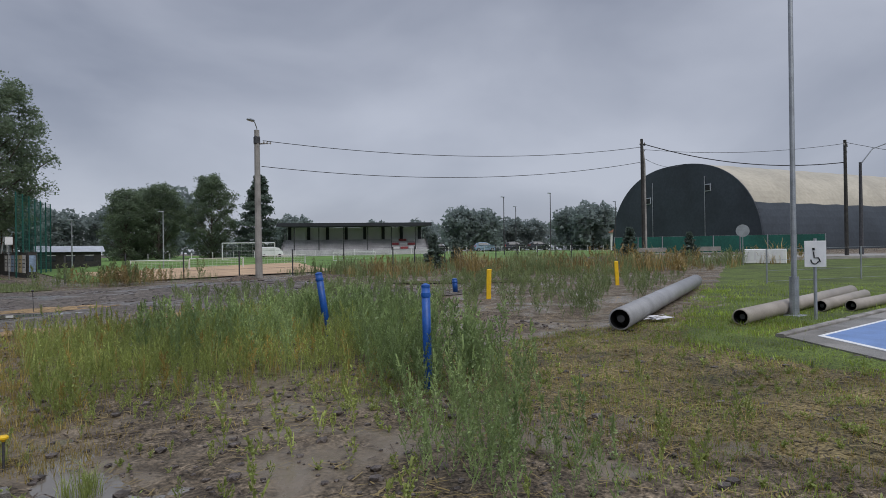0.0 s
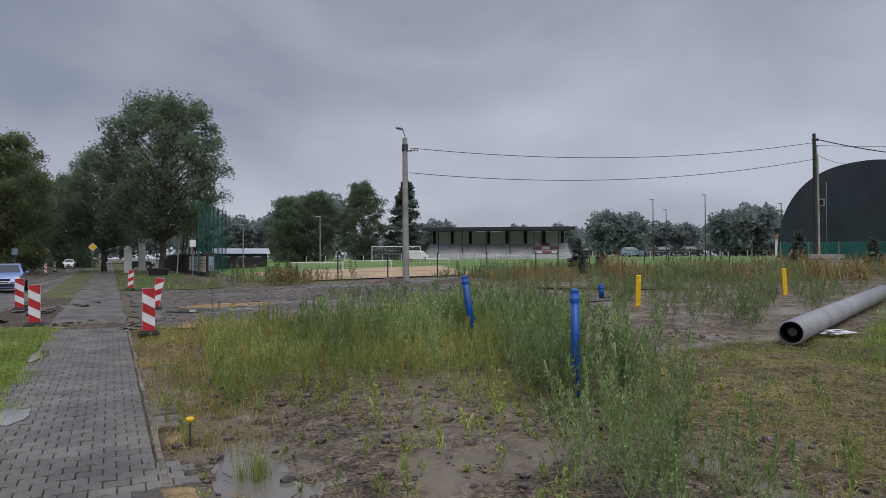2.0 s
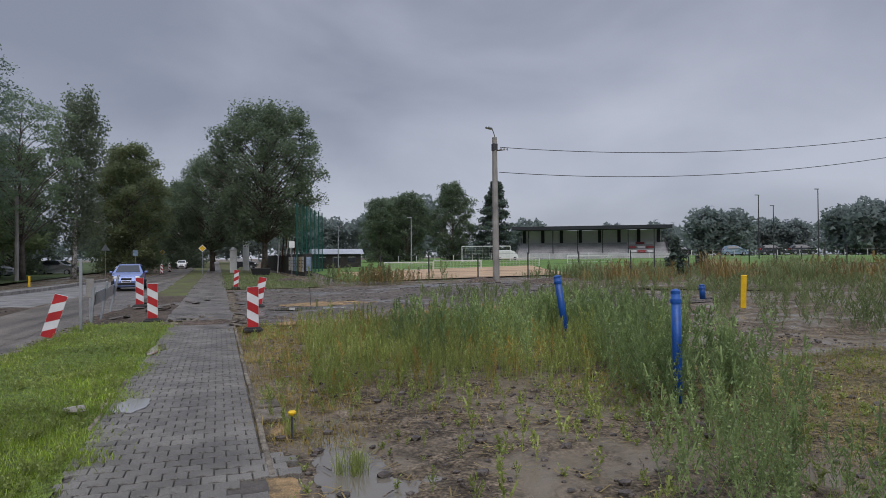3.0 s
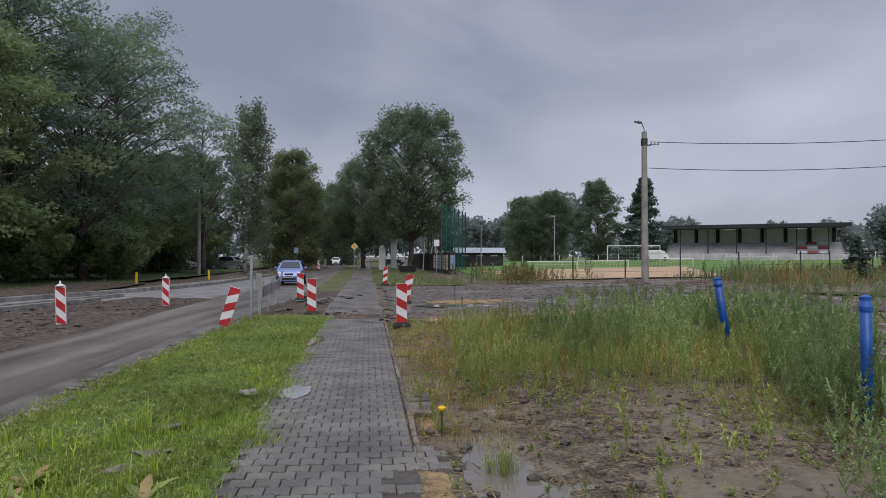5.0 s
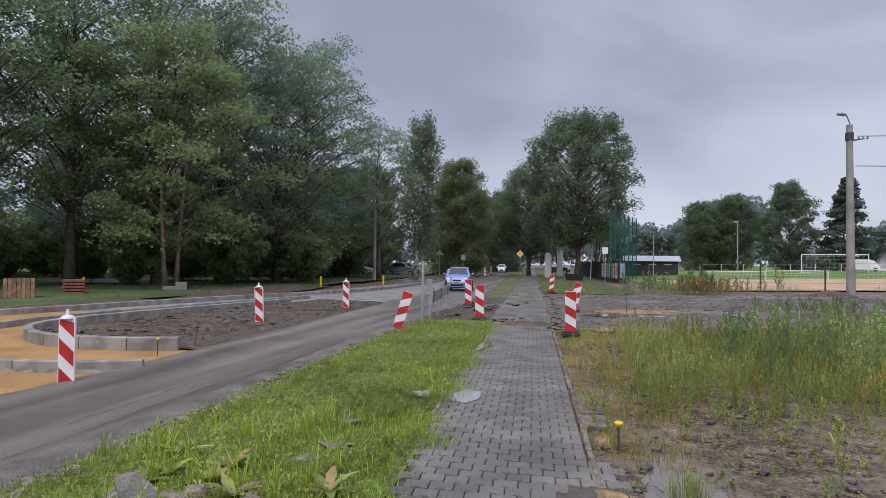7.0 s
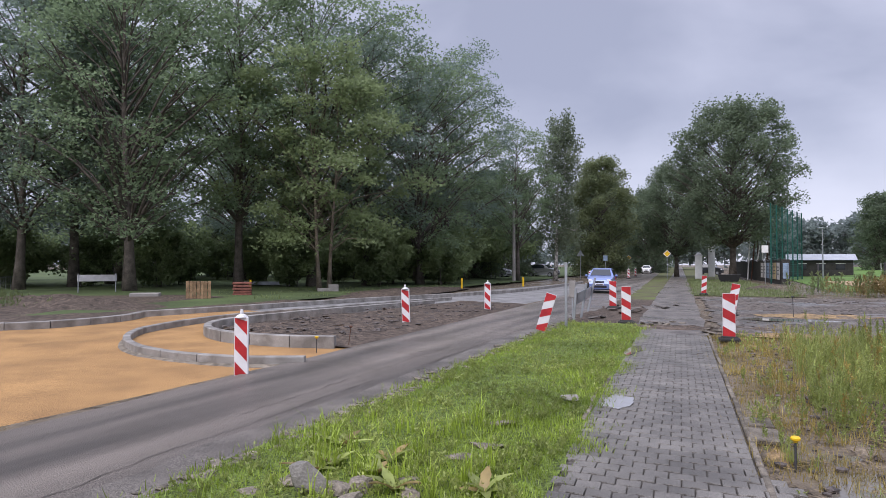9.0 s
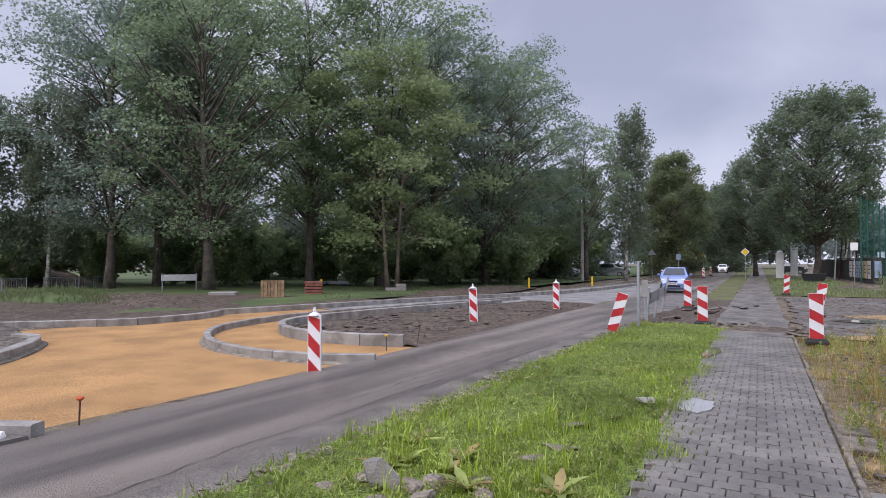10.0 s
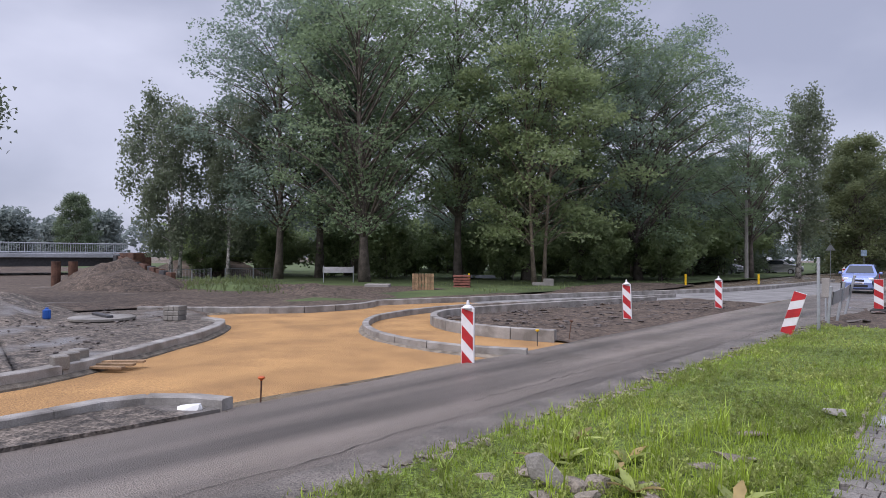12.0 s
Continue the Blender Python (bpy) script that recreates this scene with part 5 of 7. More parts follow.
def tuft(seed, h=0.35, blades=16, spread=0.09, w=0.004):
    """A tuft of arching blades, two pieces a blade."""
    rng = np.random.default_rng(seed)
    out = []
    for k in range(blades):
        a = rng.uniform(0, 6.28)
        p = np.array([rng.normal() * spread * 0.4, rng.normal() * spread * 0.4, 0])
        d = np.array([math.cos(a), math.sin(a), 0])
        hh = h * rng.uniform(0.5, 1.15)
        bend = rng.uniform(0.15, 0.7) * hh
        m = p + d * bend * 0.35 + np.array([0, 0, hh * 0.65])
        e = p + d * bend + np.array([0, 0, hh * rng.uniform(0.75, 1.0)])
        s = np.array([-d[1], d[0], 0]) * w
        if h < 0.2:
            out.append(np.array([p - s, p + s, e + s * 0.15, e - s * 0.15]))
            continue
        out.append(np.array([p - s, p + s, m + s * 0.8, m - s * 0.8]))
        out.append(np.array([m - s * 0.8, m + s * 0.8, e + s * 0.1, e - s * 0.1]))
    return np.array(out)


def scatter(name, label, category, variants, xy, scale, material, seed, sink=0.03, top=None):
    """Many plants from a few kinds, as one mesh."""
    rng = np.random.default_rng(seed)
    parts = []
    which = rng.integers(0, len(variants), len(xy))
    ang = rng.uniform(0, 6.28, len(xy))
    zs = np.array([ground_z(float(a), float(b)) for a, b in xy]) + 0.01
    if top:
        zs = zs + top(xy[:, 0], xy[:, 1])
    for v, shape in enumerate(variants):
        sel = np.nonzero(which == v)[0]
        if not len(sel):
            continue
        c, s = np.cos(ang[sel])[:, None], np.sin(ang[sel])[:, None]
        flat = shape.reshape(-1, 3)
        sc = scale[sel][:, None]
        X = (flat[None, :, 0] * c - flat[None, :, 1] * s) * sc + xy[sel, 0][:, None]
        Y = (flat[None, :, 0] * s + flat[None, :, 1] * c) * sc + xy[sel, 1][:, None]
        Z = flat[None, :, 2] * sc + zs[sel][:, None] - sink
        parts.append(np.stack([X, Y, Z], -1).reshape(-1, 3))
    me = soup(name, np.concatenate(parts), 0, material)
    return tagged(new(name, me), label, category, "", "stuff")


def spots(n, box, keep, seed):
    """Random places in a box, kept by a chance that depends on the place."""
    rng = np.random.default_rng(seed)
    x = rng.uniform(box[0], box[1], n)
    y = rng.uniform(box[2], box[3], n)
    k = rng.uniform(0, 1, n) < keep(x, y)
    return np.stack([x[k], y[k]], 1)


def clear(x, y, tx, ty, w=0.45):
    """Keeps the sight line to a post free of tall plants."""
    ex, ey = 0.2, 1.0
    L = math.hypot(tx - ex, ty - ey)
    ux, uy = (tx - ex) / L, (ty - ey) / L
    along = (x - ex) * ux + (y - ey) * uy
    off = np.abs(-(x - ex) * uy + (y - ey) * ux)
    return ~((off < w) & (along < L - 0.05) & (along > 2.5))


def bell(x, y, cx, cy, rx, ry):
    return np.exp(-(((x - cx) / rx) ** 2 + ((y - cy) / ry) ** 2))


def patchy(x, y, s, seed):
    """Soft uneven cover between 0 and 1."""
    return np.clip(0.5 + 0.5 * (np.sin(x * s + seed) * np.cos(y * s * 1.1 - seed) + 0.6 * np.sin(x * s * 2.3 - y * s * 1.7 + seed * 2)), 0, 1)


def off_bay(x, y):
    """Free of the parking bay."""
    return ~((y < 6.2) & (x > 10.45 + (y - 4.17) * 0.65))


TALL = [weed(100 + i, 1.0, 20, 7, 0.050, 0.30) for i in range(6)]
MID = [weed(200 + i, 0.62, 13, 6, 0.040, 0.30) for i in range(6)]
SPIRE = [weed(240 + i, 0.9, 20, 5, 0.040, 0.20) for i in range(6)]
SMALL = [weed(300 + i, 0.30, 6, 8, 0.035, 0.5) for i in range(5)]
TUFT = [tuft(400 + i, 0.30, 18) for i in range(5)]
STRAW = [tuft(450 + i, 0.75, 14, 0.16, 0.0035) for i in range(5)]
FARW = [weed(500 + i, 1.0, 9, 7, 0.085, 0.30) for i in range(5)]
THIN = [weed(560 + i, 0.5, 8, 5, 0.055, 0.6) for i in range(6)]
REED = [tuft(580 + i, 1.15, 22, 0.5, 0.014) for i in range(5)]


def sized(n, lo, hi, seed):
    return np.random.default_rng(seed).uniform(lo, hi, n)


p = spots(3900, (2.5, 9.5, 4.0, 17), lambda x, y: np.maximum.reduce([bell(x, y, 5.65, 7.4, 0.5, 0.8), bell(x, y, 6.5, 13.2, 1.5, 1.7), bell(x, y, 5.3, 7.9, 0.6, 1.0), 0.75 * bell(x, y, 5.7, 10.0, 0.9, 1.6), 0.5 * bell(x, y, 4.2, 12.8, 1.4, 1.6)]) * clear(x, y, 6.2, 12.6) * clear(x, y, 4.9, 7.4, 0.2), 1)
scatter("tall_weeds", "dense tall grey-green weeds round the blue posts", "weeds", TALL[:4] + SPIRE[:4], p, sized(len(p), 0.55, 1.08, 1), M_WEEDG, 1)
p = spots(420, (2.8, 5.6, 3.2, 7.2), lambda x, y: np.maximum(bell(x, y, 4.35, 5.9, 0.40, 0.9), 0.8 * bell(x, y, 3.65, 4.7, 0.42, 0.8)), 2)
scatter("near_weeds", "bright feathery weeds close to the path", "weeds", SPIRE, p, sized(len(p), 0.45, 0.95, 2), M_WEEDG, 2)
p = spots(2900, (0.6, 6.5, 8.6, 18.5), lambda x, y: np.where((y > 9.2 + 0.12 * np.abs(x - 2.5)) & (x > 0.9 + 0.03 * (y - 9)), 0.95, 0.0) * np.clip(0.25 + patchy(x, y, 1.3, 1.0), 0, 1) * np.clip((18.3 - y) / 4, 0, 1), 3)
scatter("yellow_green_weeds", "knee-high yellow-green weeds on the mud", "weeds", MID[:3] + SPIRE[:3] + STRAW, p, sized(len(p), 0.42, 0.92, 3), M_WEED, 3)
p = spots(420, (0.6, 6.0, 9.0, 18), lambda x, y: 0.8 * patchy(x, y, 1.7, 4.0), 4)
scatter("yellowing_weeds", "scattered yellowing weed stems", "weeds", MID + STRAW, p, sized(len(p), 0.5, 1.0, 4), M_WEEDY, 4)
p = spots(420, (0.8, 7.0, 3.5, 10.0), lambda x, y: 0.55 * patchy(x, y, 2.1, 2.0) * ((x > 1.5) | (y > 8.4)), 5)
scatter("mud_seedlings", "sparse small weeds growing in the mud", "weeds", SMALL + MID[:2], p, sized(len(p), 0.5, 1.1, 5), M_WEED, 5)
p = spots(260, (0.4, 1.6, 5.8, 8.4), lambda x, y: bell(x, y, 0.98, 6.45, 0.16, 0.2) + 0.25 * bell(x, y, 0.5, 7.7, 0.2, 0.3), 6)
scatter("puddle_grass", "grass tufts standing in the puddle", "grass", TUFT, p, sized(len(p), 0.6, 1.0, 6), M_WEED, 6, 0.0)
p = spots(2900, (6.5, 27, 9, 27), lambda x, y: np.clip(0.15 + 0.85 * patchy(x, y, 0.8, 3.0), 0, 1) * ((y > 0.45 * x + 5.0) & (np.hypot(x - 9.5, y - 10.5) > 1.8)) * clear(x, y, 14.2, 16.7, 0.3) * clear(x, y, 21.5, 17.0, 0.3) * clear(x, y, 15.4, 20.0, 0.3), 7)
scatter("field_weeds", "patchy green weeds across the building ground", "weeds", THIN, p, sized(len(p), 0.45, 1.25, 7), M_FARWEED, 7)
p = spots(1800, (18, 52, 22, 46), lambda x, y: np.clip((np.hypot(x, y) - 34) / 4, 0, 1) * np.clip((58 - np.hypot(x, y)) / 6, 0, 1) * (0.4 + 0.6 * patchy(x, y, 0.5, 2.0)), 8)
scatter("far_weeds", "tall green weeds along the edge of the pitch", "weeds", FARW + REED, p, sized(len(p), 0.55, 1.1, 8) * (0.45 + 0.85 * patchy(p[:, 0], p[:, 1], 0.33, 1.0)), M_FARWEED, 8)
p = spots(1300, (18, 50, 20, 44), lambda x, y: np.clip((np.hypot(x, y) - 33) / 4, 0, 1) * np.clip((55 - np.hypot(x, y)) / 6, 0, 1) * patchy(x, y, 0.45, 5.0), 9)
scatter("brown_weeds", "rust-brown seeding weeds along the edge of the pitch", "weeds", FARW + REED, p, sized(len(p), 0.7, 1.3, 9) * (0.4 + 0.9 * patchy(p[:, 0], p[:, 1], 0.38, 3.0)), M_BROWNW, 9)
p = spots(420, (3.0, 17, 38.5, 45), lambda x, y: np.clip(bell(x, y, 5.8, 41, 3.2, 2.5) + 0.8 * bell(x, y, 12.2, 42, 1.0, 1.5), 0, 1), 10)
scatter("fence_weeds", "tall tangled weeds in front of the fence", "weeds", FARW + STRAW, p, sized(len(p), 0.6, 1.5, 10), M_FARWEED, 10)
p = spots(500, (3.0, 14, 38.0, 43), lambda x, y: np.clip(bell(x, y, 7.5, 40.5, 1.8, 1.6), 0, 1), 11)
scatter("fence_dry_weeds", "dry yellow weeds in front of the fence", "weeds", FARW, p, sized(len(p), 0.6, 1.2, 11), M_BROWNW, 11)
# thin turf and straw on the near right and beside the path
p = spots(4600, (4.0, 14, 1.6, 9.5), lambda x, y: off_bay(x, y) * np.clip(0.25 + 0.75 * patchy(x, y, 1.4, 7.0), 0, 1) * (x + 0.2 * y > 5.6), 12)
scatter("dry_grass", "thin trampled dry grass on the mud", "grass", [tuft(700 + i, 0.09, 14, 0.40, 0.0035) for i in range(5)], p, sized(len(p), 0.6, 1.3, 12), M_WEEDY, 12)
p = spots(5200, (4.0, 14, 1.6, 9.5), lambda x, y: off_bay(x, y) * np.clip(0.15 + 0.85 * patchy(x, y, 1.1, 3.3), 0, 1) * (x + 0.2 * y > 5.2), 13)
scatter("short_grass", "short green grass coming through the mud", "grass", [tuft(750 + i, 0.085, 12, 0.30, 0.004) for i in range(5)], p, sized(len(p), 0.6, 1.3, 13), M_BLADE, 13)
p = spots(3000, (-0.6, 3.2, 7.2, 18.3), lambda x, y: 0.9 * ((x - (0.715 - 0.0625 * y)) > 0) * np.clip(1.4 - (x - (0.70 - 0.0625 * y)) / 1.3, 0.1, 1), 14)
scatter("path_side_grass", "thin yellowish grass beside the footpath", "grass", [tuft(780 + i, 0.11, 14, 0.28, 0.0045) for i in range(5)], p, sized(len(p), 0.6, 1.3, 14), M_WEEDY, 14)
p = spots(1100, (-0.6, 3.6, 8.0, 18), lambda x, y: 0.9 * ((x - (0.75 - 0.0625 * y)) > 0) * patchy(x, y, 1.9, 6.0), 15)
scatter("path_side_greens", "low green weeds beside the footpath", "weeds", SMALL + [tuft(790, 0.14, 12, 0.2, 0.005)], p, sized(len(p), 0.4, 0.9, 15), M_WEED, 15)
p = spots(1100, (3.6, 14, 1.6, 9.5), lambda x, y: off_bay(x, y) * np.clip(0.2 + 0.8 * patchy(x, y, 0.9, 8.3), 0, 1) * (x + 0.2 * y > 5.0), 21)
ROSETTE = [weed(650 + i, 0.07, 6, 6, 0.05, 2.2) for i in range(5)]
scatter("ground_cover", "low leafy weeds creeping over the mud", "weeds", ROSETTE, p, sized(len(p), 0.35, 0.85, 21), M_WEED, 21, 0.02)
p = spots(700, (0.3, 6, 3.5, 18), lambda x, y: 0.2 + 0.8 * patchy(x, y, 1.6, 8.3), 22)
scatter("mud_cover", "low leafy weeds creeping over the mud", "weeds", ROSETTE, p, sized(len(p), 0.3, 0.7, 22), M_WEED, 22, 0.02)


def twig(seed):
    """A few bits of dead stalk lying flat."""
    rng = np.random.default_rng(seed)
    out = []
    for k in range(4):
        a_, q = rng.uniform(0, 6.28), np.append(rng.normal(size=2) * 0.05, 0.012)
        d_ = np.array([math.cos(a_), math.sin(a_), rng.uniform(-0.05, 0.12)]) * rng.uniform(0.05, 0.16)
        s_ = np.array([-math.sin(a_), math.cos(a_), 0]) * rng.uniform(0.002, 0.007)
        out.append(np.array([q - s_, q + s_, q + d_ + s_, q + d_ - s_]))
    return np.array(out)


p = spots(2600, (0.4, 13, 2.5, 18), lambda x, y: 0.3 + 0.7 * patchy(x, y, 1.9, 2.2), 23)
scatter("plant_litter", "dead stalks and leaf litter on the mud", "litter", [twig(i) for i in range(8)], p, sized(len(p), 0.7, 1.6, 23), M_BROWNW, 23, 0.0)
p = spots(1500, (0.4, 13, 2.5, 18), lambda x, y: 0.3 + 0.7 * patchy(x, y, 1.4, 5.2), 24)
scatter("dark_litter", "dark sodden litter on the mud", "litter", [twig(i + 20) for i in range(8)], p, sized(len(p), 0.7, 1.6, 24), M_SOIL, 24, 0.0)
p = spots(7500, (4.6, 12, 1.6, 9.5), lambda x, y: off_bay(x, y) * np.clip(0.2 + 0.8 * patchy(x, y, 1.2, 6.1), 0, 1) * (x + 0.2 * y > 6.0), 27)
scatter("straw", "flattened yellow straw on the trampled turf", "grass", [twig(i + 40) for i in range(8)], p, sized(len(p), 0.35, 0.85, 27), M_BROWNW, 27, -0.012)
# verge and lawn
near_v = spots(19000, (-4.7, -1.1, 3.6, 19.8), lambda x, y: ((x > -3.86 - 0.030 * y - 0.05 * np.sin(y * 5)) & (x < -0.90 - 0.0625 * y + 0.12 * np.sin(y * 2.7) + 0.08 * np.sin(y * 7.1))) * np.clip(1.25 - y / 20, 0.25, 1), 16)
scatter("verge_grass", "lush wet green grass of the verge", "grass", [tuft(800 + i, 0.09, 12, 0.24, 0.006) for i in range(6)], near_v, sized(len(near_v), 0.6, 1.35, 16), M_BLADE, 16, 0.0)
CLOVER = [weed(670 + i, 0.05, 4, 3, 0.034, 2.0) for i in range(5)]
p = spots(6200, (-4.7, -1.1, 3.6, 19.8), lambda x, y: ((x > -3.80 - 0.030 * y) & (x < -0.98 - 0.0625 * y)) * np.clip(0.1 + patchy(x, y, 1.9, 3.0), 0, 1) * np.clip(1.25 - y / 22, 0.2, 1), 25)
scatter("verge_clover", "pale clover and plantain leaves in the verge", "weeds", CLOVER, p, sized(len(p), 0.6, 1.4, 25), M_WEED, 25, -0.03)
p = spots(160, (-4.0, -1.6, 4.4, 9.0), lambda x, y: 0.9 * bell(x, y, -2.9, 6.0, 0.9, 1.2), 17)
scatter("long_grass", "long rank grass round the broken concrete", "grass", [tuft(850 + i, 0.34, 18, 0.10, 0.005) for i in range(5)], p, sized(len(p), 0.7, 1.25, 17), M_BLADE, 17, 0.0)
p = spots(9000, (9.5, 26, -2, 14), lambda x, y: off_bay(x, y) * (y < 8.0 + 0.52 * (x - 10.6) - 0.2) * (x + 0.6 * y > 12.2 + 0.5 * np.sin(x * 3 + y * 5)) * np.clip(1.4 - x / 22, 0.25, 1), 18)
scatter("lawn_grass", "short bright lawn grass on the rise", "grass", [tuft(880 + i, 0.10, 8, 0.22, 0.006) for i in range(5)], p, sized(len(p), 0.7, 1.3, 18), M_BLADE, 18, -0.02)
p = spots(1500, (-3.5, 4.5, 38.5, 75), lambda x, y: ((x < 6.2 - 0.0625 * y) & (x > 0.8 - 0.0625 * y)) * 0.9, 19)
scatter("far_verge_grass", "green grass beside the far footpath", "grass", [tuft(900 + i, 0.22, 8, 0.4, 0.012) for i in range(4)], p, sized(len(p), 0.7, 1.3, 19), M_FARWEED, 19, 0.0)
p = spots(1400, (-60, -17, 8, 44), lambda x, y: (x < -20.5 + 0.055 * y) * (y > 25.5 + 0.35 * (-22 - x)) * np.clip(1.2 + x / 60, 0.2, 1) * 0.8, 20)
scatter("park_grass", "rough grass at the edge of the park", "grass", [tuft(920 + i, 0.20, 8, 0.5, 0.014) for i in range(4)], p, sized(len(p), 0.7, 1.4, 20), M_FARWEED, 20, -0.15)
p = spots(650, (-34.5, -23.5, 13.5, 19.3), lambda x, y: np.clip(1.4 - ((x + 29) / 5) ** 2 - ((y - 16.4) / 2.6) ** 2, 0, 1), 26)
scatter("bank_weeds", "low green weeds covering the bank by the works", "weeds", SMALL + THIN[:2], p, sized(len(p), 0.5, 1.1, 26), M_FARWEED, 26, 0.0, lambda x, y: 0.06 + 0.45 * np.clip(1 - (((x + 29) / 5) ** 2 + ((y - 16.4) / 2.6) ** 2) ** 0.8, 0, 1))


# ---- loose stones ----
def stone_mesh(seed):
    rng = random.Random(seed)
    bm = bmesh.new()
    bmesh.ops.create_icosphere(bm, subdivisions=1, radius=1.0)
    for v in bm.verts:
        v.co *= rng.uniform(0.7, 1.2)
        v.co.z *= 0.55
    me = bpy.data.meshes.new("stone")
    bm.to_mesh(me)
    bm.free()
    return np.array([[me.vertices[i].co[:] for i in p.vertices] for p in me.polygons])


STONES = [stone_mesh(i) for i in range(6)]
p = spots(5200, (0.4, 11, 3.0, 18), lambda x, y: 0.25 + 0.75 * patchy(x, y, 2.3, 1.0), 30)
zs = np.array([ground_z(float(a), float(b)) for a, b in p])
rng_s = np.random.default_rng(31)
bits = []
for (x, y), z in zip(p, zs):
    s = STONES[rng_s.integers(0, 6)].reshape(-1, 3)
    r = rng_s.choice([0.015, 0.025, 0.040, 0.068], p=[0.40, 0.34, 0.19, 0.07])
    a = rng_s.uniform(0, 6.28)
    q = np.stack([s[:, 0] * math.cos(a) - s[:, 1] * math.sin(a), (s[:, 0] * math.sin(a) + s[:, 1] * math.cos(a)) * 0.8, s[:, 2]], 1) * r
    bits.append(q + np.array([x, y, z + r * 0.25]))
p2 = spots(1500, (0, 16, 18.5, 37.5), lambda x, y: 0.3 + 0.7 * patchy(x, y, 1.1, 4.0), 33)
for x, y in p2:
    s = STONES[rng_s.integers(0, 6)].reshape(-1, 3)
    r = rng_s.choice([0.03, 0.05, 0.09, 0.16], p=[0.45, 0.33, 0.17, 0.05])
    bits.append(s * r * np.array([1.5, 0.8, 0.6]) + np.array([x, y, ground_z(float(x), float(y)) + 0.03]))
tagged(new("mud_stones", soup("mud_stones", np.concatenate(bits), 0, M_PEBBLE, 3)), "small dark stones and clods lying on the mud", "stones", "", "stuff")

heap = []
rng_h = np.random.default_rng(53)
for k in range(1500):
    if k < 900:
        x, y, z, big = float(rng_h.uniform(-12.4, -7.9)), float(rng_h.uniform(13.4, 26)), 0.06, 1.0
    else:
        x, y, z, big = float(rng_h.uniform(-24, -12.5)), float(rng_h.uniform(2.5, 8.6)), 0.07, 0.8
        if y > -0.75 * x - 4.4 or y > 8.4:
            continue
    r = big * rng_h.choice([0.02, 0.035, 0.06, 0.10], p=[0.45, 0.32, 0.17, 0.06])
    a = rng_h.uniform(0, 6.28)
    s = STONES[rng_h.integers(0, 6)].reshape(-1, 3) * np.array([1.3, 0.9, 0.7])
    q = np.stack([s[:, 0] * math.cos(a) - s[:, 1] * math.sin(a), s[:, 0] * math.sin(a) + s[:, 1] * math.cos(a), s[:, 2]], 1) * r
    heap.append(q + np.array([x, y, z + r * 0.1]))
tagged(new("works_stones", soup("works_stones", np.concatenate(heap), 0, M_PEBBLE, 3)), "stones and clods on the bare soil of the works", "stones", "", "stuff")

chips = []
rng_c = np.random.default_rng(47)
for k in range(620):
    y = 2.5 + 17.0 * float(rng_c.uniform()) ** 1.2
    x = road_r(y) + float(rng_c.normal(0.02, 0.10))
    a, r = rng_c.uniform(0, 6.28), rng_c.choice([0.018, 0.032, 0.055, 0.085], p=[0.4, 0.33, 0.2, 0.07])
    s = STONES[rng_c.integers(0, 6)].reshape(-1, 3) * np.array([1.3, 0.8, 0.45])
    q = np.stack([s[:, 0] * math.cos(a) - s[:, 1] * math.sin(a), s[:, 0] * math.sin(a) + s[:, 1] * math.cos(a), s[:, 2]], 1) * r
    chips.append(q + np.array([x, y, gz(x, y) + 0.012 + r * 0.12]))
tagged(new("edge_chips", soup("edge_chips", np.concatenate(chips), 0, M_STONE, 3)), "broken asphalt crumbs along the edge of the verge", "rubble", "", "stuff")
# ---- surfaces beside the new road ----
SITE = spline([(-10.45, -40), (-10.45, -10), (-10.45, 2.0), (-10.75, 3.6), (-11.45, 4.9), (-12.6, 6.35), (-13.9, 7.85), (-15.4, 9.05), (-17.5, 9.2), (-20.5, 9.6)], 5)
def site_place(k, v):
    a = SITE[k]
    q = v ** 1.5
    x, y = a.x + (-85 - a.x) * q, a.y + (a.y * 1.6 + 9 - a.y) * q
    return (x, y, 0.05 + rough_z(x, y, 0.07, 0.03) * min(1, 6 * v))
sheet("site_ground", range(len(SITE)), steps(0, 1, 0.025), site_place, M_RUBBLE, "wet grey site ground behind the new kerb")
tagged(part("corner_fill", Geo().prism([(-6.85, 4.6), (-7.3, 4.42), (-7.65, 4.05), (-7.72, 3.5), (-7.58, 2.8), (-7.62, 1.5), (-8.05, -1.0), (-8.05, -12), (-6.6, -12), (-6.85, 1.5)], -0.2, 0.04), M_RUBBLE), "grey crushed stone behind the corner kerb", "gravel", "", "structure")


def mound(label, cx, cy, rx, ry, h, material, seed, z=0.0, n=26):
    g = Geo()
    m = 12
    for k in range(m + 1):
        f = k / m
        for i in range(n):
            a = 6.28319 * i / n
            q = 1 + 0.22 * noise.noise(Vector((math.cos(a) * 1.5 + seed, math.sin(a) * 1.5, seed)))
            x, y = cx + rx * f * q * math.cos(a), cy + ry * f * q * math.sin(a)
            zz = z - 0.08 + h * (1 - f ** 1.6) * (1 + 0.35 * noise.noise(Vector((x * 0.9, y * 0.9, seed)))) + 0.08 * noise.noise(Vector((x * 3, y * 3, seed))) * (1 - f * 0.5)
            g.v.append((x, y, zz))
    g.f = [(k * n + i, k * n + (i + 1) % n, (k + 1) * n + (i + 1) % n, (k + 1) * n + i) for k in range(m) for i in range(n)]
    return tagged(part("soil_mound", g, material, None, "", True), label, "heap", "", "")


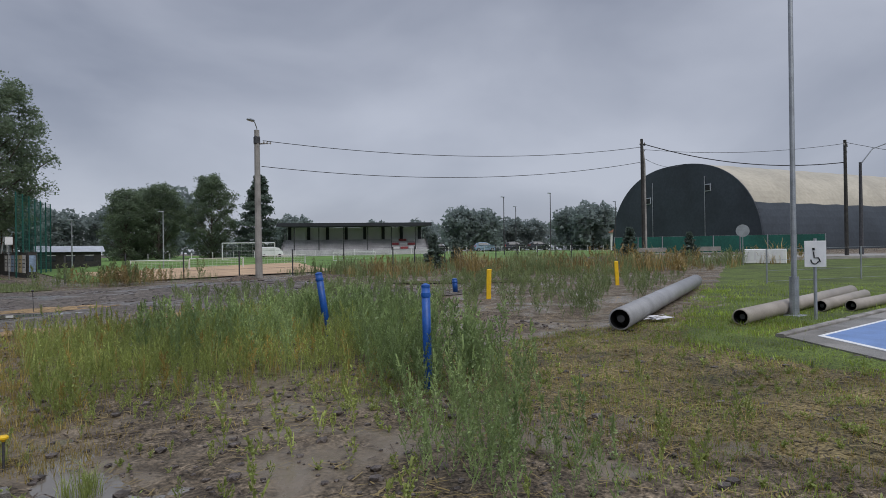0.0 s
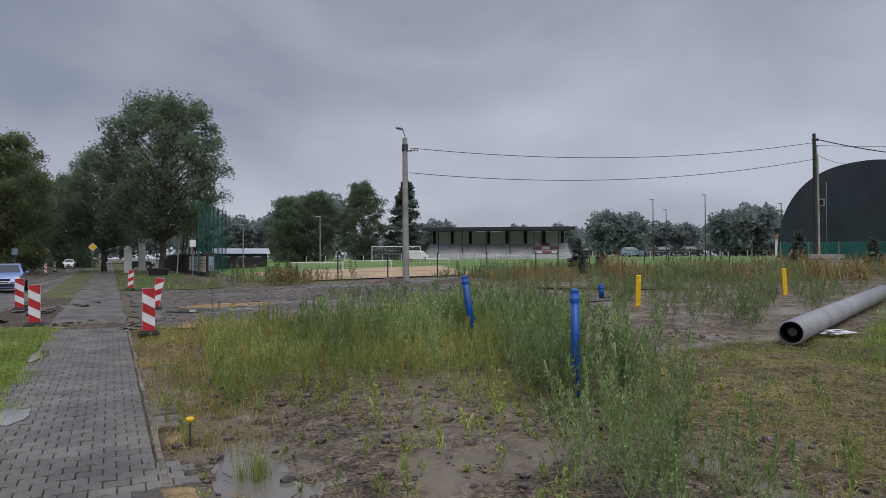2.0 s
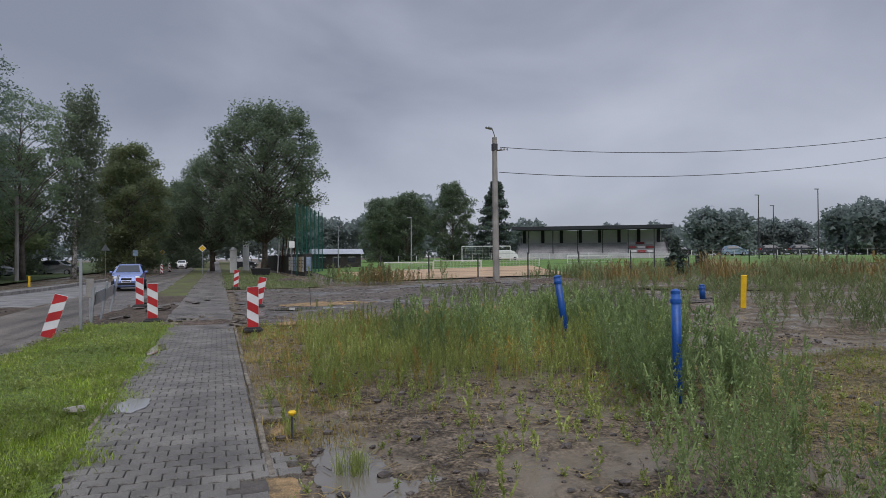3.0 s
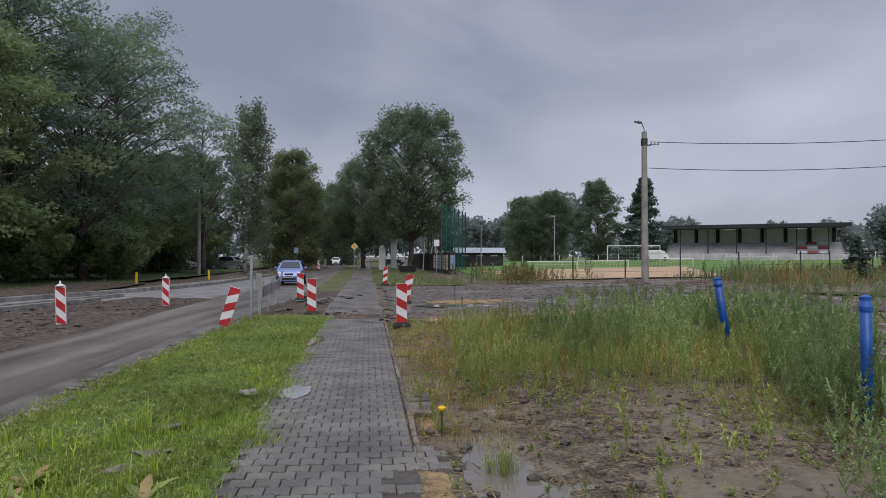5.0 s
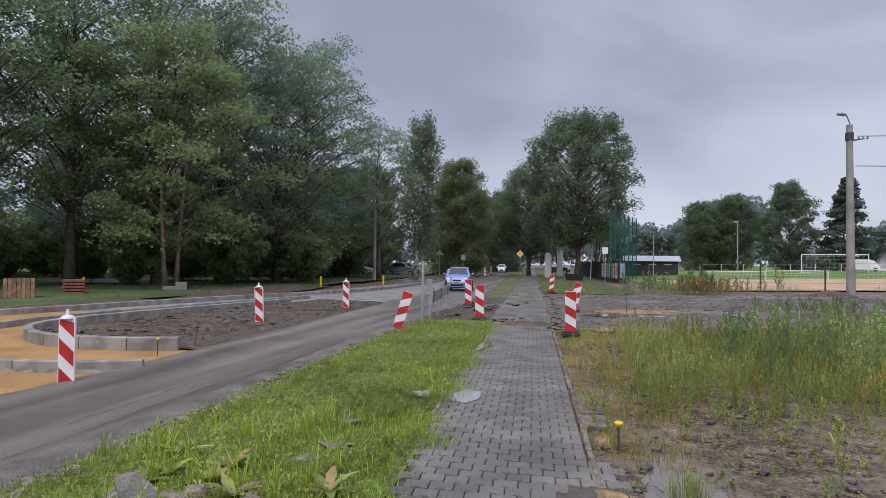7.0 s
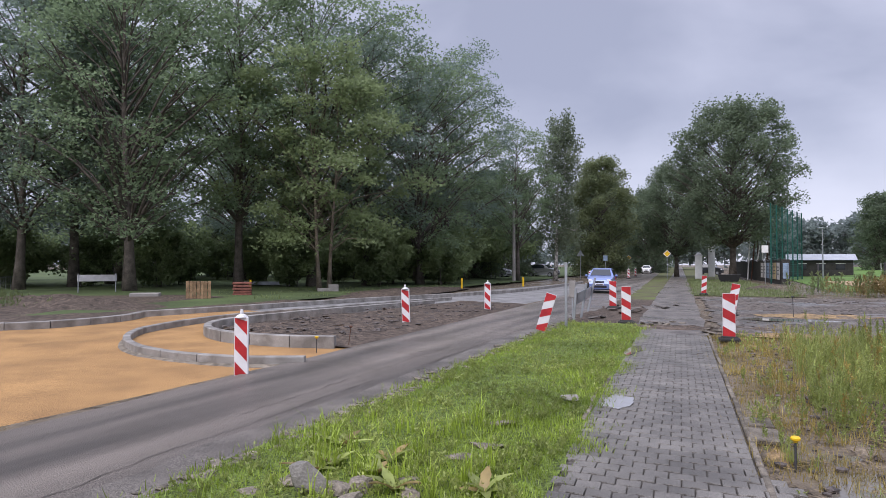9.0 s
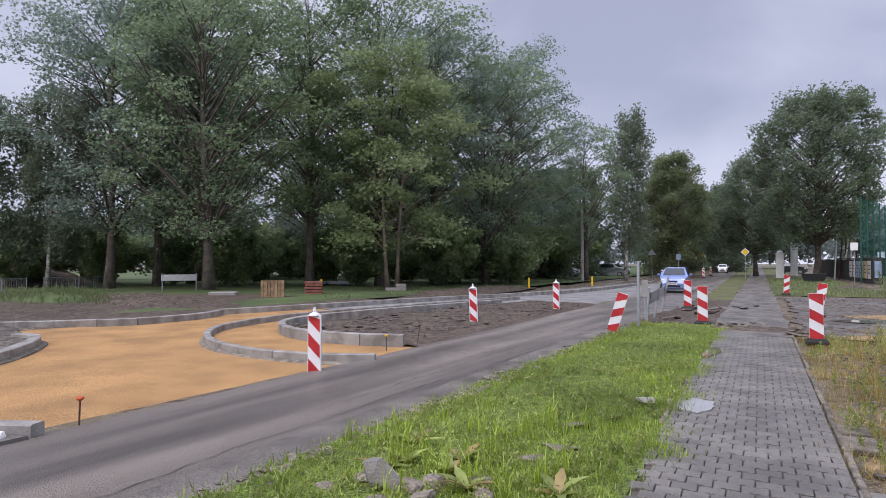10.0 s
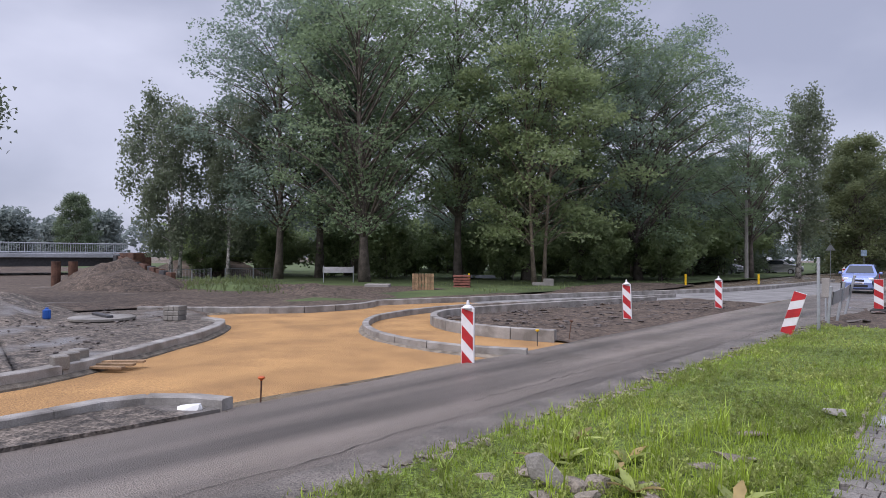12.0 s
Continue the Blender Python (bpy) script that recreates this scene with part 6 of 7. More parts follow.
mound("large heap of brown stony soil below the bridge", -33.0, 12.6, 5.6, 3.0, 1.45, M_SOIL, 2.0)
mound("low heap of dark rubble on the site", -22.5, 5.0, 3.6, 2.4, 0.75, M_RUBBLE, 5.0)
mound("long bank of bare soil behind the kerb", -25.0, 18.0, 7.0, 2.6, 0.45, M_SOIL, 7.0, 0.05)
mound("long bank of bare soil along the park edge", -18.5, 36.0, 2.2, 9.0, 0.25, M_SOIL, 8.0, 0.05)
mound("green weedy bank at the edge of the works", -29.0, 16.4, 5.0, 2.6, 0.45, M_PARK, 9.0, 0.07)
mound("low ridge of soil behind the new kerb", -22.2, 9.7, 3.4, 0.9, 0.2, M_SOIL, 17.0, 0.06)
mound("brown slope of the works beyond the bridge", -84.0, -2.0, 24.0, 34.0, 1.7, M_SOIL, 15.0)
mound("small soil heap beside the lamp pole", 13.6, 38.6, 1.3, 0.7, 0.35, M_SOIL, 10.0, gz(13.6, 38.6))
mound("low ridge of churned soil", 17.5, 35.5, 2.5, 1.2, 0.3, M_SOIL, 11.0, gz(17, 35))
mound("broken tarmac and soil beside the trench", -4.3, 22.6, 0.8, 3.6, 0.16, M_SOIL, 12.0)
mound("heap of black rubble on the grass", 2.2, 50.0, 1.6, 2.0, 0.3, M_SOIL, 13.0)


# ---- bridge ----
def bridge():
    b = thing("footbridge", "grey steel road bridge with pale railing", "bridge", (0, 0, 0))
    A, B = Vector((-64.0, -30.0, 0)), Vector((-56.6, 21.2, 0))
    d = (B - A).normalized()
    L = (B - A).length
    rot = math.degrees(math.atan2(d.y, d.x))
    mid = (A + B) / 2
    side = Vector((-d.y, d.x, 0))
    part("deck", Geo().box((mid.x - 4 * abs(side.x), mid.y, 1.75), (L, 9, 0.35), 0.03, rot), M_BRIDGE, b, "pale grey deck edge")
    part("girder", Geo().box((mid.x, mid.y, 1.22), (L - 0.2, 0.5, 0.7), 0.03, rot), M_DSTEEL, b, "dark steel girder")
    for z in (2.0, 2.72):
        part("rail", Geo().tube([A + Vector((0.3, 0, z)), B + Vector((0.3, 0, z))], 0.05, 6), M_BRIDGE, b)
    for i in range(26):
        p = A.lerp(B, 0.5 + i / 50)
        part("baluster", Geo().tube([p + Vector((0.3, 0, 1.9)), p + Vector((0.3, 0, 2.72))], 0.035, 5), M_BRIDGE, b)
    g = Geo()
    for i in range(150):
        p = A.lerp(B, 0.5 + i / 300)
        g.box((p.x + 0.3, p.y, 2.35), (0.03, 0.03, 0.72))
    tagged(part("infill_bars", g, M_BRIDGE, b), kind="stuff")
    part("abutment", Geo().box((-57.5, 22.0, 0.7), (8, 1.4, 2.6), 0.05, rot - 90), M_RUST, b, "rust-stained abutment")
    return b


bridge()
wing = thing("sheet_pile_wall", "stepped rusty sheet-pile wing wall", "retaining wall")
for i in range(14):
    t = i / 13
    x, y = -54.0 + 15.2 * t, 19.6 - 2.2 * t
    part("sheet_pile", Geo().box((x, y + 0.12 * (i % 2), 0.75 - 0.55 * t), (1.15, 0.3, 2.1 - 1.0 * t), 0.03, -8), M_RUST if i % 3 else M_DSTEEL, wing)
for x, y in ((-36.0, 10.6), (-35.4, 11.2)):
    tagged(part("steel_pile", Geo().tube([(x, y, -0.2), (x, y, 1.45)], 0.22, 12), M_RUST), "rusty steel pile standing in the site", "pile")
mound("brown embankment rising behind the bridge end", -52.0, 26.0, 7.0, 5.0, 2.0, M_SOIL, 14.0)


# ---- fences, goals and nets by the pitch ----
def post_fence(label, a, b, n, h, material, wires=5, r=0.05, mesh_panel=None):
    f = thing("fence", label, "fence")
    a, b = Vector((*a, 0)), Vector((*b, 0))
    for i in range(n + 1):
        p = a.lerp(b, i / n)
        z = gz(p.x, p.y)
        part("post", Geo().tube([(p.x, p.y, z - 0.1), (p.x, p.y, z + h)], r, 6), material, f)
    for k in range(wires):
        z = h * (0.08 + 0.9 * k / max(1, wires - 1))
        part("wire", Geo().tube([(p.x, p.y, gz(p.x, p.y) + z) for p in (a.lerp(b, i / n) for i in range(n + 1))], 0.006, 4), material, f)
    if mesh_panel:
        for i in range(n):
            p, q = a.lerp(b, (i + 0.03) / n), a.lerp(b, (i + 0.97) / n)
            part("screen", Geo().add([(p.x, p.y, gz(p.x, p.y) + 0.25), (q.x, q.y, gz(q.x, q.y) + 0.25), (q.x, q.y, gz(q.x, q.y) + h - 0.05), (p.x, p.y, gz(p.x, p.y) + h - 0.05)], [(0, 1, 2, 3)]), mesh_panel, f, "green woven screen")
    return f


post_fence("dark steel post fence along the pitch", (5.2, 46.6), (24.5, 38.6), 6, 1.75, M_DSTEEL)
post_fence("dark steel post fence along the pitch", (27.0, 39.5), (52.0, 46.0), 7, 1.75, M_DSTEEL)
post_fence("green screened fence before the hall", (60.0, 46.5), (70.0, 28.0), 8, 2.1, M_STEEL, 2, 0.04, M_GREENNET)
post_fence("low white rail round the pitch", (20.0, 108), (95, 72), 26, 1.1, M_WHITEP, 2, 0.04)
post_fence("chain-link fence of thin steel posts by the lawn", (24.5, 12.4), (33.0, 9.0), 4, 1.35, M_STEEL, 4, 0.03)


def goal(label, x, y, rz, w, h, d, category="goal"):
    r = 0.055 if h > 2 else 0.03
    g = thing("goal", label, category, (x, y, gz(x, y)), rz, "goals on the pitch")
    for s in (0, w):
        part("goalpost", Geo().tube([(s, 0, 0), (s, 0, h)], r, 8), M_WHITEP, g)
        part("stay", Geo().tube([(s, 0, h), (s, d * 0.5, h * 0.85), (s, d, 0.05)], 0.03, 6), M_WHITEP, g)
    part("crossbar", Geo().tube([(0, 0, h), (w, 0, h)], r, 8), M_WHITEP, g)
    part("ground_bar", Geo().tube([(0, d, 0.05), (w, d, 0.05)], 0.03, 6), M_WHITEP, g)
    net = Geo()
    for i in range(15):
        net.tube([(w * i / 14, 0, h), (w * i / 14, d * 0.5, h * 0.85), (w * i / 14, d, 0.05)], 0.008, 3, False)
    for k in range(7):
        f = k / 6
        net.tube([(0, d * f, h * (1 - f * f)), (w, d * f, h * (1 - f * f))], 0.008, 3, False)
    tagged(part("net", net, M_WHITEP, g), kind="stuff")
    return g


goal("white full-size football goal with net", 29.5, 91.5, -20, 7.3, 2.44, 1.8)
goal("small white training goal lying by the sand", 12.0, 62.5, -5, 5.0, 1.05, 0.9)
goal("small white training goal beside the sand", 17.5, 64.0, -12, 5.0, 1.05, 0.9)
goal("small white training goal beside the sand", 25.0, 66.0, -18, 5.0, 1.05, 0.9)
goal("small white training goal before the stand", 35.0, 68.0, -25, 5.0, 1.05, 0.9)
netting = thing("ball_net", "tall green ball-stop netting on slim poles", "netting")
for i in range(7):
    x, y = 3.6 + 0.62 * i, 64.0 + 2.3 * i
    part("net_pole", Geo().tube([(x, y, 0), (x, y, 7.2)], 0.06, 6), M_GREENNET, netting, "dark green steel pole")
ng = Geo()
for k in range(44):
    t = k / 43
    ng.tube([(3.6 + 3.72 * t, 64 + 13.8 * t, 0.2), (3.6 + 3.72 * t, 64 + 13.8 * t, 7.1)], 0.011, 3, False)
for k in range(30):
    ng.tube([(3.6, 64, 0.3 + k * 0.235), (7.32, 77.8, 0.3 + k * 0.235)], 0.011, 3, False)
tagged(part("netting_mesh", ng, M_GREENNET, netting), kind="stuff")


# ---- hoarding, gate pillars and hut beside the footpath ----
hoard = thing("hoarding", "black wooden hoarding hung with faded posters", "hoarding")
A, B = Vector((4.2, 60.8, 0)), Vector((1.2, 96, 0))
hd = (B - A).normalized()
hrot = math.degrees(math.atan2(hd.y, hd.x))
for i in range(16):
    p = A.lerp(B, (i + 0.5) / 16)
    part("board_panel", Geo().box((p.x, p.y, 1.05), (2.18, 0.06, 2.0 + 0.06 * (i % 2)), 0.01, hrot), M_DARKWOOD, hoard)
for i, mt in enumerate((M_POSTER, M_POSTERY, M_POSTER, M_POSTERB, M_POSTER, M_POSTER)):
    p = A + hd * (1.2 + i * 1.9)
    part("poster", Geo().box((p.x - 0.08, p.y, 1.15), (1.5, 0.012, 1.45), 0.0, hrot), mt, hoard, "faded paper poster")
    for k in range(3):
        part("poster_line", Geo().box((p.x - 0.094, p.y, 1.5 - 0.3 * k), (1.0, 0.008, 0.08), 0, hrot), M_DSTEEL, hoard)
part("end_panel", Geo().box((4.5, 60.7, 1.1), (0.6, 0.06, 2.1), 0.01, -10), M_DARKWOOD, hoard)
part("end_poster", Geo().box((4.5, 60.64, 1.2), (0.45, 0.012, 1.3), 0, -10), M_POSTERB, hoard, "faded blue poster")
part("cap_rail", Geo().box(((A.x + B.x) / 2, (A.y + B.y) / 2, 2.13), ((B - A).length, 0.12, 0.06), 0.01, hrot), M_DARKWOOD, hoard)
for x, y, w, h, cap, lab in ((-1.87, 95.0, 0.85, 4.3, 1.0, "tall white rendered gate pillar"), (-3.0, 81.0, 0.8, 2.7, 0.95, "pale gate pillar with a rounded cap")):
    g = thing("gate_pillar", lab, "pillar", (x, y, 0))
    part("shaft", Geo().box((0, 0, h / 2), (w, w, h), 0.03), M_WHITEP, g)
    part("capstone", Geo().box((0, 0, h + 0.06), (cap, cap, 0.12), 0.03).lathe([(0.3, 0), (0.34, 0.12), (0.2, 0.26), (0.05, 0.32)], (0, 0, h + 0.1), 10), M_PLASTER, g)
hut = thing("club_hut", "low club hut with pale sheet roof", "hut", (10.5, 91, gz(10, 91)), -3)
part("wall", Geo().box((0, 0, 1.0), (6.6, 4, 2.0), 0.02), M_DARKWOOD, hut)
part("roof", Geo().add([(-3.7, -2.4, 2.0), (3.7, -2.4, 2.0), (3.7, 0, 2.75), (-3.7, 0, 2.75), (-3.7, 2.4, 2.0), (3.7, 2.4, 2.0)], [(0, 1, 2, 3), (3, 2, 5, 4), (0, 3, 4), (1, 5, 2)]), M_BRIDGE, hut, "pale grey sheet roof")
for x in (-2, 0, 2):
    w_ = part("window", Geo().box((x, -2.01, 1.2), (0.9, 0.06, 0.7), 0.01), M_GLASS, hut)
    part("window_frame", Geo().box((x, -2.02, 1.58), (1.0, 0.08, 0.07)), M_WHITEP, w_)
skip_ = thing("rubbish_container", "low black container on the grass", "container", (0.2, 66.0, 0))
part("body", Geo().add([(-1.1, -0.7, 0.1), (1.1, -0.7, 0.1), (1.1, 0.7, 0.1), (-1.1, 0.7, 0.1), (-1.4, -0.8, 1.0), (1.4, -0.8, 1.0), (1.4, 0.8, 1.0), (-1.4, 0.8, 1.0)], [(0, 1, 2, 3), (4, 5, 6, 7), (0, 1, 5, 4), (1, 2, 6, 5), (2, 3, 7, 6), (3, 0, 4, 7)]), M_BLACK, skip_)
part("rim", Geo().box((0, -0.8, 1.0), (2.8, 0.06, 0.08), 0.01), M_DSTEEL, skip_)
skip_.scale = (0.7, 0.7, 0.75)


poles = thing("pole_bundle", "leaning white and rusty poles behind the hoarding", "poles", (3.0, 78.0, 0.0))
for i in range(6):
    dx = -0.9 + 0.36 * i
    part("pole", Geo().tube([(dx, 0.1 * (i % 2), 0), (dx * 0.7 + 0.25 * (i % 3), 0, 4.9 - 0.35 * (i % 3))], 0.07, 6), M_RUST if i % 2 else M_WHITEP, poles)


# ---- signs, posts and barriers ----
def sign_post(label, x, y, h, plate, z=None, rz=0.0, back=M_STEEL):
    s = thing("road_sign", label, "sign", (x, y, gz(x, y)), rz)
    part("pole", Geo().tube([(0, 0, -0.1), (0, 0, h)], 0.03, 8), M_STEEL, s)
    if plate == "priority":
        for r, mt, yy in ((0.42, M_WHITEP, -0.05), (0.34, M_YEL, -0.056)):
            part("plate", Geo().add([(r, yy, h), (0, yy, h + r), (-r, yy, h), (0, yy, h - r), (r, yy + 0.012, h), (0, yy + 0.012, h + r), (-r, yy + 0.012, h), (0, yy + 0.012, h - r)], [(0, 1, 2, 3), (4, 5, 6, 7), (0, 1, 5, 4), (1, 2, 6, 5), (2, 3, 7, 6), (3, 0, 4, 7)]), mt, s)
    elif plate == "disc":
        k = 24
        part("plate", Geo().add([(0.42 * math.cos(6.28319 * i / k), yy, h - 0.2 + 0.42 * math.sin(6.28319 * i / k)) for yy in (-0.05, -0.03) for i in range(k)], [tuple(range(k)), tuple(range(k, 2 * k))] + [(i, (i + 1) % k, k + (i + 1) % k, k + i) for i in range(k)]), back, s)
    elif plate == "triangle":
        part("plate", Geo().add([(-0.42, -0.05, h - 0.3), (0.42, -0.05, h - 0.3), (0, -0.05, h + 0.4), (-0.42, -0.03, h - 0.3), (0.42, -0.03, h - 0.3), (0, -0.03, h + 0.4)], [(0, 1, 2), (3, 4, 5), (0, 1, 4, 3), (1, 2, 5, 4), (2, 0, 3, 5)]), back, s)
    else:
        part("plate", Geo().box((0, -0.05, h - 0.3), (0.5, 0.015, 0.6), 0.005), back, s)
    return s


sign_post("yellow and white priority-road diamond sign", -6.1, 76, 2.9, "priority")
sign_post("grey back of a triangular road sign", -14.6, 70, 2.9, "triangle")
sign_post("square blue road sign on a steel pole", -12.6, 74, 2.7, "square", back=M_POSTERB)
sign_post("small diamond road sign far along the road", -13.6, 100, 2.7, "priority")
sign_post("grey back of a round road sign by the hall", 41.5, 22.0, 2.5, "disc", rz=-60)
sign_post("small white notice plate on a thin pole", 2.9, 59.5, 3.3, "square", back=M_WHITEP)
access = thing("parking_sign", "white disabled-parking plate on a steel post", "sign", (14.6, 6.7, gz(14.6, 6.7)), -63)
part("pole", Geo().tube([(0, 0.03, -0.1), (0, 0.03, 1.75)], 0.035, 10), M_STEEL, access)
part("plate", Geo().box((0, -0.02, 1.42), (0.40, 0.02, 0.56), 0.006), M_WHITEP, access, "white plate")
part("symbol", Geo().tube([(0.07 * math.cos(a * 0.3) - 0.01, -0.035, 1.29 + 0.08 * math.sin(a * 0.3)) for a in range(10, 21)], 0.013, 5).tube([(-0.03, -0.035, 1.47), (-0.02, -0.035, 1.34), (0.06, -0.035, 1.34), (0.09, -0.035, 1.25)], 0.013, 5).tube([(-0.03, -0.035, 1.50), (-0.03, -0.035, 1.55)], 0.024, 8), M_BLACK, access, "black wheelchair symbol")
lamp2 = thing("concrete_post", "bare slim concrete post at the park edge", "post", (-18.7, 59.1, 0))
part("shaft", Geo().tube([(0, 0, -0.2), (0, 0, 6.9)], [0.17, 0.13], 8), M_CONC, lamp2)
for x, y, h in ((66, 69, 7.0), (66, 62, 8.5), (78, 60, 7.5), (57.9, 62.9, 7.8), (9.5, 80, 5.5), (17, 72, 6.0)):
    fl = thing("flood_pole", "slim distant lighting pole by the pitch", "lamp pole", (x, y, gz(x, y)))
    part("pole", Geo().tube([(0, 0, 0), (0, 0, h)], [0.08, 0.05], 6), M_DSTEEL if x > 45 else M_STEEL, fl)
    part("lamp_head", Geo().box((-0.2, 0, h), (0.6, 0.2, 0.12), 0.03), M_STEEL, fl)
arm = thing("street_lamp", "street lamp on a lattice pole by the hall", "lamp pole", (65.9, 23.4, gz(66, 23)))
part("pole", Geo().tube([(0, 0, 0), (0, 0, 8.6)], [0.2, 0.12], 8), M_DSTEEL, arm)
part("arm", Geo().tube([(0, 0, 8.4), (0.6, -0.8, 9.8), (2.0, -2.4, 10.6)], 0.06, 6), M_STEEL, arm)
part("lamp_head", Geo().box((2.2, -2.6, 10.6), (0.9, 0.35, 0.18), 0.06, -45), M_STEEL, arm)

barrier = thing("barrier", "grey steel posts with low sheet panels along the trench", "barrier")
BP = [(-4.1, 18.6, 1.8, 0), (-4.2, 20.0, 1.05, 4), (-4.3, 21.5, 1.15, 9), (-4.7, 24.6, 1.28, 12)]
for x, y, h, t in BP:
    o = part("post", Geo().box((0, 0, h / 2), (0.07, 0.05, h), 0.008), M_STEEL, barrier)
    o.matrix_basis = pose(x, y, 0, 0, t, 0)
for (x, y, h, t), (x2, y2, h2, t2) in zip(BP[1:], BP[2:]):
    part("panel", Geo().add([(x + 0.08, y, 0.55), (x2 + 0.08, y2, 0.6), (x2 + 0.12, y2, 0.95), (x + 0.12, y, 0.9), (x + 0.1, y, 0.55), (x2 + 0.1, y2, 0.6), (x2 + 0.14, y2, 0.95), (x + 0.14, y, 0.9)], [(0, 1, 2, 3), (4, 5, 6, 7), (0, 1, 5, 4), (2, 3, 7, 6)]), M_STEEL, barrier, "dented grey sheet")
wb = thing("guide_board", "white back of a guide board among the barrier posts", "traffic board", (-4.55, 21.4, 0), 5, "striped guide boards")
part("panel", Geo().box((0, 0, 0.95), (0.2, 0.04, 0.55), 0.01), M_CONC, wb)
part("leg", Geo().box((0, 0, 0.3), (0.05, 0.03, 0.72), 0.005), M_STEEL, wb)

for x, y, h, lab in ((-25.4, 30.0, 0.75, "short yellow marker post in the park grass"), (-16.6, 41.0, 0.7, "short yellow marker post on the soil"), (-13.9, 46.5, 0.7, "short yellow marker post on the soil")):
    q = thing("marker_post", lab, "post", (x, y, 0.05), 0, "coloured marker posts")
    part("shaft", Geo().box((0, 0, h / 2), (0.13, 0.06, h), 0.015), M_YEL, q)


def peg(label, x, y, h, stake, head, tilt=(0, 0), z=-0.03):
    p_ = thing("survey_peg", label, "peg", (x, y, z), 0, "survey pegs", "", tilt)
    part("stake", Geo().tube([(0, 0, -0.05), (0, 0, h)], 0.010, 6), stake, p_)
    part("head", Geo().lathe([(0.012, 0), (0.020, 0.012), (0.040, 0.026), (0.042, 0.042), (0.030, 0.054)], (0, 0, h - 0.02), 12), head, p_)


peg("thin stake with a yellow cap beside the puddle", 0.52, 7.5, 0.27, M_DSTEEL, M_YEL)
peg("thin rusty stake with an orange head at the gravel edge", -7.02, 5.2, 0.34, M_RUST, mat("orange_cap", (0.45, 0.09, 0.02), 0.5, bump=0), (0, 3), -0.07)
peg("thin stake with a yellow cap inside the island", -7.75, 12.0, 0.30, M_DSTEEL, M_YEL, (0, 0), -0.07)
peg("bent rusty stake beside the kerb end", -7.62, 13.0, 0.42, M_RUST, M_RUST, (0, 8), -0.05)
peg("thin grey stake in the rubble track", 2.0, 25.0, 0.7, M_DSTEEL, M_DSTEEL, (0, -2))


# ---- building materials ----
def chunk(label, x, y, z, s, seed, material=M_STONE, name="concrete_chunk", category="rubble", rz=0.0):
    rng = random.Random(seed)
    bm = bmesh.new()
    bmesh.ops.create_icosphere(bm, subdivisions=2, radius=0.75)
    cuts = [(Vector([rng.gauss(0, 1) for _ in range(3)]).normalized(), rng.uniform(0.34, 0.52)) for _ in range(7)] + [(Vector((0, 0, 1)), 0.42), (Vector((0, 0, -1)), 0.42)]
    for v in bm.verts:
        for nrm, far in cuts:
            over = v.co.dot(nrm) - far
            if over > 0:
                v.co -= nrm * over
        v.co *= rng.uniform(0.97, 1.03)
        v.co = Vector((v.co.x * s[0], v.co.y * s[1], v.co.z * s[2]))
    me = bpy.data.meshes.new(name)
    bm.to_mesh(me)
    bm.free()
    me.materials.append(material)
    ob = new(name, me)
    ob.matrix_basis = pose(x, y, z, rng.uniform(-14, 14), rng.uniform(-14, 14), rz)
    return tagged(ob, label, category, "loose rubble")


chunk("upright broken pale concrete block in rank grass", -2.92, 5.18, 0.12, (0.25, 0.15, 0.36), 12, M_WETCONC, rz=25)
for x, y, z, s, r in ((-2.72, 5.28, 0.05, (0.18, 0.14, 0.14), 70), (-2.58, 5.42, 0.06, (0.20, 0.15, 0.15), 110), (-3.15, 5.25, 0.05, (0.14, 0.12, 0.10), 10),
                      (-2.50, 5.12, 0.06, (0.16, 0.14, 0.12), 40), (-2.32, 5.72, 0.03, (0.18, 0.14, 0.10), 60), (-2.2, 5.45, 0.05, (0.16, 0.13, 0.10), 0), (-3.35, 5.0, 0.02, (0.16, 0.12, 0.10), 0), (-2.75, 4.95, 0.04, (0.16, 0.16, 0.12), 30)):
    chunk("broken grey concrete chunk in rank grass", x, y, z, s, x * 100 + y, rz=r)
for x, y, s in ((-2.3, 7.85, (0.34, 0.24, 0.06)), (-2.12, 6.95, (0.32, 0.26, 0.07)), (-2.25, 6.55, (0.24, 0.2, 0.06))):
    chunk("flat concrete piece sunk in the verge", x, y, 0.015, s, x * 50, rz=x * 90)
chunk("pale lump of stone on the verge", -1.82, 9.15, 0.08, (0.20, 0.11, 0.09), 3, M_CONC, "stone_lump", "stone")
chunk("white sack-like stone behind the corner kerb", -7.08, 4.36, 0.03, (0.21, 0.17, 0.15), 4, M_WHITEP, "stone_lump", "stone", 20)
for i in range(16):
    rr = random.Random(i)
    x, y = -3.0 + rr.uniform(-1.6, 1.2), rr.uniform(20.6, 29.5)
    chunk("broken slab left in the dug-up path", x, y, 0.05, (rr.uniform(0.2, 0.8), rr.uniform(0.15, 0.4), 0.07), i + 40, M_ASPHALT_OLD, "broken_slab", "rubble", rr.uniform(0, 180))
for i in range(14):
    rr = random.Random(i + 70)
    x, y = rr.uniform(-2.4, 0.0) - 0.0, rr.uniform(18.4, 21.5)
    chunk("broken paver edge at the trench", x, y, 0.02, (rr.uniform(0.15, 0.5), rr.uniform(0.1, 0.25), 0.07), i + 90, M_STONE, "broken_slab", "rubble", rr.uniform(0, 180))
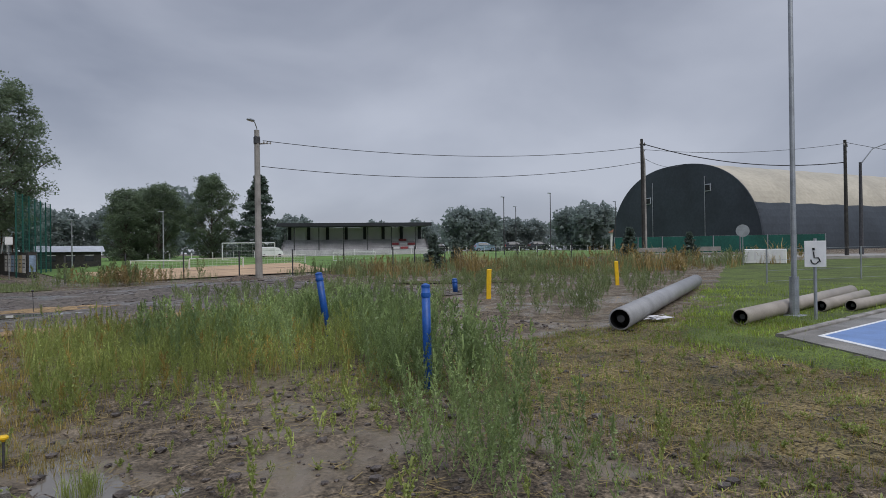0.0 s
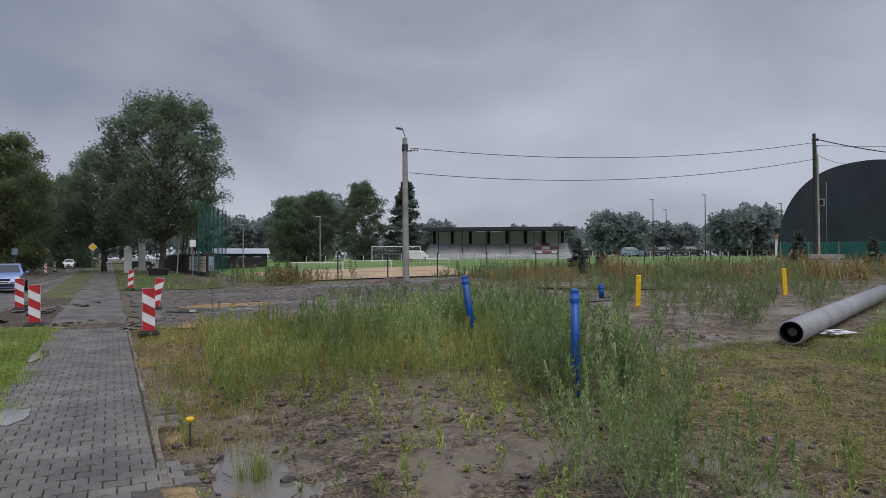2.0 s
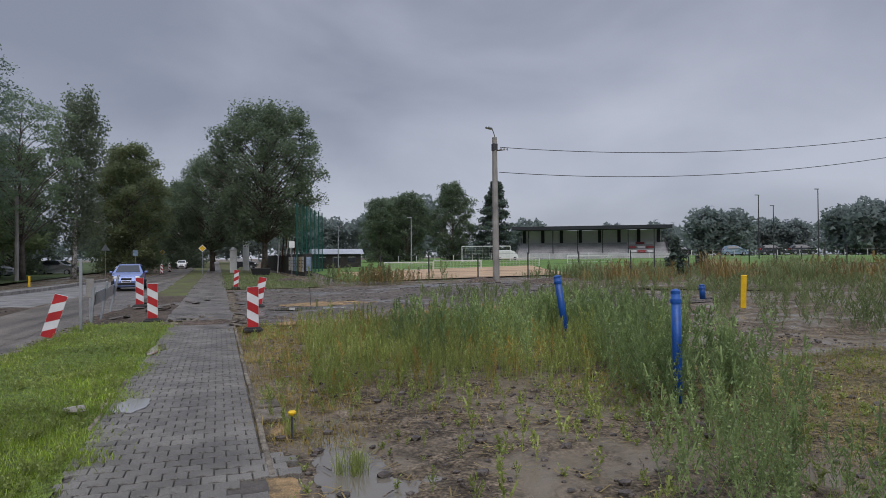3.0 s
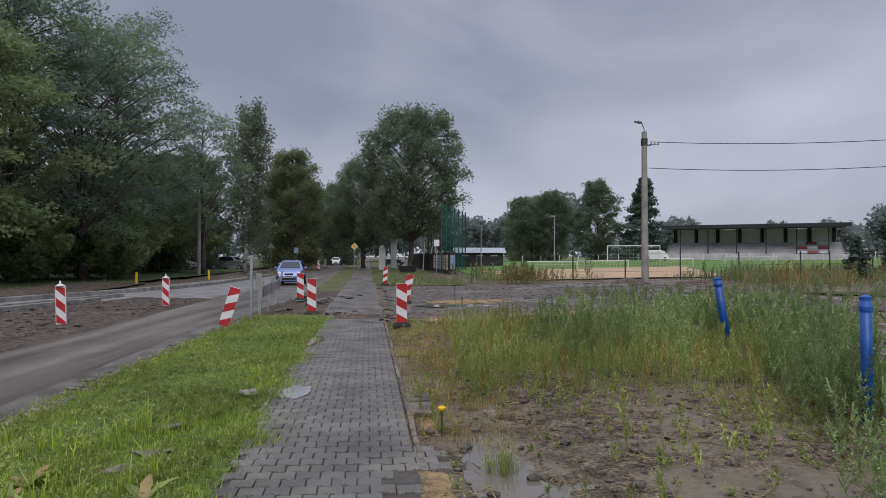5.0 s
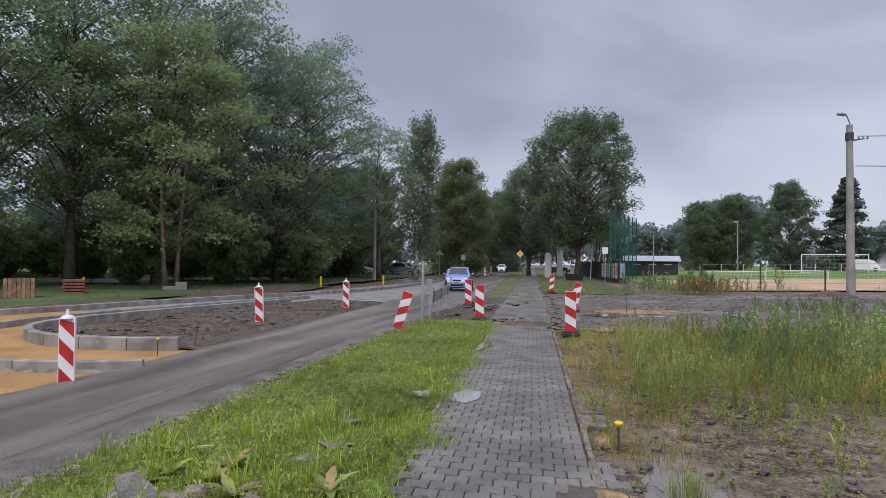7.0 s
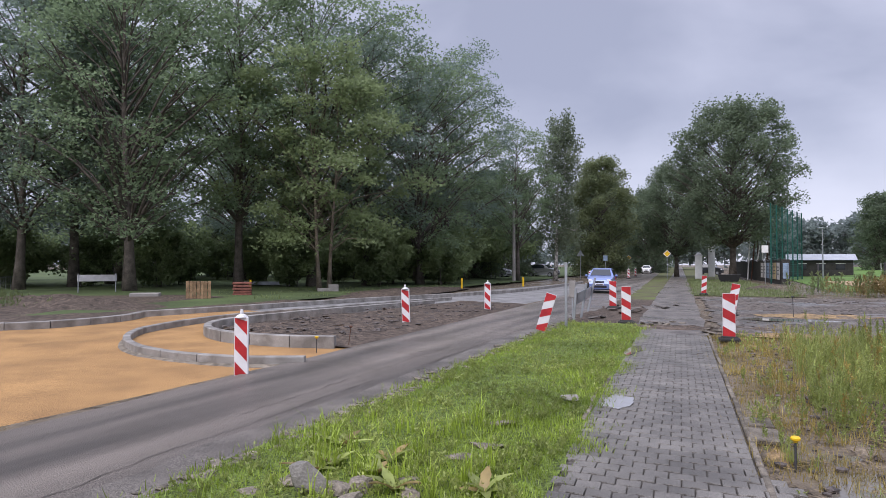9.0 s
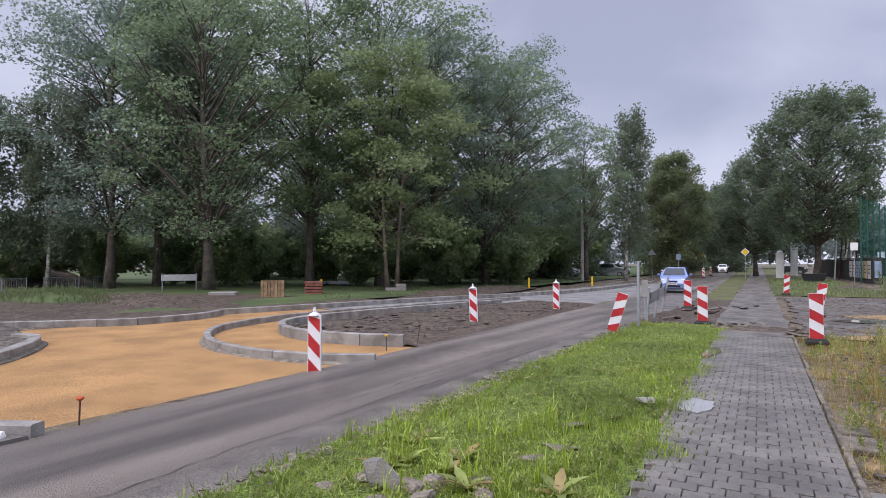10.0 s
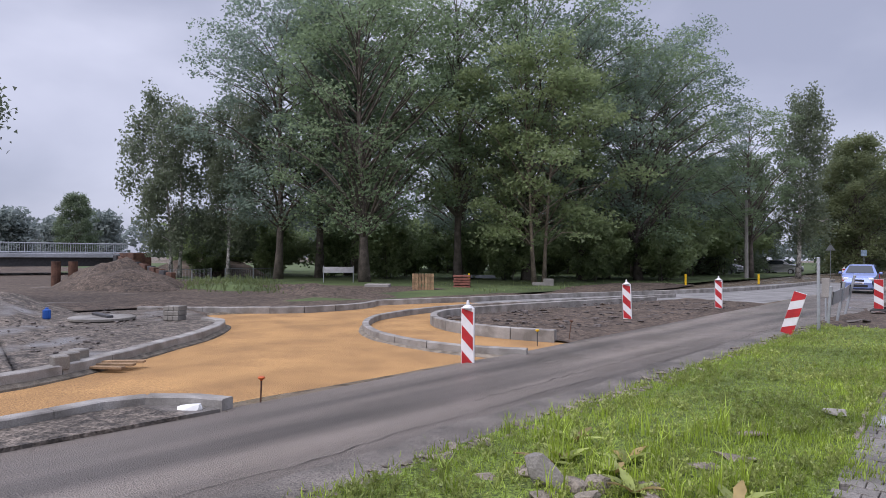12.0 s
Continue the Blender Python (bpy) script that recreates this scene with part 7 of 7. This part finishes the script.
for i in range(10):
    rr = random.Random(i + 170)
    chunk("dark clod on the island soil", -8.6 - rr.uniform(0, 3.2), rr.uniform(14, 22), 0.06, (rr.uniform(0.1, 0.35), rr.uniform(0.1, 0.2), 0.08), i + 190, M_SOIL, "clod", "soil", rr.uniform(0, 180))

mound("dark muddy trench fill across the end of the pavers", -1.45, 19.7, 1.7, 1.0, 0.07, M_SOIL, 21.0, 0.06)
mound("trampled soil and crumbs beside the trench", 0.6, 20.2, 1.3, 0.8, 0.06, M_SOIL, 22.0, 0.05)


def pallet(x, y, rz, label, upright, material):
    p_ = thing("pallet", label, "pallet", (x, y, 0.04), rz)
    if upright:
        for i in range(7):
            part("slat", Geo().box((-0.48 + i * 0.16, 0, 0.45), (0.135, 0.03, 0.88), 0.005), material, p_)
        for z in (0.15, 0.45, 0.78):
            part("cross_slat", Geo().box((0, 0.05, z), (1.1, 0.05, 0.1), 0.005), material, p_)
        for sx in (-0.5, 0.5):
            part("side", Geo().box((sx, 0.45, 0.42), (0.05, 0.8, 0.84), 0.005), material, p_)
    else:
        for k in range(5):
            part("stack_layer", Geo().box((0.02 * (k % 2), 0, 0.1 + k * 0.145), (0.95 - 0.05 * (k % 2), 0.9, 0.11), 0.015), material, p_)
        for sx in (-0.4, 0.4):
            part("base_slat", Geo().box((sx, 0, 0.03), (0.1, 0.9, 0.05), 0.005), M_WOODP, p_)
    return p_


pallet(-22.6, 23.3, 44, "upright pale wooden pallet crate at the park edge", True, M_WOODP)
pallet(-23.3, 27.0, 40, "low stack of red-brown pallets at the park edge", False, M_REDB)
for k, (x, y, s) in enumerate(((-25.6, 22.9, (1.3, 0.8, 0.28)), (-22.0, 32.6, (0.9, 0.5, 0.22)), (-21.6, 32.9, (0.6, 0.4, 0.45)))):
    tagged(part("concrete_block", Geo().box((x, y, s[2] / 2 + 0.05), s, 0.03, 40), M_CONC), "grey concrete block lying on the park grass", "block")
wf = thing("white_barrier", "white sheet barrier on thin legs", "barrier", (-31.3, 24.6, 0.1), 58)
part("sheet", Geo().box((0, 0, 0.85), (1.9, 0.03, 0.36), 0.01), M_SEATC, wf)
for sx in (-0.9, 0.9):
    part("leg", Geo().tube([(sx, 0, 0), (sx, 0, 1.1)], 0.03, 6), M_STEEL, wf)
for (x0, y0), (x1, y1) in (((-38.5, 17.4), (-40.6, 21.0)), ((-40.2, 21.8), (-40.9, 26.4))):
    hf = thing("site_fence", "low galvanised mesh site fence", "fence")
    for i in range(3):
        x, y = x0 + (x1 - x0) * i / 2, y0 + (y1 - y0) * i / 2
        part("post", Geo().tube([(x, y, 0), (x, y, 0.95)], 0.03, 6), M_STEEL, hf)
    for z in (0.12, 0.9):
        part("rail", Geo().tube([(x0, y0, z), (x1, y1, z)], 0.02, 5), M_STEEL, hf)
    bars = Geo()
    for i in range(30):
        bars.tube([(x0 + (x1 - x0) * i / 29, y0 + (y1 - y0) * i / 29, 0.12), (x0 + (x1 - x0) * i / 29, y0 + (y1 - y0) * i / 29, 0.9)], 0.006, 3, False)
    tagged(part("mesh_bars", bars, M_STEEL, hf), kind="stuff")
stack = thing("kerb_stack", "stack of grey kerb blocks on the site", "stack", (-16.8, 8.35, 0.02), 30)
stack.scale = (0.6, 0.6, 0.85)
for k in range(3):
    for i in range(3):
        part("block", Geo().box((-0.26 + i * 0.26, 0.02 * k, 0.11 + k * 0.15), (0.25, 0.6, 0.14), 0.012), M_WETCONC, stack)
slabp = thing("manhole_ring", "round concrete manhole cover slab on the ground", "slab", (-18.1, 7.0, 0.05), 0)
part("ring", Geo().lathe([(0.75, 0), (0.8, 0.03), (0.8, 0.08), (0.75, 0.1)], (0, 0, 0), 28), M_WETCONC, slabp)
part("bars", Geo().box((0, 0, 0.13), (1.2, 0.15, 0.07), 0.01), M_DSTEEL, slabp)
tagged(part("canister", Geo().lathe([(0.08, 0), (0.1, 0.03), (0.1, 0.24), (0.04, 0.28), (0.04, 0.31)], (-19.2, 6.0, 0.06), 12), M_BLUE), "small blue plastic canister on the site", "canister")
for k in range(3):
    tagged(part("plank", Geo().box((-10.9 - 0.05 * k, 4.6 + 0.16 * k, 0.0 + 0.02 * k), (0.9, 0.12, 0.04), 0.005, 38 + 6 * k), M_WOODP), "short muddy plank beside the kerb", "plank")
for k in range(3):
    tagged(part("stone_block", Geo().box((-10.75 - 0.25 * k, 4.05 + 0.2 * k, 0.16), (0.24, 0.22, 0.22), 0.02, 15 * k), M_WETCONC), "grey stone sett set against the kerb", "block")
tagged(part("steel_sheet", Geo().box((-30.5, 36.5, 0.35), (3.2, 0.06, 0.25), 0.01, 30), M_STEEL), "bent grey sheet lying in the park", "sheet")

# litter by the pipe
lit = Geo()
for i in range(6):
    rr = random.Random(i + 5)
    lit.add([(12.2 + rr.uniform(-0.25, 0.25) + a, 9.0 + rr.uniform(-0.2, 0.2) + b, gz(12.2, 9.0) + 0.06 + rr.uniform(0, 0.08)) for a, b in ((0, 0), (0.35, 0.03), (0.33, 0.22), (0.02, 0.2))], [(0, 1, 2, 3)])
tagged(part("crumpled_sack", lit, M_PLASTER), "crumpled torn white paper sack beside the pipe", "litter")

# parking bay
bay = thing("parking_bay", "blue painted parking bay with white line and kerb", "parking bay", kind="structure")
def laid(outline, lift, depth=0.25):
    """A flat slab that follows the slope of the ground."""
    k = len(outline)
    return Geo().add([(x, y, gz(x, y) - depth) for x, y in outline] + [(x, y, gz(x, y) + lift) for x, y in outline], [tuple(range(k - 1, -1, -1)), tuple(range(k, 2 * k))] + [(i, (i + 1) % k, k + (i + 1) % k, k + i) for i in range(k)])


part("slab", laid([(10.1, 3.5), (14.5, 0.5), (19.5, 5.6), (17.0, 6.1), (11.75, 6.05)], 0.055), M_WETCONC, bay, "grey concrete margin")
part("blue_field", laid([(11.0, 3.9), (14.3, 1.6), (18.3, 5.5), (12.2, 5.6)], 0.064, 0.0), M_BLUEPAINT, bay, "blue road paint")
part("white_line", laid([(12.1, 5.67), (12.2, 5.6), (18.3, 5.5), (18.4, 5.57)], 0.068, 0.0), M_WHITEP, bay, "white road paint")
part("white_line", laid([(10.9, 3.93), (11.0, 3.9), (12.2, 5.6), (12.1, 5.67)], 0.068, 0.0), M_WHITEP, bay, "white road paint")
kerb_line("grey kerb round the parking bay", [(18.0, 6.2), (15.0, 6.17), (11.7, 6.13)], lift=-0.03)

# hall forecourt
wbar = thing("plastic_barrier", "white slotted plastic barrier by the hall road", "barrier", (43.5, 21.5, gz(43, 21)), -65)
part("body", Geo().box((0, 0, 0.55), (2.6, 0.12, 1.0), 0.05), M_WHITEP, wbar)
for i in range(6):
    part("slot", Geo().box((-1.0 + i * 0.4, -0.07, 0.6), (0.14, 0.02, 0.55), 0.005), M_PLASTER, wbar)
tagged(part("hall_road", Geo().prism([(40, 33), (44, 28), (75, 10), (90, 14), (76, 30), (56, 36)], 0.5, 1.02), M_CONC), "pale concrete forecourt before the hall", "forecourt", "", "structure")
for x, y in ((43, 30), (46.5, 27.5)):
    bn = thing("bench", "grey park bench before the hall", "bench", (x, y, gz(x, y) + 0.3), -55)
    part("seat", Geo().box((0, 0, 0.45), (2.2, 0.4, 0.07), 0.02), M_CONC, bn)
    part("backrest", Geo().box((0, 0.2, 0.75), (2.2, 0.06, 0.35), 0.02), M_CONC, bn)
    for sx in (-0.9, 0.9):
        part("leg", Geo().box((sx, 0, 0.2), (0.1, 0.36, 0.42), 0.01), M_CONC, bn)
house = thing("house", "distant house with a pink tiled roof", "house", (108.5, 80.5, 1.2), 35)
part("wall", Geo().box((0, 0, 2.0), (8, 6, 4), 0.02), M_PLASTER, house)
part("roof", Geo().add([(-4.4, -3.4, 3.9), (4.4, -3.4, 3.9), (4.4, 0, 6.0), (-4.4, 0, 6.0), (-4.4, 3.4, 3.9), (4.4, 3.4, 3.9)], [(0, 1, 2, 3), (3, 2, 5, 4), (0, 3, 4), (1, 5, 2)]), M_ROOFTILE, house, "pink tiled roof")
for x in (-2.5, 0, 2.5):
    part("window", Geo().box((x, -3.02, 2.2), (1.2, 0.08, 1.3), 0.01), M_GLASS, house)
SAPLING = tree_meshes(81, 2.6, 1.6, 0.05, "spruce", 1600, 0.22, 0.03, limbs=30, leafmat=M_NEEDLE)
for x, y, s in ((41.5, 31.0, 1.2), (45.5, 28.2, 1.0), (28.5, 39.0, 1.1), (33.0, 42.0, 0.9)):
    tree("small young spruce among the weeds", SAPLING, x, y, gz(x, y), s, x * 20, "young spruces")


# ---- vehicles ----
def car(label, x, y, rz, paint, scale=1.0, detail=True, z=0.0):
    """A small hatchback; its front points along -y."""
    c = thing("car", label, "car", (x, y, gz(x, y) + z), rz, "vehicles")
    c.scale = (scale,) * 3
    prof = [(-1.76, 0.30), (-1.78, 0.55), (-1.70, 0.78), (-1.45, 0.90), (-0.95, 1.00), (-0.35, 1.38), (0.10, 1.48), (0.85, 1.47), (1.35, 1.36), (1.66, 1.02), (1.74, 0.75), (1.74, 0.35), (1.55, 0.22), (-1.55, 0.22)]
    def half(y_, z_):
        w = 0.80
        if z_ > 0.95:
            w -= 0.26 * (z_ - 0.95) / 0.53
        if y_ < -1.35:
            w -= 0.22 * (-1.35 - y_) / 0.43
        if y_ > 1.5:
            w -= 0.10
        return w
    k = len(prof)
    body = Geo().add([(-half(*p), *p) for p in prof] + [(-half(*p) * 0.80, p[0], p[1] + (0.015 if p[1] > 0.5 else -0.02)) for p in prof] + [(half(*p) * 0.80, p[0], p[1] + (0.015 if p[1] > 0.5 else -0.02)) for p in prof] + [(half(*p), *p) for p in prof],
                     [tuple(range(k - 1, -1, -1)), tuple(range(3 * k, 4 * k))] + [(r * k + i, r * k + (i + 1) % k, (r + 1) * k + (i + 1) % k, (r + 1) * k + i) for r in range(3) for i in range(k)])
    part("body", body, paint, c)
    ws = [(-0.62, -0.90, 1.03), (0.62, -0.90, 1.03), (0.50, -0.36, 1.39), (-0.50, -0.36, 1.39)]
    part("windscreen", Geo().add([(x_, y_ - 0.015, z_ + 0.03) for x_, y_, z_ in ws] + [(x_, y_ + 0.03, z_ - 0.01) for x_, y_, z_ in ws], [(0, 1, 2, 3), (4, 5, 6, 7), (0, 1, 5, 4), (1, 2, 6, 5), (2, 3, 7, 6), (3, 0, 4, 7)]), M_GLASS, c, "dark windscreen")
    for s in (-1, 1):
        sw = [(s * 0.775, -0.62, 1.03), (s * 0.775, 1.2, 1.03), (s * 0.60, 1.05, 1.38), (s * 0.605, -0.22, 1.38)]
        part("side_window", Geo().add([(x_ + s * 0.012, y_, z_) for x_, y_, z_ in sw] + [(x_ - s * 0.03, y_, z_) for x_, y_, z_ in sw], [(0, 1, 2, 3), (4, 5, 6, 7), (0, 1, 5, 4), (2, 3, 7, 6)]), M_GLASS, c)
        part("headlight", Geo().box((s * 0.52, -1.62, 0.74), (0.30, 0.22, 0.17), 0.05, -s * 22), M_WHITE, c, "clear headlight")
        part("mirror", Geo().box((s * 0.90, -0.55, 1.04), (0.18, 0.12, 0.13), 0.04), paint, c)
        part("tail_light", Geo().box((s * 0.62, 1.71, 0.85), (0.16, 0.10, 0.3), 0.03), M_RED, c)
        for yy in (-1.12, 1.18):
            w = part("wheel", Geo().tube([(s * 0.60, yy, 0.28), (s * 0.80, yy, 0.28)], 0.28, 18), M_TYRE, c, "black tyre")
            part("rim", Geo().tube([(s * 0.78, yy, 0.28), (s * 0.812, yy, 0.28)], 0.18, 12), M_CARGREY, w, "silver wheel rim")
    part("grille", Geo().box((0, -1.755, 0.67), (0.52, 0.05, 0.12), 0.02), M_BLACK, c, "black grille")
    part("lower_grille", Geo().box((0, -1.76, 0.40), (0.85, 0.06, 0.14), 0.03), M_BLACK, c)
    if detail:
        part("number_plate", Geo().box((0, -1.80, 0.54), (0.50, 0.02, 0.11), 0.005), M_WHITE, c, "blank white plate")
        part("plate_bar", Geo().box((0, -1.812, 0.54), (0.40, 0.006, 0.05), 0), M_DSTEEL, c)
    return c


car("pale blue small hatchback on the wet road", -7.1, 41.0, 5, M_CARBLUE)
car("white car far along the road", -13.0, 118, 4, M_WHITEP)
car("dark car far along the road", -14.2, 135, 4, M_CARDARK)
for x, y, r, p_, lab in ((84.0, 88.0, 60, M_CARDARK, "dark car parked beyond the pitch"), (88.5, 86.0, 60, M_CARDARK, "dark car parked beyond the pitch"), (79.0, 91.0, 60, M_POSTERB, "blue car parked beyond the pitch"),
                         (70.0, 94.0, 60, M_CARDARK, "dark car parked beside the stand"),
                         (-26, 74, 80, M_CARGREY, "silver car parked under the trees"), (-29, 70, 80, M_CARDARK, "dark car parked under the trees"), (-22, 82, 80, M_CARGREY, "silver car parked under the trees"), (-2.5, 112, 80, M_CARDARK, "dark car parked beside the footpath")):
    car(lab, x, y, r, p_, 1.15, False, 0.25 if x > 40 else 0.0)
van = thing("van", "white delivery van parked by the stand", "van", (36.5, 90.5, gz(36, 90) + 0.2), 70)
van.scale = (0.75, 0.75, 0.75)
part("box_body", Geo().box((0, 0.7, 1.15), (1.8, 3.2, 1.7), 0.1), M_WHITEP, van)
part("cab", Geo().add([(-0.85, -2.2, 0.4), (0.85, -2.2, 0.4), (0.85, -0.85, 0.4), (-0.85, -0.85, 0.4), (-0.8, -2.1, 1.0), (0.8, -2.1, 1.0), (0.78, -1.3, 1.85), (-0.78, -1.3, 1.85), (0.8, -0.85, 1.9), (-0.8, -0.85, 1.9)], [(0, 1, 5, 4), (4, 5, 6, 7), (7, 6, 8, 9), (1, 2, 8, 6, 5), (0, 4, 7, 9, 3), (0, 3, 2, 1)]), M_WHITEP, van)
part("windscreen", Geo().add([(-0.72, -2.06, 1.08), (0.72, -2.06, 1.08), (0.7, -1.38, 1.8), (-0.7, -1.38, 1.8)], [(0, 1, 2, 3)]), M_GLASS, van)
for sx in (-0.8, 0.8):
    for sy in (-1.5, 1.5):
        part("wheel", Geo().tube([(sx - 0.1, sy, 0.33), (sx + 0.1, sy, 0.33)], 0.33, 14), M_TYRE, van)
truck = thing("excavator", "small red and white site vehicle by the road works", "vehicle", (-17.5, 100, 0), 0)
part("chassis", Geo().box((0, 0, 0.8), (2.4, 4.5, 0.8), 0.08), M_CARDARK, truck)
part("cab", Geo().box((0, -1.2, 1.9), (2.2, 1.6, 1.6), 0.15), M_WHITEP, truck)
part("load", Geo().box((0, 1.0, 1.7), (2.3, 2.4, 0.9), 0.05), M_RED, truck)
for sx in (-1.1, 1.1):
    for sy in (-1.5, 1.5):
        part("wheel", Geo().tube([(sx - 0.12, sy, 0.42), (sx + 0.12, sy, 0.42)], 0.42, 14), M_TYRE, truck)

# broad dock leaves by the broken concrete
for i in range(7):
    rr = random.Random(i + 300)
    dk = thing("dock_plant", "broad-leaved dock plant in the verge", "plant", (-3.25 + rr.uniform(-0.15, 1.6), 5.25 + rr.uniform(-0.2, 1.1), 0.02), rr.uniform(0, 360), "dock plants")
    for k in range(7):
        a = k * 0.9 + rr.uniform(-0.3, 0.3)
        L = rr.uniform(0.14, 0.27)
        up = rr.uniform(0.5, 2.2)
        g = Geo()
        d = Vector((math.cos(a), math.sin(a), up)).normalized()
        s = Vector((-math.sin(a), math.cos(a), 0))
        rows_ = []
        for j in range(6):
            t = j / 5
            c_ = d * L * t + Vector((math.cos(a), math.sin(a), -0.9)) * 0.38 * L * t * t
            w = 0.042 * math.sin(math.pi * min(1, 0.12 + 0.86 * t)) * (1 + 0.25 * math.sin(t * 17 + k)) + 0.002
            rows_ += [c_ - s * w + Vector((0, 0, 0.012)), c_, c_ + s * w + Vector((0, 0, 0.012))]
        g.add(rows_, [(3 * j + q, 3 * j + q + 1, 3 * j + q + 4, 3 * j + q + 3) for j in range(5) for q in range(2)])
        part("leaf", g, M_WEED if k % 5 else M_BROWNW, dk, "", True)
